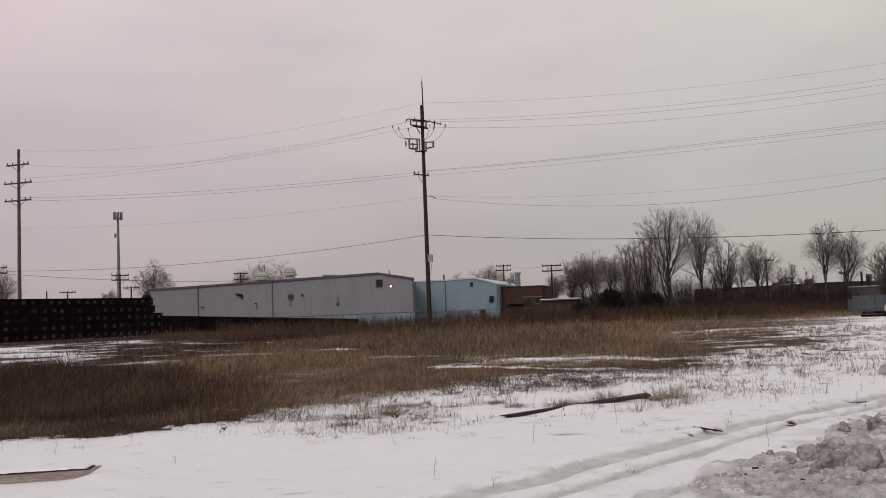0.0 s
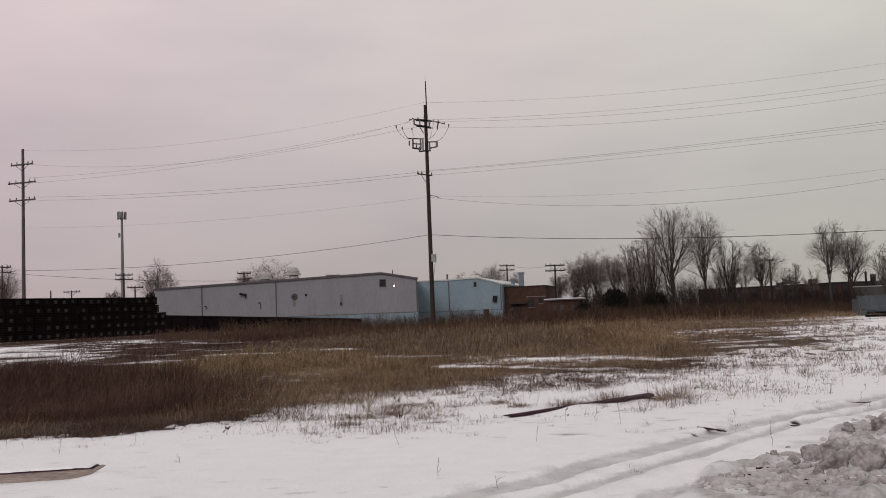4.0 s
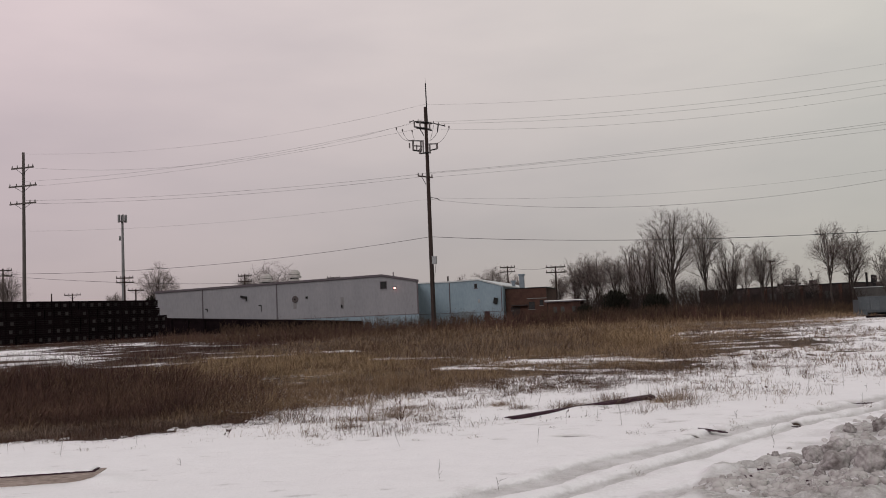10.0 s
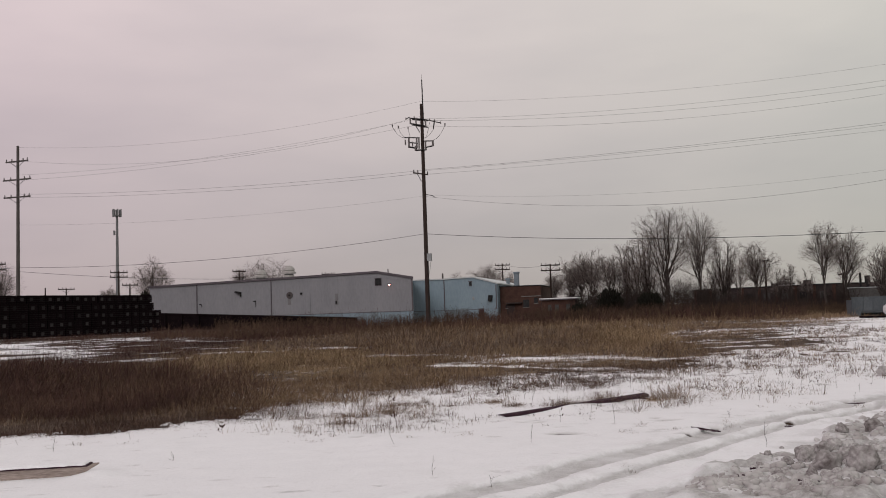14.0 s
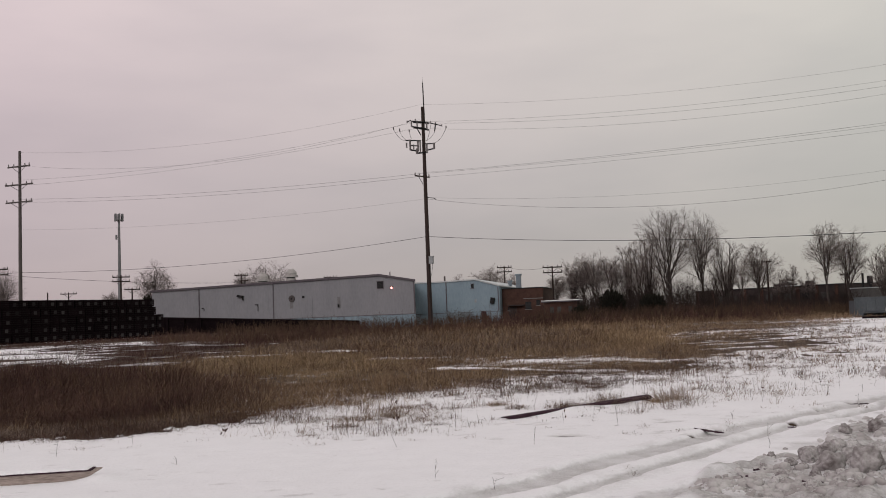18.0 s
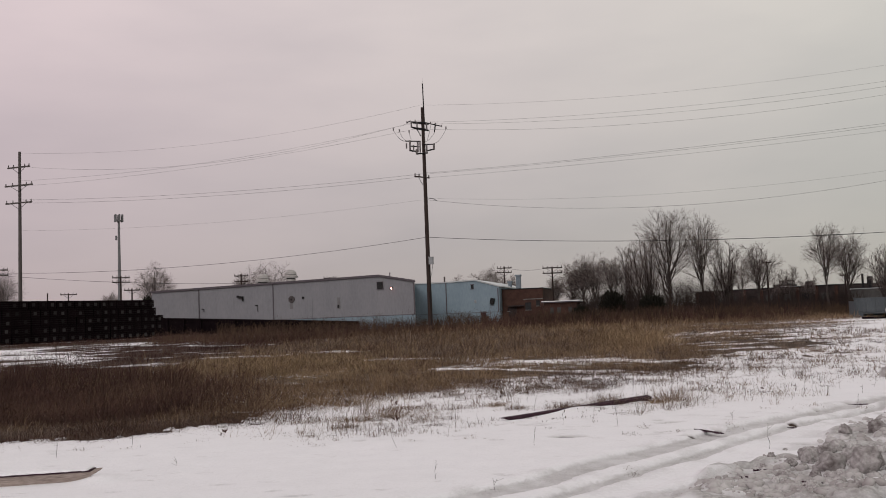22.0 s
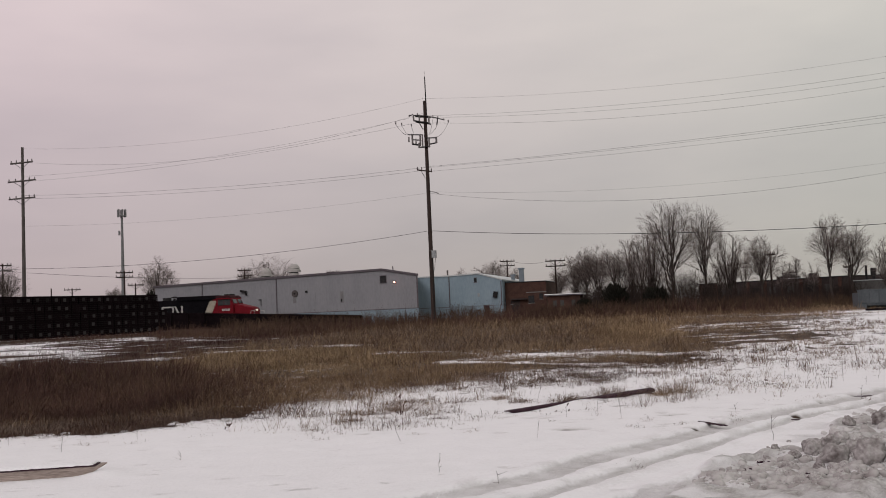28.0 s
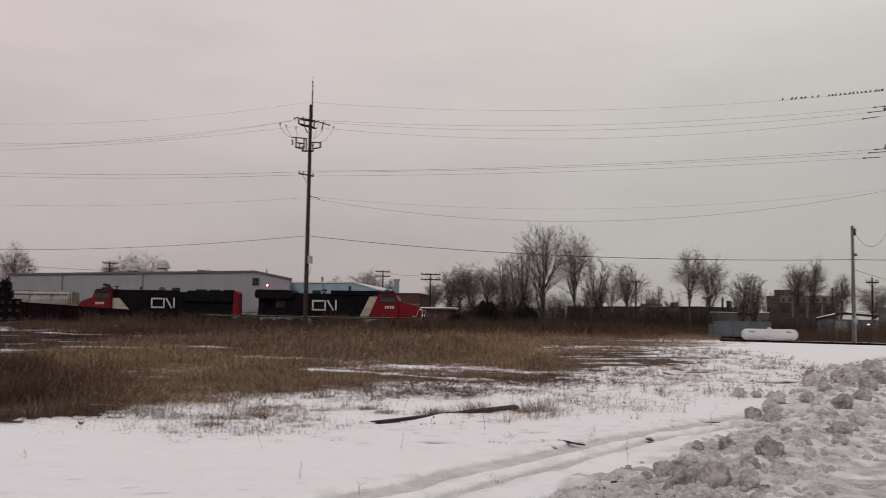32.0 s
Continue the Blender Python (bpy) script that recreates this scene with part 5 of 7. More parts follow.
def wide_cab(top, xn, nose_len, roof, red, rail):
    """Wide-nosed cab whose nose tip stands at xn, looking along +x; rail shifts the front grab rails."""
    c = xn - nose_len
    bm = bmesh.new()
    prism(bm, [(c - 0.2, 1.45), (xn - 0.08, 1.45), (xn, 1.7), (xn, 2.45), (xn - 0.22, 2.8), (c + 0.45, 3.28), (c - 0.2, 3.35)], -1.15, 1.15)
    bevel(bm, 0.10, 2)
    nose = part("nose", bm, red, top, "red wide safety-cab nose")
    bm = bmesh.new()
    prism(bm, [(c - 2.5, 1.45), (c, 1.45), (c, 3.3), (c - 0.4, roof - 0.22), (c - 0.6, roof - 0.06), (c - 2.3, roof), (c - 2.5, roof - 0.1)], -1.52, 1.52)
    bevel(bm, 0.06, 2)
    cab = part("cab", bm, red, top, "red wide cab")
    bm = bmesh.new()
    prism(bm, [(c - 2.55, roof - 0.36), (c - 0.30, roof - 0.36), (c - 0.38, roof - 0.16), (c - 0.6, roof - 0.01), (c - 2.3, roof + 0.05), (c - 2.55, roof - 0.05)], -1.55, 1.55)
    bevel(bm, 0.05, 2)
    part("cab_roof", bm, CAB_ROOF, cab, "dark red cab roof")
    for y in (-1.53, 1.53):
        w = part("side_window", boxes(((c - 1.3, y, 3.6), (1.75, 0.03, 0.74))), CAB_GLASS, cab)
        part("window_frame", boxes(((c - 1.3, y, 3.97), (1.85, 0.06, 0.06)), ((c - 1.3, y, 3.22), (1.85, 0.06, 0.06)), ((c - 1.3, y, 3.6), (0.07, 0.06, 0.7))), CAB_ROOF, w)
        for k in range(4):
            part("cab_number", boxes(((c - 1.5 + 0.3 * k, y, 2.62), (0.2, 0.02, 0.3))), WHITE_MARK, cab, "pale number bar")
        part("sunshade", boxes(((c - 1.3, y * 1.07, 4.03), (1.8, 0.24, 0.04))), CAB_ROOF, cab)
        part("door_seam", boxes(((c - 2.1, y, 2.4), (0.03, 0.02, 1.7))), CAB_ROOF, cab)
    for y in (-0.75, 0.75):
        part("windscreen", boxes(((c - 0.14, y, 3.72), (0.05, 1.05, 0.58), 0, -24)), CAB_GLASS, cab)
    part("headlight_box", boxes(((xn - 0.03, 0, 2.45), (0.1, 0.6, 0.3))), DARK_STEEL, nose)
    for y in (-0.15, 0.15):
        part("headlight", rods(((xn, y, 2.45), (xn + 0.04, y, 2.45), 0.11, 0.11, 12)), HEADLIGHT, nose, "lit headlight")
    for y in (-1.0, 1.0):
        part("ditch_light", rods(((xn + 0.3, y, 1.7), (xn + 0.38, y, 1.7), 0.1, 0.1, 12)), HEADLIGHT, nose, "lit ditch light")
        part("light_bracket", boxes(((xn + 0.25, y, 1.58), (0.12, 0.2, 0.36))), DARK_STEEL, nose)
    part("front_deck", boxes(((xn + 0.25, 0, 1.42), (0.8, 2.8, 0.1))), LOCO_BLACK, nose)
    for y in (-1.46, 1.46):
        part("grab_rail", rods(((xn + rail - 0.55, y, 1.1), (xn + rail - 0.2, y, 2.35), 0.03, 0.03, 6), ((xn + rail + 0.15, y, 1.0), (xn + rail + 0.3, y, 2.35), 0.03, 0.03, 6), ((xn + rail - 0.2, y, 2.35), (xn + rail + 0.3, y, 2.35), 0.03, 0.03, 6)), WHITE_MARK, nose, "white grab rail")
        part("step_light", boxes(((xn - 0.6, y, 1.56), (0.4, 0.02, 0.12))), WHITE_MARK, nose, "pale mark low on the nose")
    part("roof_vent", boxes(((c - 1.4, 0.3, roof + 0.1), (1.1, 0.9, 0.22))), DARK_STEEL, cab)
    part("antenna_dome", rods(((c - 2.0, -0.5, roof), (c - 2.0, -0.5, roof + 0.2), 0.16, 0.06, 10)), STEEL, cab)


SILL = mat("worn_sill_paint", (0.30, 0.24, 0.14), (0.44, 0.38, 0.26), 3, 0.6)


def lead_loco():
    top = tagged(new("locomotive"), "black and red diesel freight locomotive with cream stripe", "locomotive", "locomotives")
    h = 11.15
    loco_base(top, h, h)
    wide_cab(top, 10.5, 2.6, 4.5, LOCO_RED, 0.1)
    # slanted stripes between cab and hood
    def slab(name, pts, mat_, y=0.84, lab=""):
        bm = bmesh.new()
        prism(bm, pts, -y, y)
        return part(name, bm, mat_, top, lab)
    slab("stripe_panel", [(3.85, 1.46), (5.36, 1.46), (5.36, 4.45), (4.9, 4.45), (4.9, 4.05)][:1] + [(5.36, 1.46), (5.36, 4.3), (4.95, 4.3), (3.85, 2.6)], LOCO_RED, 1.0, "red lower panel behind the cab")
    slab("cream_stripe", [(3.1, 1.46), (4.2, 1.46), (5.30, 3.9), (4.3, 3.9)], CREAM, 1.02, "slanted cream stripe")
    bm = bmesh.new()
    prism(bm, [(-0.55, 1.46), (5.34, 1.46), (5.34, 4.5), (-0.55, 4.5)], -0.8, 0.8)
    part("equipment_hood", bm, LOCO_BLACK, top)
    part("blower_housing", boxes(((2.4, 0, 4.35), (5.9, 2.2, 0.5))), LOCO_BLACK, top)
    bm = bmesh.new()
    prism(bm, [(-9.6, 1.46), (-0.5, 1.46), (-0.5, 4.2), (-9.6, 4.2)], -0.8, 0.8)
    part("engine_hood", bm, LOCO_BLACK, top)
    hood_doors(top, -5.4, -0.7, 1.75, 3.7, 7)
    bm = bmesh.new()
    prism(bm, [(-10.0, 3.75), (-9.8, 3.5), (-5.6, 3.5), (-5.1, 3.8), (-5.1, 4.25), (-5.6, 4.55), (-9.7, 4.6), (-10.0, 4.4)], -1.5, 1.5)
    part("radiator", bm, LOCO_BLACK, top, "overhanging black radiator wings")
    part("rear_hood", boxes(((-8.6, 0, 2.6), (2.2, 1.7, 2.3))), LOCO_BLACK, top)
    part("radiator_grille", boxes(((-7.6, -0.83, 2.9), (2.4, 0.04, 1.0))), DARK_STEEL, top)
    part("exhaust_stack", boxes(((-2.6, 0, 4.35), (0.9, 0.7, 0.5))), DARK_STEEL, top)
    horn = part("horn", boxes(((-1.6, 0.2, 4.3), (0.12, 0.5, 0.3))), DARK_STEEL, top)
    part("horn_trumpet", rods(((-1.95, -0.1, 4.62), (-1.35, -0.1, 4.62), 0.05, 0.14, 10), ((-1.95, 0.2, 4.62), (-1.35, 0.2, 4.62), 0.05, 0.14, 10)), DARK_STEEL, horn)
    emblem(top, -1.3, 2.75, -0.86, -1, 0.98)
    handrail(top, [-9.6 + 1.6 * i for i in range(10)], -1.42, 1.45, 2.4)
    handrail(top, [-9.6 + 1.6 * i for i in range(10)], 1.42, 1.45, 2.4)
    return top


def second_loco():
    """Built looking along +x; it is coupled facing backwards."""
    top = tagged(new("locomotive"), "black and red diesel locomotive coupled cab-backwards with red end", "locomotive", "locomotives")
    h = 10.95
    loco_base(top, h, 11.6)
    wide_cab(top, 10.85, 1.9, 4.42, LOCO_RED_DARK, 0.3)
    bm = bmesh.new()
    prism(bm, [(3.9, 1.46), (6.5, 1.46), (6.5, 3.3), (5.6, 3.3)], -1.0, 1.0)
    part("cream_stripe", bm, CREAM, top, "slanted cream stripe")
    for x0, x1, z, w in ((-9.2, 6.48, 4.15, 0.85), (-1.6, 6.44, 4.36, 0.7)):
        bm = bmesh.new()
        prism(bm, [(x0, 1.46), (x1, 1.46), (x1, z), (x0, z)], -w, w)
        part("engine_hood", bm, LOCO_BLACK, top)
    bm = bmesh.new()
    prism(bm, [(-9.75, 1.46), (-9.15, 1.46), (-9.15, 4.3), (-9.5, 4.35), (-9.75, 4.1)], -0.9, 0.9)
    part("hood_end", bm, LOCO_RED, top, "red painted hood end")
    bm = bmesh.new()
    prism(bm, [(-9.1, 3.0), (-3.2, 3.0), (-3.2, 4.1), (-3.6, 4.35), (-9.1, 4.35)], -1.4, 1.4)
    part("radiator", bm, LOCO_BLACK, top, "black radiator section")
    for x in (-8.3, -6.5, -4.7):
        f = part("radiator_fan", rods(((x, 0, 4.35), (x, 0, 4.52), 0.7, 0.7, 18)), DARK_STEEL, top)
        part("fan_hub", rods(((x, 0, 4.52), (x, 0, 4.56), 0.2, 0.2, 10)), STEEL, f)
    hood_doors(top, -2.8, 2.4, 1.75, 3.7, 7, -0.86)
    hood_doors(top, -2.8, 2.4, 1.75, 3.7, 7, 0.92)
    part("exhaust_stack", boxes(((-1.4, 0, 4.5), (0.8, 0.6, 0.4))), DARK_STEEL, top)
    part("bell", rods(((3.1, 0.3, 4.42), (3.1, 0.3, 4.75), 0.16, 0.1, 10)), DARK_STEEL, top)
    a = part("horn", boxes(((6.3, 0.3, 4.75), (0.6, 0.12, 0.12))), DARK_STEEL, top)
    part("horn_bracket", boxes(((6.3, 0.3, 4.5), (0.12, 0.12, 0.4))), DARK_STEEL, a)
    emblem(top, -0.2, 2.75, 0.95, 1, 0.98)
    handrail(top, [-9.3 + 1.6 * i for i in range(10)], -1.42, 1.45, 2.4)
    handrail(top, [-9.3 + 1.6 * i for i in range(10)], 1.42, 1.45, 2.4)
    return top


def hopper_car():
    top = tagged(new("freight_car"), "pale grey covered hopper car with rust streaks", "freight car", "freight cars")
    h = 8.6
    part("underframe", boxes(((0, 0, 1.2), (2 * h - 0.8, 0.9, 0.3))), TRUCK, top)
    bm = bmesh.new()
    n = 14
    prof = [(1.48 * math.cos(a), 2.75 + 1.35 * max(math.sin(a), -0.75)) for a in [2 * math.pi * i / n + math.pi / n for i in range(n)]]
    a = [bm.verts.new((-8.1, y, z)) for y, z in prof]
    b = [bm.verts.new((8.1, y, z)) for y, z in prof]
    for i in range(n):
        bm.faces.new((a[i], a[(i + 1) % n], b[(i + 1) % n], b[i]))
    bm.faces.new(a[::-1])
    bm.faces.new(b)
    bmesh.ops.recalc_face_normals(bm, faces=bm.faces)
    part("hopper_body", bm, HOPPER_GREY, top)
    part("rust_band", boxes(((0, -1.30, 3.62), (16.0, 0.03, 0.24), 0, 0, 42)), HOPPER_RUST, top, "band of rust along the roof edge")
    for x in (-5.8, -2.9, 0, 2.9, 5.8):
        part("side_rib", boxes(((x, 0, 2.75), (0.1, 3.02, 1.6))), HOPPER_GREY, top)
    for x in (-4.8, -1.6, 1.6, 4.8):
        bm = bmesh.new()
        prism(bm, [(x - 1.4, 1.75), (x + 1.4, 1.75), (x + 0.4, 0.6), (x - 0.4, 0.6)], -0.9, 0.9)
        part("discharge_chute", bm, HOPPER_GREY, top)
    part("roof_walk", boxes(((0, 0, 4.18), (16.0, 0.6, 0.08))), STEEL, top)
    for x in (-5.5, -1.8, 1.8, 5.5):
        part("hatch", rods(((x, 0.5, 4.0), (x, 0.5, 4.2), 0.35, 0.35, 12)), STEEL, top)
    for s in (-1, 1):
        part("end_platform", boxes(((s * 8.2, 0, 1.35), (0.7, 2.7, 0.12))), TRUCK, top)
        part("end_ladder", boxes(((s * 8.22, -1.35, 2.6), (0.06, 0.06, 2.6)), ((s * 8.5, -1.35, 2.6), (0.06, 0.06, 2.6)), ((s * 8.36, -1.35, 2.0), (0.4, 0.04, 0.04)), ((s * 8.36, -1.35, 2.7), (0.4, 0.04, 0.04)), ((s * 8.36, -1.35, 3.4), (0.4, 0.04, 0.04))), STEEL, top)
        part("end_sheet", boxes(((s * 8.12, 0, 2.9), (0.06, 2.5, 2.0))), HOPPER_RUST, top)
        part("coupler", boxes(((s * (h - 0.1), 0, 0.88), (0.6, 0.28, 0.3))), TRUCK, top)
        truck(top, s * 6.4, 2, 1.75)
    return top


LEAD, SECOND, CAR = lead_loco(), second_loco(), hopper_car()
CAR2 = copy_thing(CAR, Matrix())


# ---- trees ----
BARK = mat("winter_bark", (0.030, 0.023, 0.022), (0.080, 0.064, 0.058), 1.5, 0.9, 0.01, stretch=(4, 4, 1))
TWIG = mat("winter_twigs", (0.125, 0.100, 0.094), (0.245, 0.200, 0.188), 2, 0.95, island=0.5, spec=0.1)
BRUSH = mat("brush_twigs", (0.022, 0.016, 0.0145), (0.06, 0.046, 0.041), 2, 0.95, island=0.6, spec=0.05)
RUSSET = mat("russet_scrub", (0.042, 0.0265, 0.019), (0.118, 0.078, 0.053), 2, 0.95, island=0.6, spec=0.05)
CEDAR = mat("dark_evergreen", (0.011, 0.0105, 0.009), (0.027, 0.025, 0.020), 2, 0.95, island=0.5, spec=0.05)


def prisms(name, a, b, ra, rb, material, sides=3):
    """Tapered sticks from arrays of ends and radii, as one mesh."""
    d = b - a
    d = d / np.maximum(np.linalg.norm(d, axis=1, keepdims=True), 1e-6)
    ref = np.where(np.abs(d[:, 2:3]) > 0.9, np.array([[1.0, 0, 0]]), np.array([[0, 0, 1.0]]))
    u = np.cross(d, ref)
    u /= np.linalg.norm(u, axis=1, keepdims=True)
    v = np.cross(d, u)
    n, k = len(a), sides
    ang = 2 * np.pi * np.arange(k) / k
    ring = u[:, None] * np.cos(ang)[None, :, None] + v[:, None] * np.sin(ang)[None, :, None]
    verts = np.concatenate([a[:, None] + ring * ra[:, None, None], b[:, None] + ring * rb[:, None, None]], 1).reshape(-1, 3)
    base = (np.arange(n) * 2 * k)[:, None]
    i = np.arange(k)
    j = (i + 1) % k
    faces = np.stack([base + i, base + j, base + k + j, base + k + i], -1).reshape(-1, 4)
    return soup(name, verts, faces, material)


# main limbs, bare part of the stem, length of the side branches, upward sweep, lowest and highest fork, angles of the branches
STYLES = {"poplar": (18, 0.20, 0.20, 0.02, 0.14, 0.60, 0.35, 0.75), "vase": (18, 0.22, 0.16, 0.02, 0.06, 0.25, 0.28, 0.55), "oak": (15, 0.22, 0.22, 0.0, 0.20, 0.58, 0.45, 0.95),
          "spire": (18, 0.13, 0.18, 0.02, 0.12, 0.78, 0.40, 0.85), "open": (12, 0.28, 0.24, 0.01, 0.28, 0.60, 0.40, 0.85), "sapling": (6, 0.25, 0.17, 0.03, 0.15, 0.5, 0.4, 0.7)}


def grow(seed, h, hw, style, orders):
    """A bare tree of height h and half width hw: a stem, limbs that fan out of it to a domed crown, and their branches and twigs, as sticks (a, b, ra, rb, level)."""
    rng = random.Random(seed)
    limbs, clear, reach, up, low, high, w0, w1 = STYLES[style]
    out, stem = [], []

    def turned(d, w):
        side = d.orthogonal().normalized()
        side.rotate(Matrix.Rotation(rng.uniform(0, 6.28), 3, d))
        return (d * math.cos(w) + side * math.sin(w)).normalized()

    def shoot(p, d, ln, r, lev):
        n = (4, 2, 1)[lev - 1]
        for i in range(n):
            d = (d + Vector((rng.gauss(0, 0.09), rng.gauss(0, 0.09), up + rng.gauss(0, 0.06)))).normalized()
            q, r1 = p + d * ln / n, r * (1 - 0.7 / n)
            out.append((p, q, r, r1, lev))
            if lev < orders:
                for _ in range(2 if rng.random() < 0.5 else 1):
                    shoot(q, turned(d, rng.uniform(w0, w1 + 0.1)), ln * (0.42 + 0.30 * (1 - i / n)) * rng.uniform(0.7, 1.15), r1 * 0.5, lev + 1)
            p, r = q, r1

    def limb(foot, tip, r0, keep):
        n = 9
        q, r = foot, r0
        for i in range(n):
            f = (i + 1) / n
            e = foot + (tip - foot) * f + Vector((rng.gauss(0, 0.005), rng.gauss(0, 0.005), -0.03 * math.sin(math.pi * f) if not keep else 0)) * h
            r1 = r0 * (1 - 0.9 * f) + 0.008
            out.append((q, e, r, r1, 0))
            if keep:
                stem.append((e, r1))
            u = (e.z / h - clear) / (1 - clear)
            if u > 0 and f > 0.2:
                for _ in range(2 if rng.random() < 0.45 else 1):
                    shoot(e, turned((e - q).normalized(), rng.uniform(w0, w1)), reach * h * (1 - 0.55 * f) * rng.uniform(0.7, 1.25), r1 * 0.45, 1)
            q, r = e, r1

    limb(Vector((0, 0, -0.1)), Vector((rng.gauss(0, 0.15) * hw, rng.gauss(0, 0.15) * hw, 0.94 * h)), h * 0.0145, True)
    for k in range(limbs - 1):
        z = h * (low + (high - low) * rng.random())
        foot, r = min(stem, key=lambda e: abs(e[0].z - z))
        a, by = 2.4 * k + rng.uniform(-0.3, 0.3), rng.uniform(0.35, 1.0)
        top = foot.z + rng.uniform(0.14, 0.26) * h if style == "spire" else h * (1.0 - 0.30 * by * by) * rng.uniform(0.92, 1.02)
        if style == "spire":
            by *= 1.1 - foot.z / h
        limb(foot, Vector((math.cos(a) * by * hw, math.sin(a) * by * hw, max(top, foot.z + 0.1 * h))), r * rng.uniform(0.45, 0.7), False)
    return out


def tree(style, az, el, half, d, seed, label="bare leafless winter tree with fine twigs", thin=0.0075):
    """A tree by its bearing, the elevation of its top, its half width in degrees and its distance."""
    p, h, hw = bear(az, d), 1.6 + d * math.tan(radians(el * 1.02)), d * math.tan(radians(half))
    t = tagged(new("tree"), label, "tree", "bare trees")
    t.matrix_world = pose(p.x, p.y, float(rise(p.x, p.y)) - 0.05)
    thin *= d / 132
    st = grow(seed, h, hw, style, 3)
    A, B = np.array([s[0] for s in st]), np.array([s[1] for s in st])
    k = np.array([1.0, 1.0, h / B[:, 2].max()])
    k[:2] = np.clip(hw / np.percentile(np.abs(B[:, :2]), 92), 0.7, 2.2)
    A, B = A * k, B * k
    ra, rb, lev = np.array([s[2] for s in st]), np.array([s[3] for s in st]), np.array([s[4] for s in st])
    lo = lev <= 1
    part("trunk", prisms("trunk", A[lo], B[lo], np.maximum(ra[lo], 0.02), np.maximum(rb[lo], 0.015), BARK, 5), None, t)
    part("crown", prisms("crown", A[~lo], B[~lo], np.maximum(ra[~lo], thin), np.maximum(rb[~lo], thin * 0.6), TWIG, 3), None, t)


TALL, FORKED = "tall bare poplar with several upright trunks", "slender bare tree forked into open ascending limbs"
for row in (("poplar", 14.05, 6.05, 1.45, 132, 3, TALL), ("open", 15.95, 5.85, 1.0, 134, 8, TALL), ("vase", 12.75, 4.75, 0.9, 136, 5), ("vase", 11.6, 4.0, 0.8, 138, 9), ("oak", 8.8, 3.45, 0.8, 140, 38),
            ("oak", 9.45, 3.75, 0.95, 138, 4), ("oak", 8.1, 3.15, 0.75, 142, 13), ("vase", 17.25, 3.95, 0.85, 136, 2), ("oak", 19.1, 3.62, 1.0, 130, 21),
            ("sapling", 21.0, 2.15, 0.4, 150, 6), ("sapling", 20.35, 1.95, 0.4, 155, 7), ("open", 22.95, 4.58, 0.9, 120, 11, FORKED), ("open", 24.1, 4.12, 0.92, 122, 16, FORKED),
            ("vase", 25.95, 3.1, 0.62, 118, 14), ("vase", 26.6, 2.9, 0.5, 119, 15), ("open", 29.0, 3.55, 0.62, 125, 17, FORKED), ("open", 29.9, 3.95, 0.62, 127, 18, FORKED),
            ("oak", 31.4, 2.95, 0.6, 165, 19), ("oak", 33.0, 2.2, 0.9, 165, 20), ("oak", -17.65, 3.85, 0.95, 165, 22), ("oak", -25.95, 3.6, 0.9, 150, 23),
            ("oak", -10.85, 3.7, 1.35, 175, 24), ("oak", -12.4, 2.95, 0.6, 180, 25), ("oak", 2.95, 3.08, 0.9, 185, 26), ("oak", 1.05, 2.5, 0.6, 190, 27), ("oak", 4.3, 2.4, 0.5, 190, 28),
            ("oak", -20.0, 2.15, 0.55, 240, 29), ("oak", 7.1, 2.2, 0.5, 165, 30), ("sapling", 18.2, 2.6, 0.5, 150, 31), ("oak", 10.5, 3.2, 0.8, 134, 32), ("sapling", 12.2, 3.6, 0.7, 130, 36), ("sapling", 16.8, 2.2, 0.5, 140, 33),
            ("sapling", 27.4, 2.0, 0.5, 150, 34), ("sapling", 22.0, 1.8, 0.5, 150, 35)):
    tree(*row)


def brush(name, label, az0, az1, d0, d1, n, hmax, seed, material, r=0.02):
    """A thicket of fine upright stems with side twigs."""
    g = np.random.default_rng(seed)
    az, d = np.radians(g.uniform(az0, az1, n)), g.uniform(d0, d1, n)
    x, y = d * np.sin(az), d * np.cos(az)
    hh = hmax * (0.35 + 0.65 * vnoise(x, y, 3.0, seed)) * g.uniform(0.6, 1.0, n)
    base = np.stack([x, y, np.full(n, -0.05)], 1)
    lean = np.stack([g.normal(0, 0.16, n), g.normal(0, 0.16, n), np.ones(n)], 1)
    tip = base + lean * hh[:, None]
    A, B, RA, RB = [base], [tip], [np.full(n, r)], [np.full(n, r * 0.4)]
    for _ in range(5):
        f = g.uniform(0.25, 0.95, n)[:, None]
        q = base + (tip - base) * f
        ln = hh[:, None] * g.uniform(0.12, 0.34, n)[:, None]
        dr = np.stack([g.normal(0, 0.6, n), g.normal(0, 0.6, n), np.ones(n)], 1)
        A.append(q), B.append(q + dr * ln), RA.append(np.full(n, r * 0.6)), RB.append(np.full(n, r * 0.3))
    me = prisms(name, np.concatenate(A), np.concatenate(B), np.concatenate(RA), np.concatenate(RB), material)
    return tagged(new(name, me), label, "brush", kind="stuff")


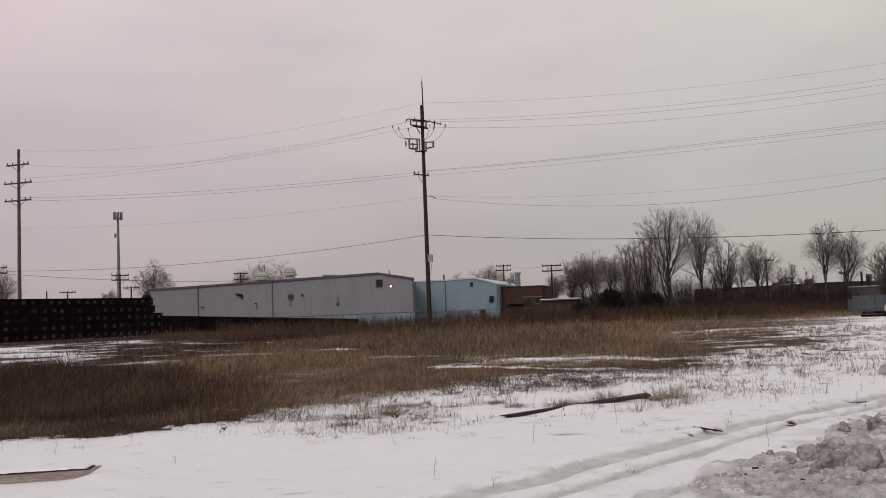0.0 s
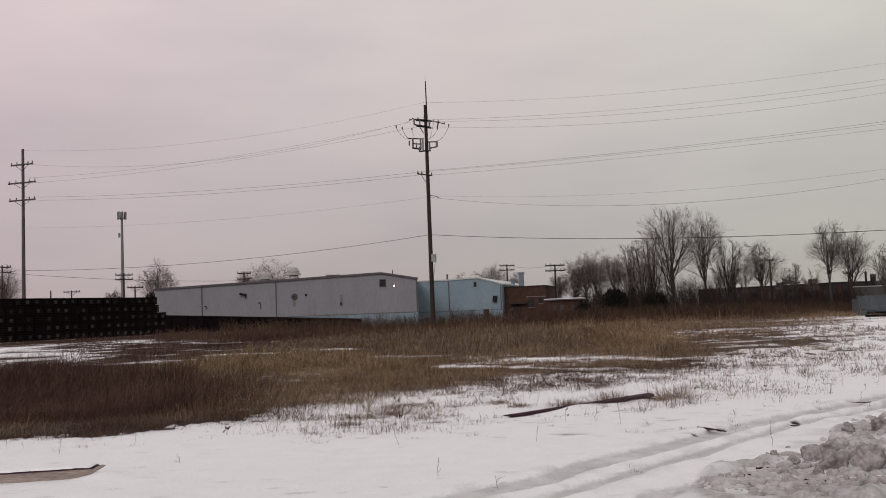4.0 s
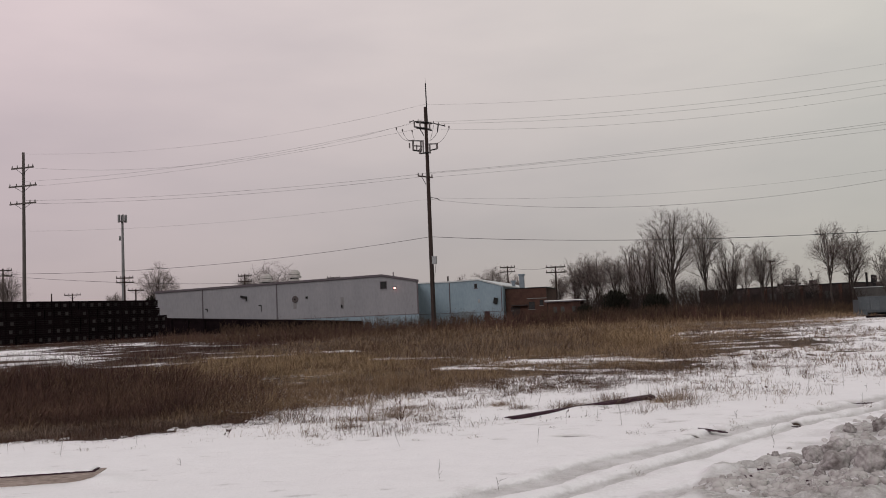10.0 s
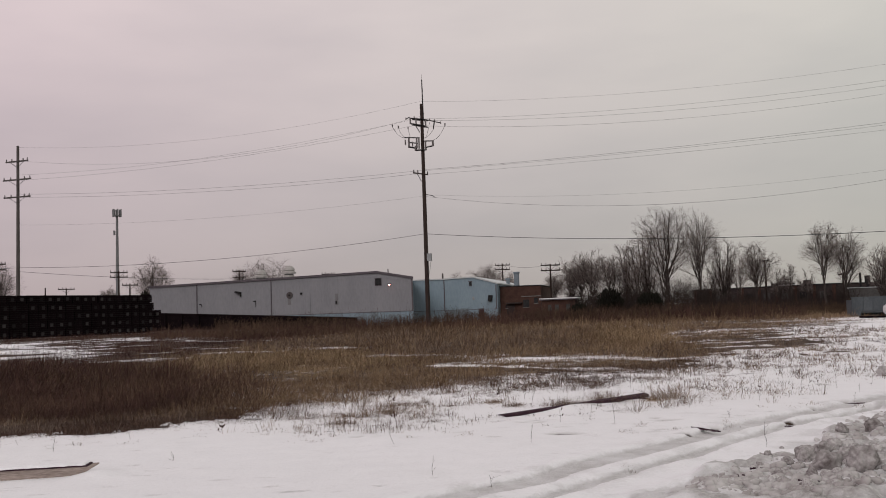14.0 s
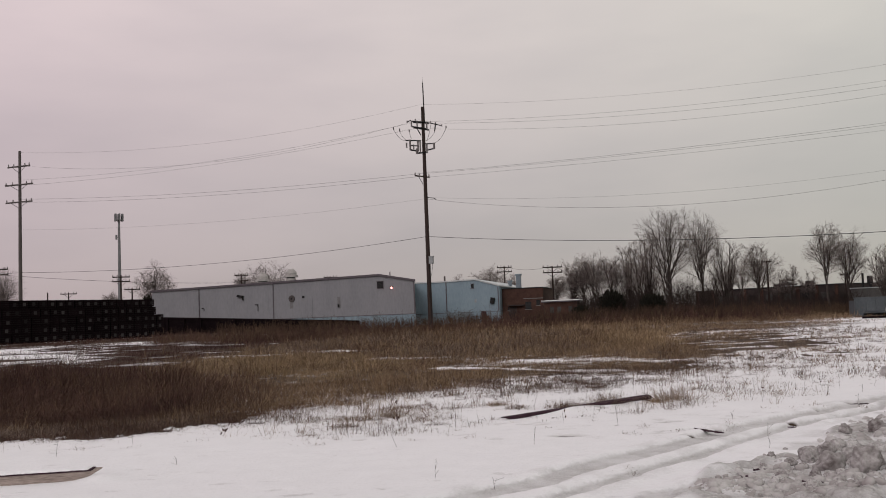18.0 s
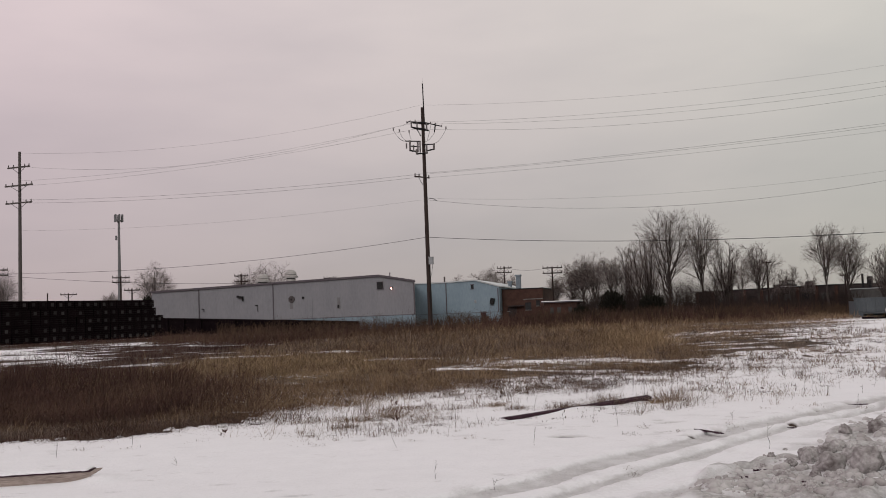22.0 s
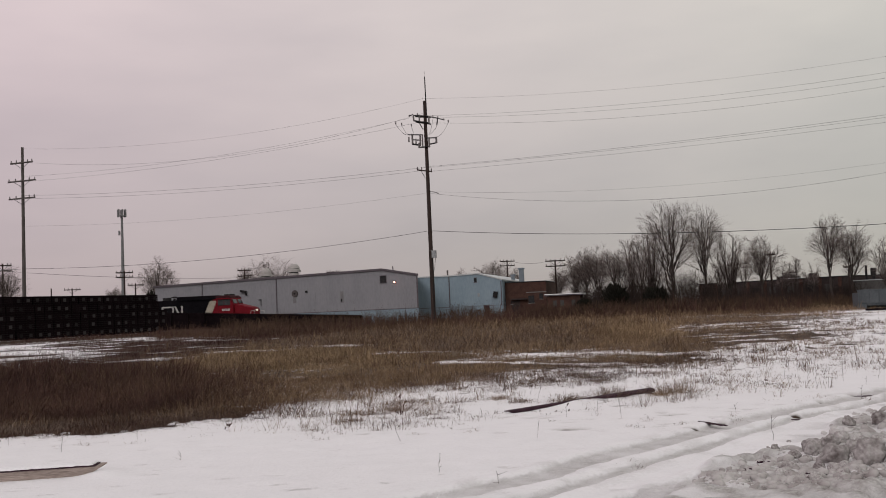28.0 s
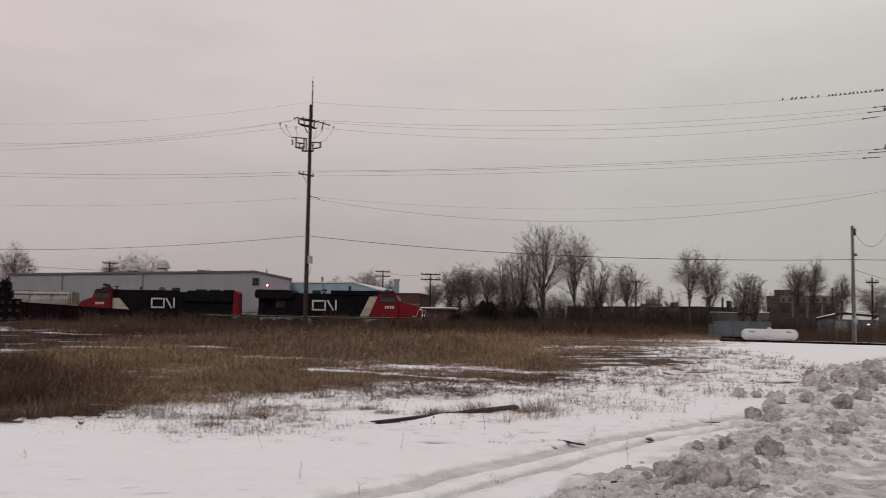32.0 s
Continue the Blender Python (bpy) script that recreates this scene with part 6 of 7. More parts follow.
brush("thicket", "dense dark leafless thicket under the poplars", 12.0, 16.6, 116, 134, 1150, 6.2, 31, BRUSH, 0.013)
brush("thicket", "dense dark leafless thicket beside the hut", 8.0, 12.6, 120, 140, 1600, 5.4, 32, BRUSH, 0.013)
brush("thicket", "thin leafless scrub before the brick works", 16.0, 24.6, 118, 140, 1100, 3.6, 33, BRUSH, 0.02)
brush("thicket", "thin leafless scrub behind the propane tank", 24.0, 36.0, 100, 130, 900, 2.6, 34, BRUSH, 0.02)
brush("thicket", "thin leafless scrub beside the timber stack", -18.6, -16.2, 150, 158, 220, 4.5, 35, BRUSH, 0.02)
brush("thicket", "russet scrub along the far side of the lot", 10.0, 25.0, 92, 108, 1900, 1.9, 36, RUSSET, 0.014)
brush("thicket", "russet scrub behind the propane tank", 27.6, 34.0, 83, 92, 900, 1.9, 38, RUSSET, 0.012)
brush("thicket", "russet scrub along the railway", -14.0, 11.0, 95, 106, 2600, 2.1, 37, RUSSET, 0.014)


def cedar(az, d, h, w, seed):
    p = bear(az, d)
    t = tagged(new("evergreen_bush"), "dark rounded evergreen bush at the edge of the thicket", "bush", "evergreen bushes")
    t.matrix_world = pose(p.x, p.y, 0)
    g = np.random.default_rng(seed)
    n = 2600
    u = g.normal(0, 1, (n, 3))
    u /= np.linalg.norm(u, axis=1, keepdims=True)
    rad = g.uniform(0.55, 1.0, n)[:, None] * (0.8 + 0.35 * g.random(n)[:, None])
    c = u * rad * np.array([w, w, h * 0.5]) + np.array([0, 0, h * 0.5])
    c[:, 2] = np.maximum(c[:, 2], 0.05)
    tip = c + (u * 0.6 + np.array([0, 0, 0.5]) + g.normal(0, 0.3, (n, 3))) * 0.4
    part("crown", prisms("crown", c, tip, np.full(n, 0.10), np.full(n, 0.02), CEDAR, 3), None, t)
    part("trunk", rods(((0, 0, -0.1), (0, 0, h * 0.7), 0.14, 0.05, 8)), BARK, t)


cedar(10.5, 118, 3.5, 1.5, 1)
cedar(12.9, 116, 2.8, 1.5, 2)
cedar(8.6, 112, 1.6, 0.9, 4)
cedar(-17.95, 150, 6.0, 1.7, 5)

# ---- grass and weeds ----
def grass_mat(name, dark, mid, light):
    """Dry stems: each clump has its tone, each blade strays from it."""
    m = mat(name, dark, light, 0.5, 0.92, spec=0.08)
    n, l = m.node_tree.nodes, m.node_tree.links
    a, g = n.new("ShaderNodeAttribute"), n.new("ShaderNodeNewGeometry")
    a.attribute_name = "tone"
    k, ramp = n.new("ShaderNodeMix"), n.new("ShaderNodeValToRGB")
    k.inputs["Factor"].default_value = 0.5
    l.new(a.outputs["Fac"], k.inputs["A"])
    l.new(g.outputs["Random Per Island"], k.inputs["B"])
    l.new(k.outputs["Result"], ramp.inputs["Fac"])
    e = ramp.color_ramp.elements
    e[0].position, e[0].color, e[1].position, e[1].color = 0.12, (*dark, 1), 0.9, (*light, 1)
    e.new(0.5).color = (*mid, 1)
    l.new(ramp.outputs["Color"], n["Principled BSDF"].inputs["Base Color"])
    return m


GRASS_TAN = grass_mat("dry_tan_grass", (0.116, 0.075, 0.047), (0.230, 0.155, 0.095), (0.39, 0.282, 0.178))
GRASS_BROWN = grass_mat("dead_brown_weeds", (0.034, 0.0185, 0.017), (0.070, 0.038, 0.033), (0.135, 0.079, 0.062))
GRASS_RED = grass_mat("russet_far_weeds", (0.046, 0.027, 0.020), (0.094, 0.058, 0.041), (0.175, 0.118, 0.079))
MAT_BROWN = grass_mat("matted_brown_stems", (0.045, 0.030, 0.026), (0.12, 0.083, 0.068), (0.30, 0.225, 0.18))
GRASS_GOLD = grass_mat("golden_dry_grass", (0.130, 0.088, 0.055), (0.262, 0.182, 0.108), (0.43, 0.318, 0.20))
STRAW = grass_mat("pale_straw", (0.075, 0.053, 0.043), (0.165, 0.120, 0.094), (0.33, 0.255, 0.195))


def blades(name, label, x, y, h, width, lean, material, seed, wind=0.12, out=None, category="grass", tone=None, broken=0.34):
    """Bent blades, some broken over; out gives each its own lean."""
    g = np.random.default_rng(seed)
    n = len(x)
    z = land(x, y) - 0.02
    a = g.uniform(0, 2 * np.pi, n)
    face = np.stack([np.cos(a), np.sin(a), np.zeros(n)], 1)
    bend = np.stack([g.normal(wind, lean, n), g.normal(0, lean, n), np.zeros(n)], 1)
    if out is not None:
        bend[:, :2] += out
    base = np.stack([x, y, z], 1)
    hh, ww = h[:, None], width[:, None]
    flat = np.clip(1 - 0.35 * np.linalg.norm(bend, axis=1)[:, None], 0.12, 1)
    mid = base + (bend * 0.35 + np.array([0, 0, 0.58]) * flat) * hh
    tip = base + (bend * 1.25 + np.array([0, 0, 0.96]) * flat * flat) * hh
    fold, turn = (g.random(n) < broken)[:, None], g.uniform(0, 2 * np.pi, n)
    over = np.stack([np.cos(turn), np.sin(turn), g.uniform(-0.5, 0.35, n)], 1) * g.uniform(0.25, 0.6, n)[:, None]
    tip = np.where(fold, mid + over * hh, tip)
    tip[:, 2] = np.maximum(tip[:, 2], z + 0.015)
    v = np.stack([base - face * ww, base + face * ww, mid + face * ww * 0.75, mid - face * ww * 0.75, tip], 1).reshape(-1, 3)
    k = (np.arange(n) * 5)[:, None]
    f = np.concatenate([k + np.array([[0, 1, 2]]), k + np.array([[0, 2, 3]]), k + np.array([[3, 2, 4]])], 1).reshape(-1, 3)
    me = soup(name, v, f, material)
    me.attributes.new("tone", "FLOAT", "POINT").data.foreach_set("value", np.repeat(g.random(n) if tone is None else tone, 5).astype(np.float32))
    return tagged(new(name, me), label, category, kind="stuff")


def scatter(n, r0, r1, a0, a1, seed, power=0.5):
    """Places over a fan of the lot, thinning out with distance."""
    g = np.random.default_rng(seed)
    r = (r0 ** power + g.random(n) * (r1 ** power - r0 ** power)) ** (1 / power)
    a = np.radians(g.uniform(a0, a1, n))
    return r * np.sin(a), r * np.cos(a), r, g


def feather(x, y, a, g, far=1.0):
    """Outline bends plus a scatter of single tufts across the edge."""
    wx, wy = wobble(x, y, a)
    e = 0.35 + np.hypot(x, y) / 40
    return wx + g.normal(0, 0.35, len(x)), wy + g.normal(0, 0.55, len(x)) * e * far


def before_snow(x, y):
    """Grass stays low on the near side of the open strips."""
    low = np.zeros(len(x))
    for k in (1.03, 1.07, 1.12):
        low = np.maximum(low, strips(x * k, y * k))
    return 1 - 0.45 * low


def clump(x, y, s, seed):
    return vnoise(x, y, s, seed) * 0.6 + vnoise(x, y, s * 0.35, seed + 1) * 0.4


def tufts(name, label, cx, cy, size, per, h, lean, material, seed, thick=1.0, wind=0.12, spray=0.5):
    """Clumps of blades that fan out from their roots."""
    g = np.random.default_rng(seed)
    n = len(cx)
    idx = np.repeat(np.arange(n), per)
    o = g.normal(0, 1, (len(idx), 2)) * size[idx][:, None]
    x, y = cx[idx] + o[:, 0], cy[idx] + o[:, 1]
    r = np.hypot(x, y)
    h = h * np.clip(g.lognormal(0, 0.32, n), 0.4, 2.0)
    hh = h[idx] * g.uniform(0.3, 1.15, len(idx))
    sway = g.normal(0, 0.38, (n, 2))[idx]
    tone = np.clip(0.5 + 0.7 * (g.random(n) - 0.5) + 0.9 * (vnoise(cx, cy, 0.9, seed) - 0.5) + 0.7 * (vnoise(cx, cy, 3.1, seed + 2) - 0.5), 0, 1)
    return blades(name, label, x, y, hh, 0.0036 * thick * np.maximum(1, r / 14), lean, material, seed + 1, wind, out=o / np.maximum(size[idx][:, None], 1e-3) * spray * 0.5 + sway, tone=tone[idx])


# dark weeds on the west side, with tan tufts among them
x, y, r, g = scatter(12000, 13, 27, -40, -4, 51, 0.7)
wx, wy = wobble(x, y, 0.55, 1.3)
k = inside(WEEDS, wx + g.normal(0, 0.6, len(x)) * sstep(-8, -5, x), wy + g.normal(0, 0.12, len(x))) & (g.random(len(x)) < 0.35 + 0.9 * clump(x, y, 1.3, 61))
x, y, r = x[k], y[k], r[k]
deep = sstep(14.2, 17.5, y)
hh = (0.12 + 0.46 * deep + 0.40 * sstep(18, 23, y)) * (0.35 + 1.2 * clump(x, y, 0.9, 63)) * g.uniform(0.6, 1.25, len(x))
kind = 0.55 * vnoise(x, y, 1.5, 60) + 0.45 * g.random(len(x)) + 0.55 * (1 - deep) * vnoise(x, y, 0.9, 59) + 0.14 * sstep(-7.5, -4.5, x)
for lo, hi, m_, nm, h_, l_, sd in ((-1, 0.55, GRASS_BROWN, "tall dark brown dead weeds standing in the lot", 1.0, 0.42, 71), (0.55, 0.72, GRASS_RED, "russet dead weeds among the dark ones", 0.85, 0.5, 271), (0.72, 3, GRASS_TAN, "flattened tan straw among the weeds", 0.55, 0.85, 171)):
    q = (kind >= lo) & (kind < hi)
    tufts("tall_weeds", nm, x[q], y[q], 0.12 + 0.12 * deep[q], 22, hh[q] * h_, l_, m_, sd, 0.62, 0.40, 0.9)
# the weeds go on to the yard
x, y, r, g = scatter(5200, 24, 50, -42, -12, 153, 0.7)
wx, wy = feather(x, y, 0.8, g, 0.5)
k = inside(WEEDS, wx, wy) & (y > 23) & (g.random(len(x)) < 0.3 + 0.9 * clump(x, y, 2.2, 161))
x, y, r = x[k], y[k], r[k]
mix = g.random(len(x)) < 0.72
for q, m_, sd in ((mix, GRASS_BROWN, 471), (~mix, GRASS_RED, 472)):
    tufts("tall_weeds", "tall dark brown dead weeds standing in the lot", x[q], y[q], np.full(q.sum(), 0.26), 18, g.uniform(0.35, 0.95, q.sum()) * (0.4 + 1.1 * clump(x[q], y[q], 1.6, 163)), 0.5, m_, sd, 0.7, 0.25, 0.7)
# tan grass at the near end of the middle
x, y, r, g = scatter(5200, 14, 23, -18, 3, 152, 0.7)
wx, wy = feather(x, y, 0.5, g, 0.6)
k = inside(TAN, wx, wy) & (g.random(len(x)) < 0.25 + 0.9 * clump(x, y, 0.8, 165))
x, y, r = x[k], y[k], r[k]
kind = g.random(len(x))
for q, m_, sd in ((kind < 0.6, GRASS_TAN, 373), ((kind >= 0.6) & (kind < 0.85), GRASS_RED, 374), (kind >= 0.85, STRAW, 375)):
    tufts("dry_grass", "tan dry grass bent over in tufts", x[q], y[q], g.uniform(0.08, 0.2, q.sum()), 20, g.uniform(0.12, 0.42, q.sum()), 0.6, m_, sd, 0.75, 0.05, 1.1)
# a thick fringe of fallen stems along the snow's lip
x, y, r, g = scatter(7000, 12.6, 16.4, -36, -8, 151, 0.7)
q = weed_floor(x, y) > 0.5
x, y, r = x[q], y[q], r[q]
mix = vnoise(x, y, 0.8, 152) + g.normal(0, 0.15, len(x))
for q, m_, sd in ((mix < 0.30, GRASS_BROWN, 153), ((mix >= 0.30) & (mix < 0.46), GRASS_RED, 154), (mix >= 0.46, MAT_BROWN, 155)):
    tufts("straw", "fallen brown stems lying matted at the edge of the snow", x[q], y[q], g.uniform(0.06, 0.2, q.sum()), 20, g.uniform(0.10, 0.26, q.sum()), 0.9, m_, sd, 0.85, 0.1, 1.5)
# low matted straw at the edge
x, y, r, g = scatter(2600, 12.8, 21, -42, 3, 52, 0.7)
wx, wy = feather(x, y, 0.7, g)
k = (inside(WEEDS, wx, wy) | inside(TAN, wx, wy)) & (g.random(len(x)) < sstep(20, 15, y) * (0.2 + clump(x, y, 0.9, 62)))
x, y = x[k], y[k]
tufts("straw", "matted tan and brown straw lying on the snow", x, y, g.uniform(0.08, 0.2, len(x)), 26, g.uniform(0.08, 0.20, len(x)), 0.9, STRAW, 72, 0.7, 0.0, 1.5)
# tan grass in the middle of the lot
x, y, r, g = scatter(23000, 14.2, 74, -21, 20, 53, 0.55)
wx, wy = feather(x, y, 0.9, g)
k = inside(TAN, wx, wy) & (g.random(len(x)) < np.clip(1.7 * clump(x, y, 1.6, 65) * sstep(0.26, 0.42, tan_band(x, y)), 0.015, 1) * (1 - 0.95 * strips(x, y)))
x, y, r = x[k], y[k], r[k]
hh = (0.20 + 0.34 * sstep(20, 34, r)) * g.uniform(0.6, 1.25, len(x)) * (0.45 + 1.0 * clump(x, y, 2.0, 66)) * before_snow(x, y)
kind = g.random(len(x)) + 0.5 * (vnoise(x, y, 5, 67) - 0.5) + 0.32 * sstep(26, 40, r) * sstep(0.19, 0.14, x / y) - 0.35 * sstep(-1.5, -4, x) * sstep(46, 30, y)
gold = (g.random(len(x)) < 0.8 * sstep(-0.5, -2.0, x) * sstep(-12, -9, x) * sstep(46, 32, y) * sstep(15, 18, y) + 0.75 * sstep(0.15, 0.20, x / y) * sstep(30, 40, y))
kind = np.where(gold, -5, kind)
for lo, hi, m_, nm, sd in ((-9, -2, GRASS_GOLD, "golden dry grass in the middle of the lot", 473), (-2, 0.68, GRASS_TAN, "tan dry grass in tufts through the snow", 73), (0.68, 0.97, GRASS_RED, "russet dry weeds among the tan grass", 173), (0.97, 2, STRAW, "pale straw tufts among the tan grass", 273)):
    q = (kind >= lo) & (kind < hi)
    tufts("dry_grass", nm, x[q], y[q], 0.08 + 0.006 * r[q], 19, hh[q], 0.6, m_, sd, 0.65, 0.12, 1.1)
# low mats before the tan grass
x, y, r, g = scatter(6500, 15, 32, -10, 22, 59, 0.6)
wx, wy = feather(x, y, 1.0, g)
k = inside(MATS, wx, wy) & (g.random(len(x)) < sstep(0.38, 0.54, streaks(x, y, 3.0, 1.1, 91)) * (1 - 0.9 * strips(x, y)))
x, y, r = x[k], y[k], r[k]
mix = g.random(len(x)) < 0.5
for q, m_, sd in ((mix, MAT_BROWN, 91), (~mix, GRASS_RED, 191)):
    tufts("straw", "low matted dry grass in patches on the snow", x[q], y[q], g.uniform(0.06, 0.16, q.sum()), 22, g.uniform(0.08, 0.24, q.sum()), 0.5, m_, sd, 0.8, 0.05, 1.0)
# far russet weeds before the track and round the pole
x, y, r, g = scatter(9500, 54, 108, -23, 27, 54, 0.7)
wx, wy = feather(x, y, 1.6, g)
k = (inside(FAR_WEEDS, wx, wy) | (inside(TAN, wx, wy) & (y > 56))) & (g.random(len(x)) < 0.3 + 0.9 * clump(x, y, 4.5, 68))
x, y, r = x[k], y[k], r[k]
q = (g.random(len(x)) < 1 - 0.65 * sstep(12, 28, x) * sstep(76, 66, r)) & (strips(x, y) < 0.5)
x, y, r = x[q], y[q], r[q]
hh = (0.42 + 0.75 * clump(x, y, 5, 69) + 0.45 * sstep(84, 96, y)) * g.uniform(0.6, 1.2, len(x)) * (1 - 0.5 * sstep(8, 20, x) * sstep(80, 68, r))
mix = g.random(len(x)) + 0.5 * (vnoise(x, y, 6, 70) - 0.5) - 0.5 * sstep(4, -4, x) + 0.35 * sstep(4, 9, x) * sstep(86, 72, y)
for q, m_, sd, lab in ((mix < 0.62, GRASS_RED, 75, "tall russet dead weeds before the railway"), (mix >= 0.62, GRASS_TAN, 575, "tan dry grass at the far side of the lot")):
    tufts("tall_weeds", lab, x[q], y[q], np.full(q.sum(), 0.6), 11, hh[q], 0.5, m_, sd, 0.7, 0.2, 0.7)
# tallest stalks round the pole and along the track
x, y, r, g = scatter(900, 78, 102, -7, 22, 58, 0.7)
k = g.random(len(x)) < sstep(0.42, 0.75, clump(x, y, 6, 168))
x, y, r = x[k], y[k], r[k]
tufts("tall_weeds", "tall dark feathery weeds leaning beside the pole", x, y, np.full(len(x), 0.5), 18, g.uniform(1.2, 2.3, len(x)), 0.12, GRASS_BROWN, 175, 0.55, 0.28, 0.3)
# brown weeds in strips across the snowy yard
x, y, r, g = scatter(9000, 26, 104, -34, -1, 55, 0.7)
yx, yy = wobble(x, y, 1.6, 3.0)
k = g.random(len(x)) < (0.10 + sstep(0.49, 0.57, streaks(x, y, 6, 3.4, 15) + yard_weeds(x, y) + 0.25 * sstep(76, 86, np.hypot(x, y)))) * np.where(inside(YARD, yx, yy), 0.04 + yard_cover(x, y), 1.0) * (1 - 0.9 * strips(x, y))
x, y, r = x[k], y[k], r[k]
tufts("tall_weeds", "low brown weeds across the snowy yard", x, y, np.full(len(x), 0.3) * r / 40, 14, g.uniform(0.12, 0.5, len(x)), 0.5, GRASS_BROWN, 76, 0.6, 0.3, 0.8)
# taller weeds hide the foot of the low timber wall
x, y, r, g = scatter(1500, 72, 92, -17.5, -7, 255, 0.7)
k = g.random(len(x)) < 0.2 + sstep(0.35, 0.7, clump(x, y, 4, 256))
x, y, r = x[k], y[k], r[k]
mix = g.random(len(x)) < 0.5
for q, m_, sd in ((mix, GRASS_RED, 276), (~mix, GRASS_BROWN, 277)):
    tufts("tall_weeds", "brown feathery weeds before the low timber wall", x[q], y[q], np.full(q.sum(), 0.5), 14, g.uniform(0.6, 1.35, q.sum()), 0.4, m_, sd, 0.55, 0.25, 0.6)
# stubble through the snow
x, y, r, g = scatter(14000, 12.4, 66, -20, 34, 56, 0.6)
wx, wy = feather(x, y, 1.3, g)
k = inside(STUBBLE, wx, wy) & (g.random(len(x)) < 0.07 + 0.9 * (1 + 0.4 * sstep(5, 9, x)) * sstep(0.40, 0.68, clump(x, y, 1.2, 77) + 0.10 * sstep(5, 9, x)))
x, y, r = x[k], y[k], r[k]
tufts("stubble", "sparse tan stubble poking through the snow", x, y, g.uniform(0.03, 0.13, len(x)), 11, g.uniform(0.08, 0.30, len(x)), 0.30, STRAW, 78, 0.72, 0.05, 0.6)
x, y, r, g = scatter(9000, 12.4, 46, -20, 34, 156, 0.6)
k = inside(STUBBLE, x, y) & (g.random(len(x)) < 0.15 + 0.25 * sstep(5, 9, x) + 0.6 * sstep(0.45, 0.7, clump(x, y, 1.2, 77)))
x, y, r = x[k], y[k], r[k]
tufts("straw", "small brown matted tufts on the snow", x, y, g.uniform(0.04, 0.16, len(x)), 26, g.uniform(0.03, 0.11, len(x)), 0.8, MAT_BROWN, 178, 0.8, 0.0, 1.4)
x, y, r, g = scatter(3600, 20, 54, 7, 27, 57, 0.6)
wx, wy = feather(x, y, 1.0, g)
k = inside(PATCH, wx, wy) & (g.random(len(x)) < sstep(0.50, 0.60, streaks(x, y, 5.0, 1.6, 179) + 0.12 * sstep(32, 27, y)))
x, y, r = x[k], y[k], r[k]
tufts("straw", "tan and brown matted weeds round a wet bare patch", x, y, g.uniform(0.1, 0.3, len(x)), 20, g.uniform(0.05, 0.17, len(x)), 0.5, GRASS_TAN, 80, 0.7, 0.0, 0.8)
# low dry grass thinning out over the far snow
x, y, r, g = scatter(5200, 40, 76, 14, 30, 356, 0.6)
k = (g.random(len(x)) < sstep(0.40, 0.60, streaks(x, y, 6, 3.0, 357)) * sstep(0.45, 0.30, x / y - 0.1 * sstep(50, 70, y)))
x, y, r = x[k], y[k], r[k]
mix = g.random(len(x)) < 0.5
for q, m_, sd in ((mix, GRASS_TAN, 358), (~mix, MAT_BROWN, 359)):
    tufts("stubble", "low dry grass thinning out over the far snow", x[q], y[q], g.uniform(0.15, 0.5, q.sum()), 14, g.uniform(0.10, 0.34, q.sum()), 0.5, m_, sd, 0.6, 0.1, 0.8)
# single small tufts strewn before the beam and along the weeds
FRONT = [(-6.5, 12.2), (-1.5, 11.6), (3.0, 11.2), (6.5, 13.8), (4.2, 14.8), (0.9, 13.9), (-0.7, 13.0), (-4.5, 13.9), (-6.5, 13.2)]
x, y, r, g = scatter(1700, 11, 16.5, -30, 28, 256, 0.6)
k = inside(FRONT, x, y) & (g.random(len(x)) < 0.05 + 0.5 * sstep(0.45, 0.75, clump(x, y, 0.9, 257)))
x, y, r = x[k], y[k], r[k]
tufts("straw", "small single dry tufts strewn over the snow", x, y, g.uniform(0.02, 0.09, len(x)), 26, g.uniform(0.03, 0.12, len(x)), 0.7, MAT_BROWN, 258, 0.75, 0.0, 1.2)
# the large tufts by the beam and in front
for i, (tx, ty, hgt, sz, mt) in enumerate(((3.81, 15.55, 0.36, 0.2, STRAW), (3.5, 15.3, 0.14, 0.12, GRASS_TAN), (-1.5, 14.45, 0.30, 0.22, GRASS_TAN), (-0.96, 14.8, 0.28, 0.18, STRAW), (-2.17, 14.5, 0.16, 0.22, STRAW), (-2.5, 14.7, 0.16, 0.3, GRASS_RED), (-3.07, 14.0, 0.12, 0.30, GRASS_RED), (-1.53, 13.55, 0.09, 0.13, STRAW),
                                           (-1.91, 12.75, 0.08, 0.10, STRAW), (-0.45, 14.0, 0.12, 0.18, STRAW), (-0.22, 13.45, 0.10, 0.14, STRAW), (-0.75, 16.0, 0.2, 0.2, GRASS_RED), (0.84, 16.0, 0.18, 0.1, STRAW), (1.17, 15.3, 0.2, 0.12, STRAW), (1.9, 14.95, 0.26, 0.13, STRAW), (2.7, 15.5, 0.3, 0.13, STRAW))):
    tufts("grass_tuft", "single dry grass tuft standing in the snow", np.array([tx]), np.array([ty]), np.array([sz]), 420, np.array([hgt]), 0.75, mt, 300 + i, 0.75, 0.05, 1.1)


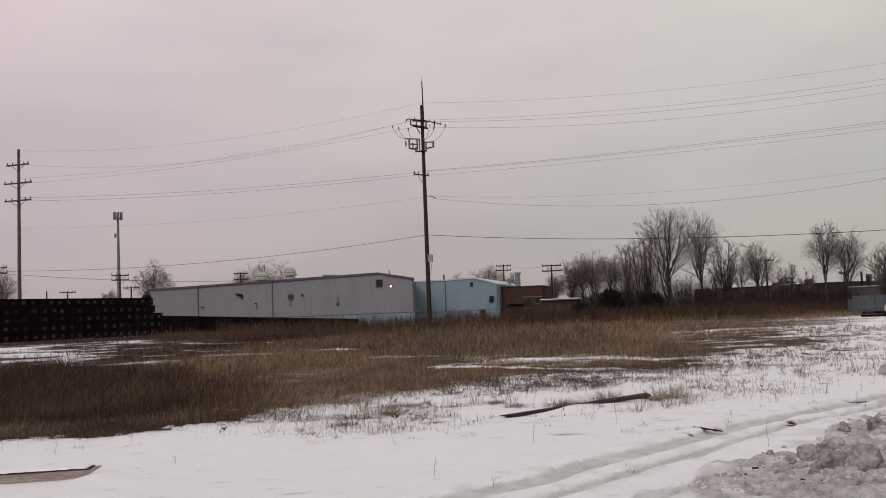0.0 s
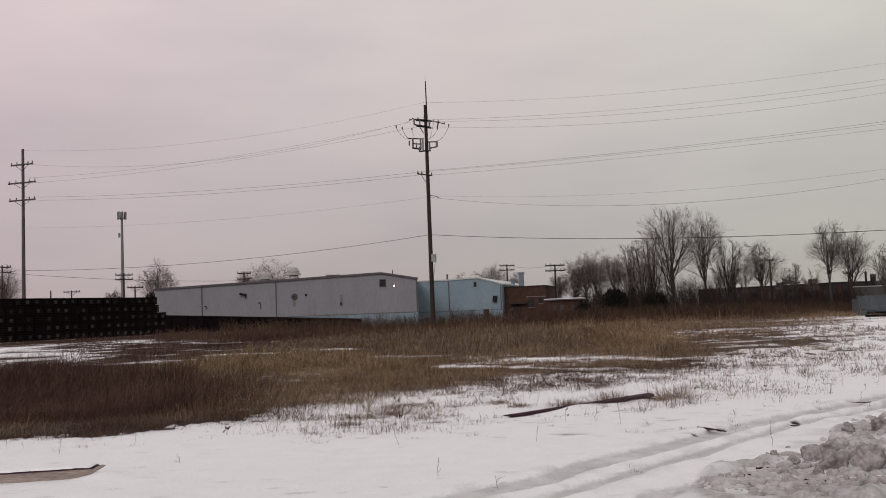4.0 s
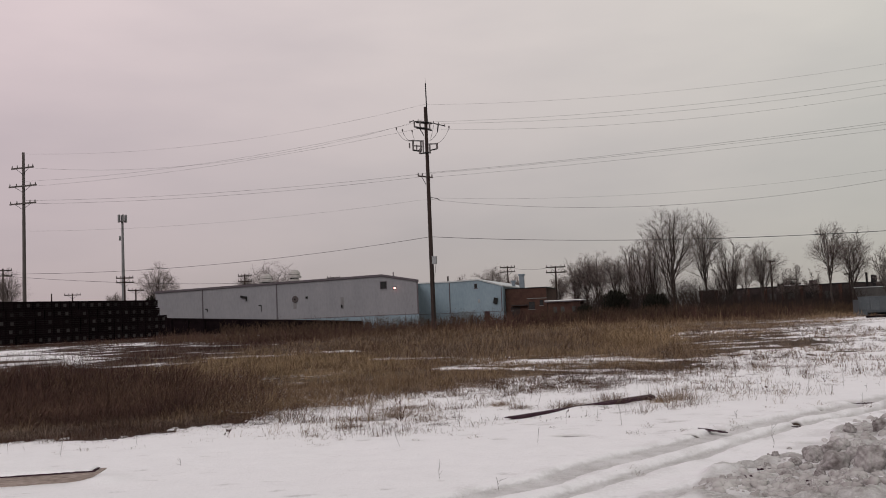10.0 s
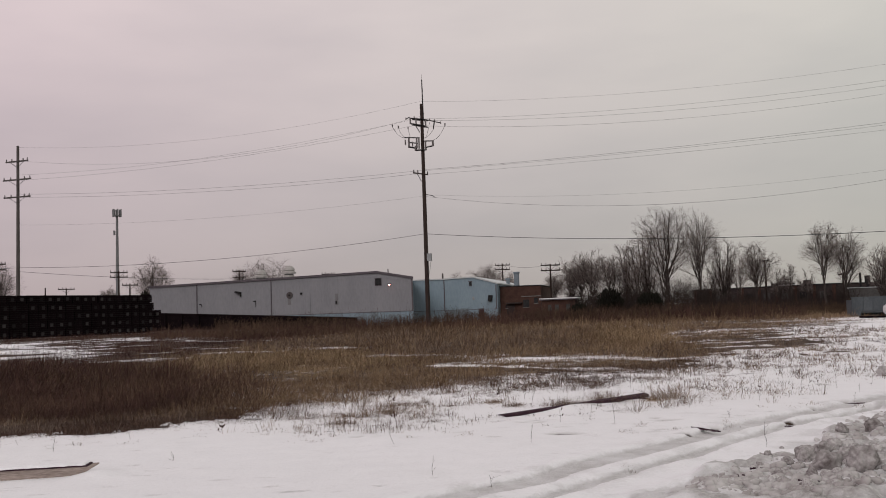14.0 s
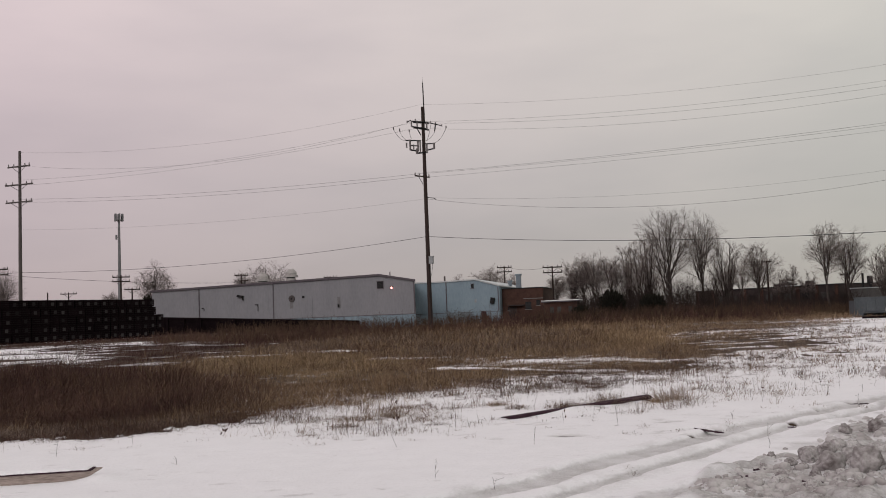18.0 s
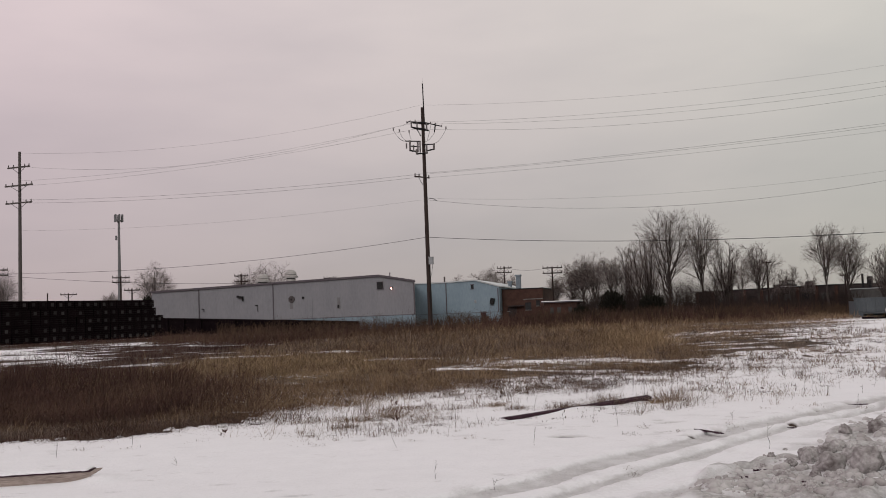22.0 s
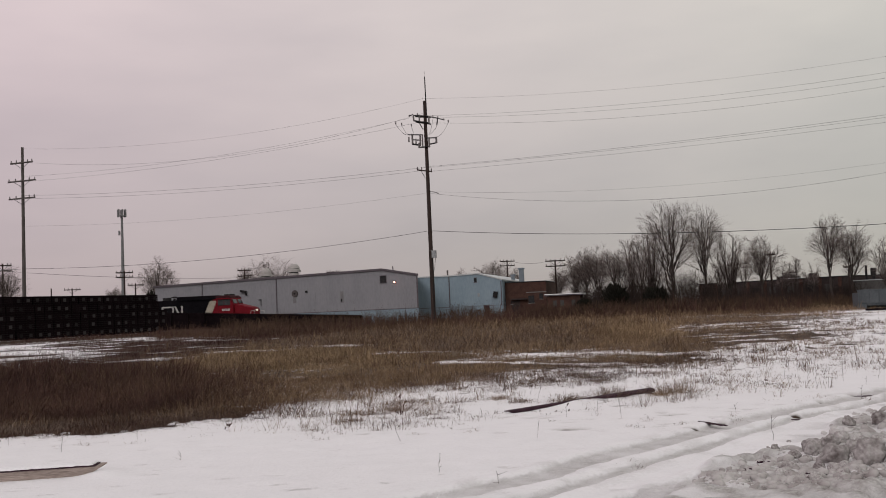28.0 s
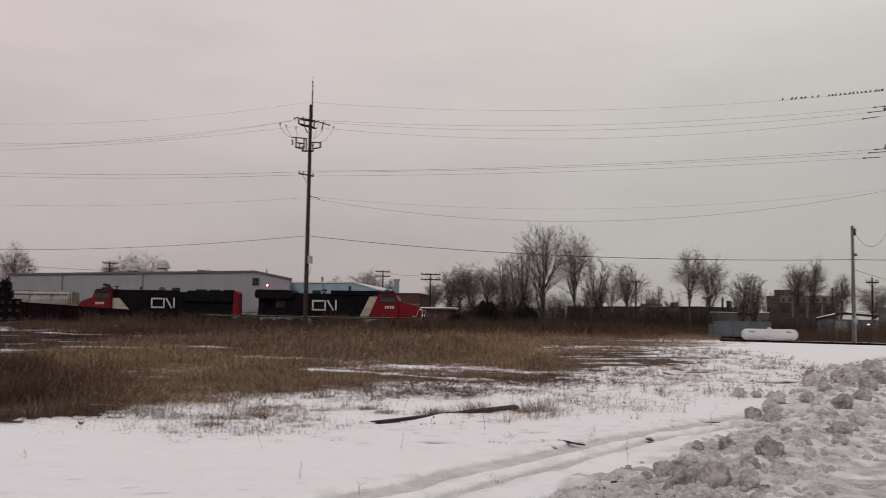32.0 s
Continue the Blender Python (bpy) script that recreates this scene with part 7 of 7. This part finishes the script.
# ---- snow bank ----
def clod_mesh(seed, sub, material):
    """A rounded lump of old ploughed snow, pitted all over."""
    bm = bmesh.new()
    bmesh.ops.create_icosphere(bm, subdivisions=sub, radius=1.0)
    off = Vector((seed * 7.1, seed * 3.3, 0))
    for v in bm.verts:
        p = v.co.copy()
        v.co = p * (0.95 + 0.34 * noise.noise(p * 0.9 + off) + 0.26 * noise.noise(p * 2.1 + off) + 0.15 * noise.noise(p * 4.3 + off) + 0.07 * noise.noise(p * 8.5 + off) + 0.03 * noise.noise(p * 16 + off))
        v.co.z *= 0.95
    return made("snow_clod", bm, material, True)


def snow_bank():
    top = tagged(new("snow_bank"), "ploughed bank of dirty grey snow clods beside the road", "snow bank")
    big, small = [clod_mesh(i, 4, SNOW_DIRTY) for i in range(6)], [clod_mesh(10 + i, 3, SNOW_OLD if i < 6 else SNOW_DIRTY) for i in range(8)]
    rng = random.Random(17)
    pts = [Vector((*p, 0)) for p in [(3.5, 7.1)] + BANK[1:-1]]
    lens = [(b - a).length for a, b in zip(pts, pts[1:])]
    # a few large clods stand out near the viewer
    for px, py, s in ((3.47, 8.86, 0.10), (3.42, 8.30, 0.15), (3.52, 7.80, 0.13), (4.57, 10.6, 0.08), (4.92, 10.55, 0.10), (5.07, 9.81, 0.15), (4.42, 8.93, 0.10), (5.89, 10.5, 0.08), (6.26, 11.61, 0.07), (7.26, 14.57, 0.13), (9.2, 18.28, 0.10),
                      (8.91, 18.45, 0.15), (8.79, 16.68, 0.19), (8.22, 15.83, 0.14), (6.99, 13.36, 0.13), (9.08, 16.06, 0.14), (11.03, 18.78, 0.15), (9.05, 14.86, 0.17), (10.59, 16.67, 0.17), (13.49, 21.53, 0.26), (13.78, 22.79, 0.18), (12.38, 20.1, 0.18),
                      (12.23, 19.06, 0.19), (16.52, 25.51, 0.30), (14.13, 24.86, 0.16), (11.84, 20.68, 0.22), (6.37, 10.53, 0.09), (7.17, 11.81, 0.13), (8.01, 12.75, 0.12), (14.47, 21.99, 0.2), (3.75, 8.6, 0.09), (3.20, 8.66, 0.055), (3.25, 9.3, 0.04), (3.72, 8.15, 0.08), (2.96, 8.1, 0.045), (3.15, 7.95, 0.05), (3.75, 7.6, 0.09), (3.72, 9.1, 0.09), (4.0, 9.5, 0.08)):
        o = part("snow_clod", rng.choice(big), None, top)
        o.matrix_world = pose(px, py, land_at(px, py) + s * 0.42, rng.uniform(-25, 25), rng.uniform(-25, 25), rng.uniform(0, 360)) @ Matrix.Scale(s, 4)
    for _ in range(260):
        u = rng.random() ** 2.2 * sum(lens)
        i = 0
        while i < len(lens) - 1 and u > lens[i]:
            u -= lens[i]
            i += 1
        d = (pts[i + 1] - pts[i]).normalized()
        q = pts[i] + d * u + Vector((d.y, -d.x, 0)) * (max(-0.9, min(1.0, rng.gauss(0.3, 0.6))) - 0.62 * max(0.0, min(1.0, (10.2 - (pts[i] + d * u).y) / 1.4)))
        s = (0.024 + 0.062 * rng.random() ** 2.4) * (0.6 + q.length / 22)
        o = part("snow_clod", rng.choice(small), None, top)
        o.matrix_world = pose(q.x, q.y, land_at(q.x, q.y) - s * 0.1, rng.uniform(-30, 30), rng.uniform(-30, 30), rng.uniform(0, 360)) @ Matrix.Scale(s, 4)
    # crumbs too small to pick apart
    g = np.random.default_rng(8)
    bm = bmesh.new()
    bmesh.ops.create_icosphere(bm, subdivisions=2, radius=1.0)
    v0 = np.array([v.co[:] for v in bm.verts])
    f0 = np.array([[v.index for v in f.verts] for f in bm.faces])
    bm.free()
    n = 2300
    seg = (g.random(n) ** 1.8 * (len(lens) - 1)).astype(int)
    a, b = np.array([p[:2] for p in pts])[seg], np.array([p[:2] for p in pts])[seg + 1]
    d = b - a
    d /= np.linalg.norm(d, axis=1, keepdims=True)
    q = a + (b - a) * g.random((n, 1)) + np.stack([d[:, 1], -d[:, 0]], 1) * 1.25 * np.tanh(g.normal(0.0, 0.6, (n, 1)))
    q[:, 0] -= 0.55 * sstep(10.2, 8.8, q[:, 1])
    s = (0.010 + 0.034 * g.random(n) ** 2.0) * (0.8 + np.hypot(*q.T) / 28)
    c = np.stack([q[:, 0], q[:, 1], land(q[:, 0], q[:, 1]) - s * 0.1], 1)
    vv = (v0[None] * (1 + 0.10 * g.normal(0, 1, (n, len(v0), 1)) + 0.3 * np.sin(v0[None] @ g.normal(0, 1.6, (n, 3, 1)) + g.uniform(0, 6, (n, 1, 1)))) * s[:, None, None] * np.array([1.1, 1.0, 0.85]) + c[:, None]).reshape(-1, 3)
    ff = (f0[None] + (np.arange(n) * len(v0))[:, None, None]).reshape(-1, 3)
    me = soup("crumbled_snow", vv, ff, SNOW_OLD)
    me.shade_smooth()
    tagged(part("crumbled_snow", me, None, top), kind="stuff")


snow_bank()


# ---- odd things lying in the snow ----
def fallen_pole():
    a, b = Vector((0.9, 13.68, 0.016)), Vector((3.53, 16.0, 0.022))
    t = tagged(new("fallen_beam"), "dark rusty steel beam lying half sunk in snow", "beam")
    d = b - a
    t.matrix_world = Matrix.Translation((a + b) / 2) @ d.to_track_quat("X", "Z").to_matrix().to_4x4()
    ln = d.length
    bm = boxes(((0, 0, 0.022), (ln, 0.085, 0.012)), ((0, -0.036, 0), (ln, 0.012, 0.044)), ((-0.05, 0, -0.022), (ln - 0.1, 0.085, 0.012)))
    # the near end is cut on the skew, the far end torn
    for v in bm.verts:
        if v.co.x < -ln / 2 + 0.12 and v.co.z > 0:
            v.co.x -= 0.12
        if v.co.x > ln / 2 - 0.12:
            v.co.z += 0.014 * (1 if v.co.y > 0 else -1)
    part("beam_section", bm, BEAM_RUST, t)
    part("loose_plate", boxes(((ln * 0.44, -0.12, -0.05), (0.2, 0.14, 0.05), 12, 6)), BEAM_RUST, t)


def board():
    t = tagged(new("plank"), "weathered plank lying under a cap of snow", "plank")
    a, b = Vector((-6.3, 9.524, 0.064)), Vector((-3.76, 9.811, 0.086))
    d = b - a
    t.matrix_world = Matrix.Translation(a) @ d.to_track_quat("X", "Z").to_matrix().to_4x4()
    ln = d.length
    # x runs along the top front edge, y away from the viewer
    # its end is worn to a blunt point
    us = [i / 24 for i in range(25)]
    low = [-0.13 * (1 if u < 0.78 else max(0.02, 1 - ((u - 0.78) / 0.22) ** 2) ** 0.6) for u in us]
    bm = bmesh.new()
    rows_ = [[bm.verts.new((u * ln, y, z)) for u, z in zip(us, zs)] for y, zs in ((0, [0] * 25), (0, low), (0.24, low), (0.24, [0] * 25))]
    for p, q in zip(rows_, rows_[1:] + rows_[:1]):
        for k in range(24):
            bm.faces.new((p[k], p[k + 1], q[k + 1], q[k]))
    for k in (0, -1):
        bm.faces.new([r_[k] for r_ in rows_])
    bmesh.ops.recalc_face_normals(bm, faces=bm.faces[:])
    bevel(bm, 0.004)
    part("board", bm, PLANK, t)
    # dark strip added for the shade line between snow cap and board
    part("shade_strip", boxes(((ln * 0.49, 0.10, 0.006), (ln * 0.97, 0.22, 0.014))), BEAM_RUST, t, "dark strip for the shade under the snow cap")
    bm = bmesh.new()
    rings = []
    for i in range(60):
        u = i / 59
        hgt = 0.036 * min(1, (1 - u) * 5) ** 0.5 * (0.8 + 0.6 * noise.noise(Vector((u * 14, 0, 3)))) + 0.004
        ring = []
        for k in range(13):
            w = math.pi * k / 12
            y = 0.125 - math.cos(w) * (0.135 + 0.012 * noise.noise(Vector((u * 25, k, 0))))
            z = 0.014 + hgt * math.sin(w) ** 0.6 + 0.006 * noise.noise(Vector((u * 40, k * 0.8, 9)))
            ring.append(bm.verts.new((u * ln * 0.965, y, z)))
        rings.append(ring)
    for p, q in zip(rings, rings[1:]):
        for k in range(12):
            bm.faces.new((p[k], q[k], q[k + 1], p[k + 1]))
    bm.faces.new(rings[0])
    bm.faces.new(rings[-1][::-1])
    bmesh.ops.recalc_face_normals(bm, faces=bm.faces[:])
    part("snow_cap", bm, SNOW, t, smooth=True)


PLANK = mat("weathered_plank", (0.20, 0.160, 0.142), (0.42, 0.35, 0.315), 2, 0.9, 0.01, stretch=(0.6, 5, 5))
BEAM_RUST = mat("purplish_rust", (0.026, 0.012, 0.019), (0.072, 0.041, 0.052), 3, 0.85, 0.01, spec=0.1)
fallen_pole()
board()


def weed_stalk(p, h, seed, heads=0):
    rng = random.Random(seed)
    t = tagged(new("weed_stalk"), "single dry weed stalk standing in the snow", "weed", "dry weed stalks")
    t.matrix_world = pose(p[0], p[1], land_at(*p) - 0.02)
    items, q = [], Vector((0, 0, 0))
    for i in range(4):
        n = q + Vector((rng.gauss(0, 0.05 * h), rng.gauss(0, 0.05 * h), h / 4))
        items.append((q, n, 0.0018, 0.0015, 5))
        if i:
            items.append((q, q + Vector((rng.gauss(0, 0.05), rng.gauss(0, 0.03), rng.uniform(0.0, 0.06))), 0.0012, 0.0008, 4))
        q = n
    part("stem", rods(*items), GRASS_BROWN, t)
    for i in range(heads):
        bm = bmesh.new()
        bmesh.ops.create_icosphere(bm, subdivisions=1, radius=0.02, matrix=pose(rng.gauss(0, 0.022), rng.gauss(0, 0.02), h * rng.uniform(0.55, 1.0), rng.uniform(-50, 50), rng.uniform(-50, 50)) @ Matrix.Diagonal((0.5, 0.3, 1.2, 1)))
        part("seed_head", bm, GRASS_BROWN, t)


for i, (px, py, h, n) in enumerate(((-0.64, 11.3, 0.62, 7), (-3.16, 12.92, 0.13, 6), (-4.96, 11.63, 0.22, 0), (-3.17, 10.65, 0.10, 0), (-4.26, 12.41, 0.2, 0), (1.01, 10.9, 0.22, 0), (3.49, 10.05, 0.30, 0), (0.41, 8.5, 0.14, 0), (-0.14, 8.95, 0.2, 0),
                                    (6.25, 14.0, 0.22, 0), (-1.5, 12.4, 0.25, 0), (3.9, 12.6, 0.12, 0), (-0.7, 12.9, 0.3, 4))):
    weed_stalk((px, py), h, 40 + i, n)


for i, (px, py) in enumerate(((3.84, 14.78), (4.18, 14.99), (4.81, 15.67), (5.08, 15.66), (5.08, 14.78), (6.19, 16.3), (6.21, 15.84), (6.08, 15.2), (6.91, 16.88), (7.01, 16.34), (7.08, 15.63), (7.69, 16.46), (7.85, 17.7), (6.19, 17.01), (5.34, 16.05),
                              (1.14, 14.87), (1.44, 16.52), (1.41, 14.91), (2.43, 16.09), (2.42, 14.51), (2.86, 15.07), (3.55, 17.5), (3.35, 15.34), (3.94, 15.08), (5.61, 20.5), (4.48, 15.86), (6.41, 20.64), (2.3, 12.47), (1.59, 12.72), (2.09, 13.21))):
    weed_stalk((px, py), 0.16 + 0.17 * ((i * 7) % 5) / 4, 90 + i, 2 if i % 4 == 0 else 0)


def wood_scrap(a, b, w, seed):
    """A splintered bit of dark wood, half sunk in the snow."""
    rng = random.Random(seed)
    t = tagged(new("wood_scrap"), "dark splintered scrap of wood half sunk in snow", "wood scrap", "wood scraps")
    d = Vector((b[0] - a[0], b[1] - a[1], 0))
    m = (Vector((*a, 0)) + Vector((*b, 0))) / 2
    lie = max(land_at(m.x + k * d.x, m.y + k * d.y) for k in (-0.5, -0.25, 0, 0.25, 0.5))
    t.matrix_world = pose(m.x, m.y, lie - 0.004, rng.uniform(-8, 8), rng.uniform(-4, 4), math.degrees(math.atan2(d.y, d.x)))
    # torn to points at both ends
    bm = boxes(*(((d.length * (k - 3.5) / 8, rng.uniform(-0.12, 0.12) * w, 0), (d.length / 7.2, w * (0.3 + 0.7 * math.sin(math.pi * (k + 0.5) / 8)) * rng.uniform(0.75, 1.15), 0.013), rng.uniform(-9, 9)) for k in range(8)))
    for v in bm.verts:
        v.co += Vector((rng.uniform(-0.1, 0.1) * w, rng.uniform(-0.12, 0.12) * w, rng.uniform(-0.004, 0.004)))
    part("splinter", bm, BEAM_RUST, t)


for i, (a, b, w) in enumerate((((3.15, 11.7), (3.36, 11.26), 0.07), ((2.89, 8.77), (3.03, 8.76), 0.07), ((2.48, 8.1), (2.63, 8.12), 0.05), ((2.90, 7.62), (3.03, 7.51), 0.018), ((4.40, 11.93), (4.52, 11.95), 0.06), ((6.23, 14.17), (6.49, 14.16), 0.10), ((7.3, 14.9), (7.7, 15.1), 0.12))):
    wood_scrap(a, b, w, 60 + i)
tufts("straw", "brown straw lying in the wheel track", np.array([1.6, 1.7, 1.82, 1.92, 1.77]), np.array([9.42, 9.5, 9.58, 9.64, 8.98]), np.full(5, 0.07), 60, np.full(5, 0.06), 0.9, MAT_BROWN, 461, 0.6, 0.0, 1.5)


# ---- what moves: the train rolls eastwards at an even speed ----
def motions():
    rail, v = 0.05, 9.63
    for ob, back, turn in ((LEAD, 11.15, 0), (SECOND, 22.3 + 10.95, 180), (CAR, 44.85 + 8.6, 0), (CAR2, 44.85 + 17.2 + 8.6, 0)):
        rows = []
        for t in (0.0, 8.0, 16.0, 24.0, 32.0):
            rows.append((t, TRACK @ pose(v * (t - 30) - back, 0, rail, 0, 0, turn)))
        walk(ob, rows)


motions()
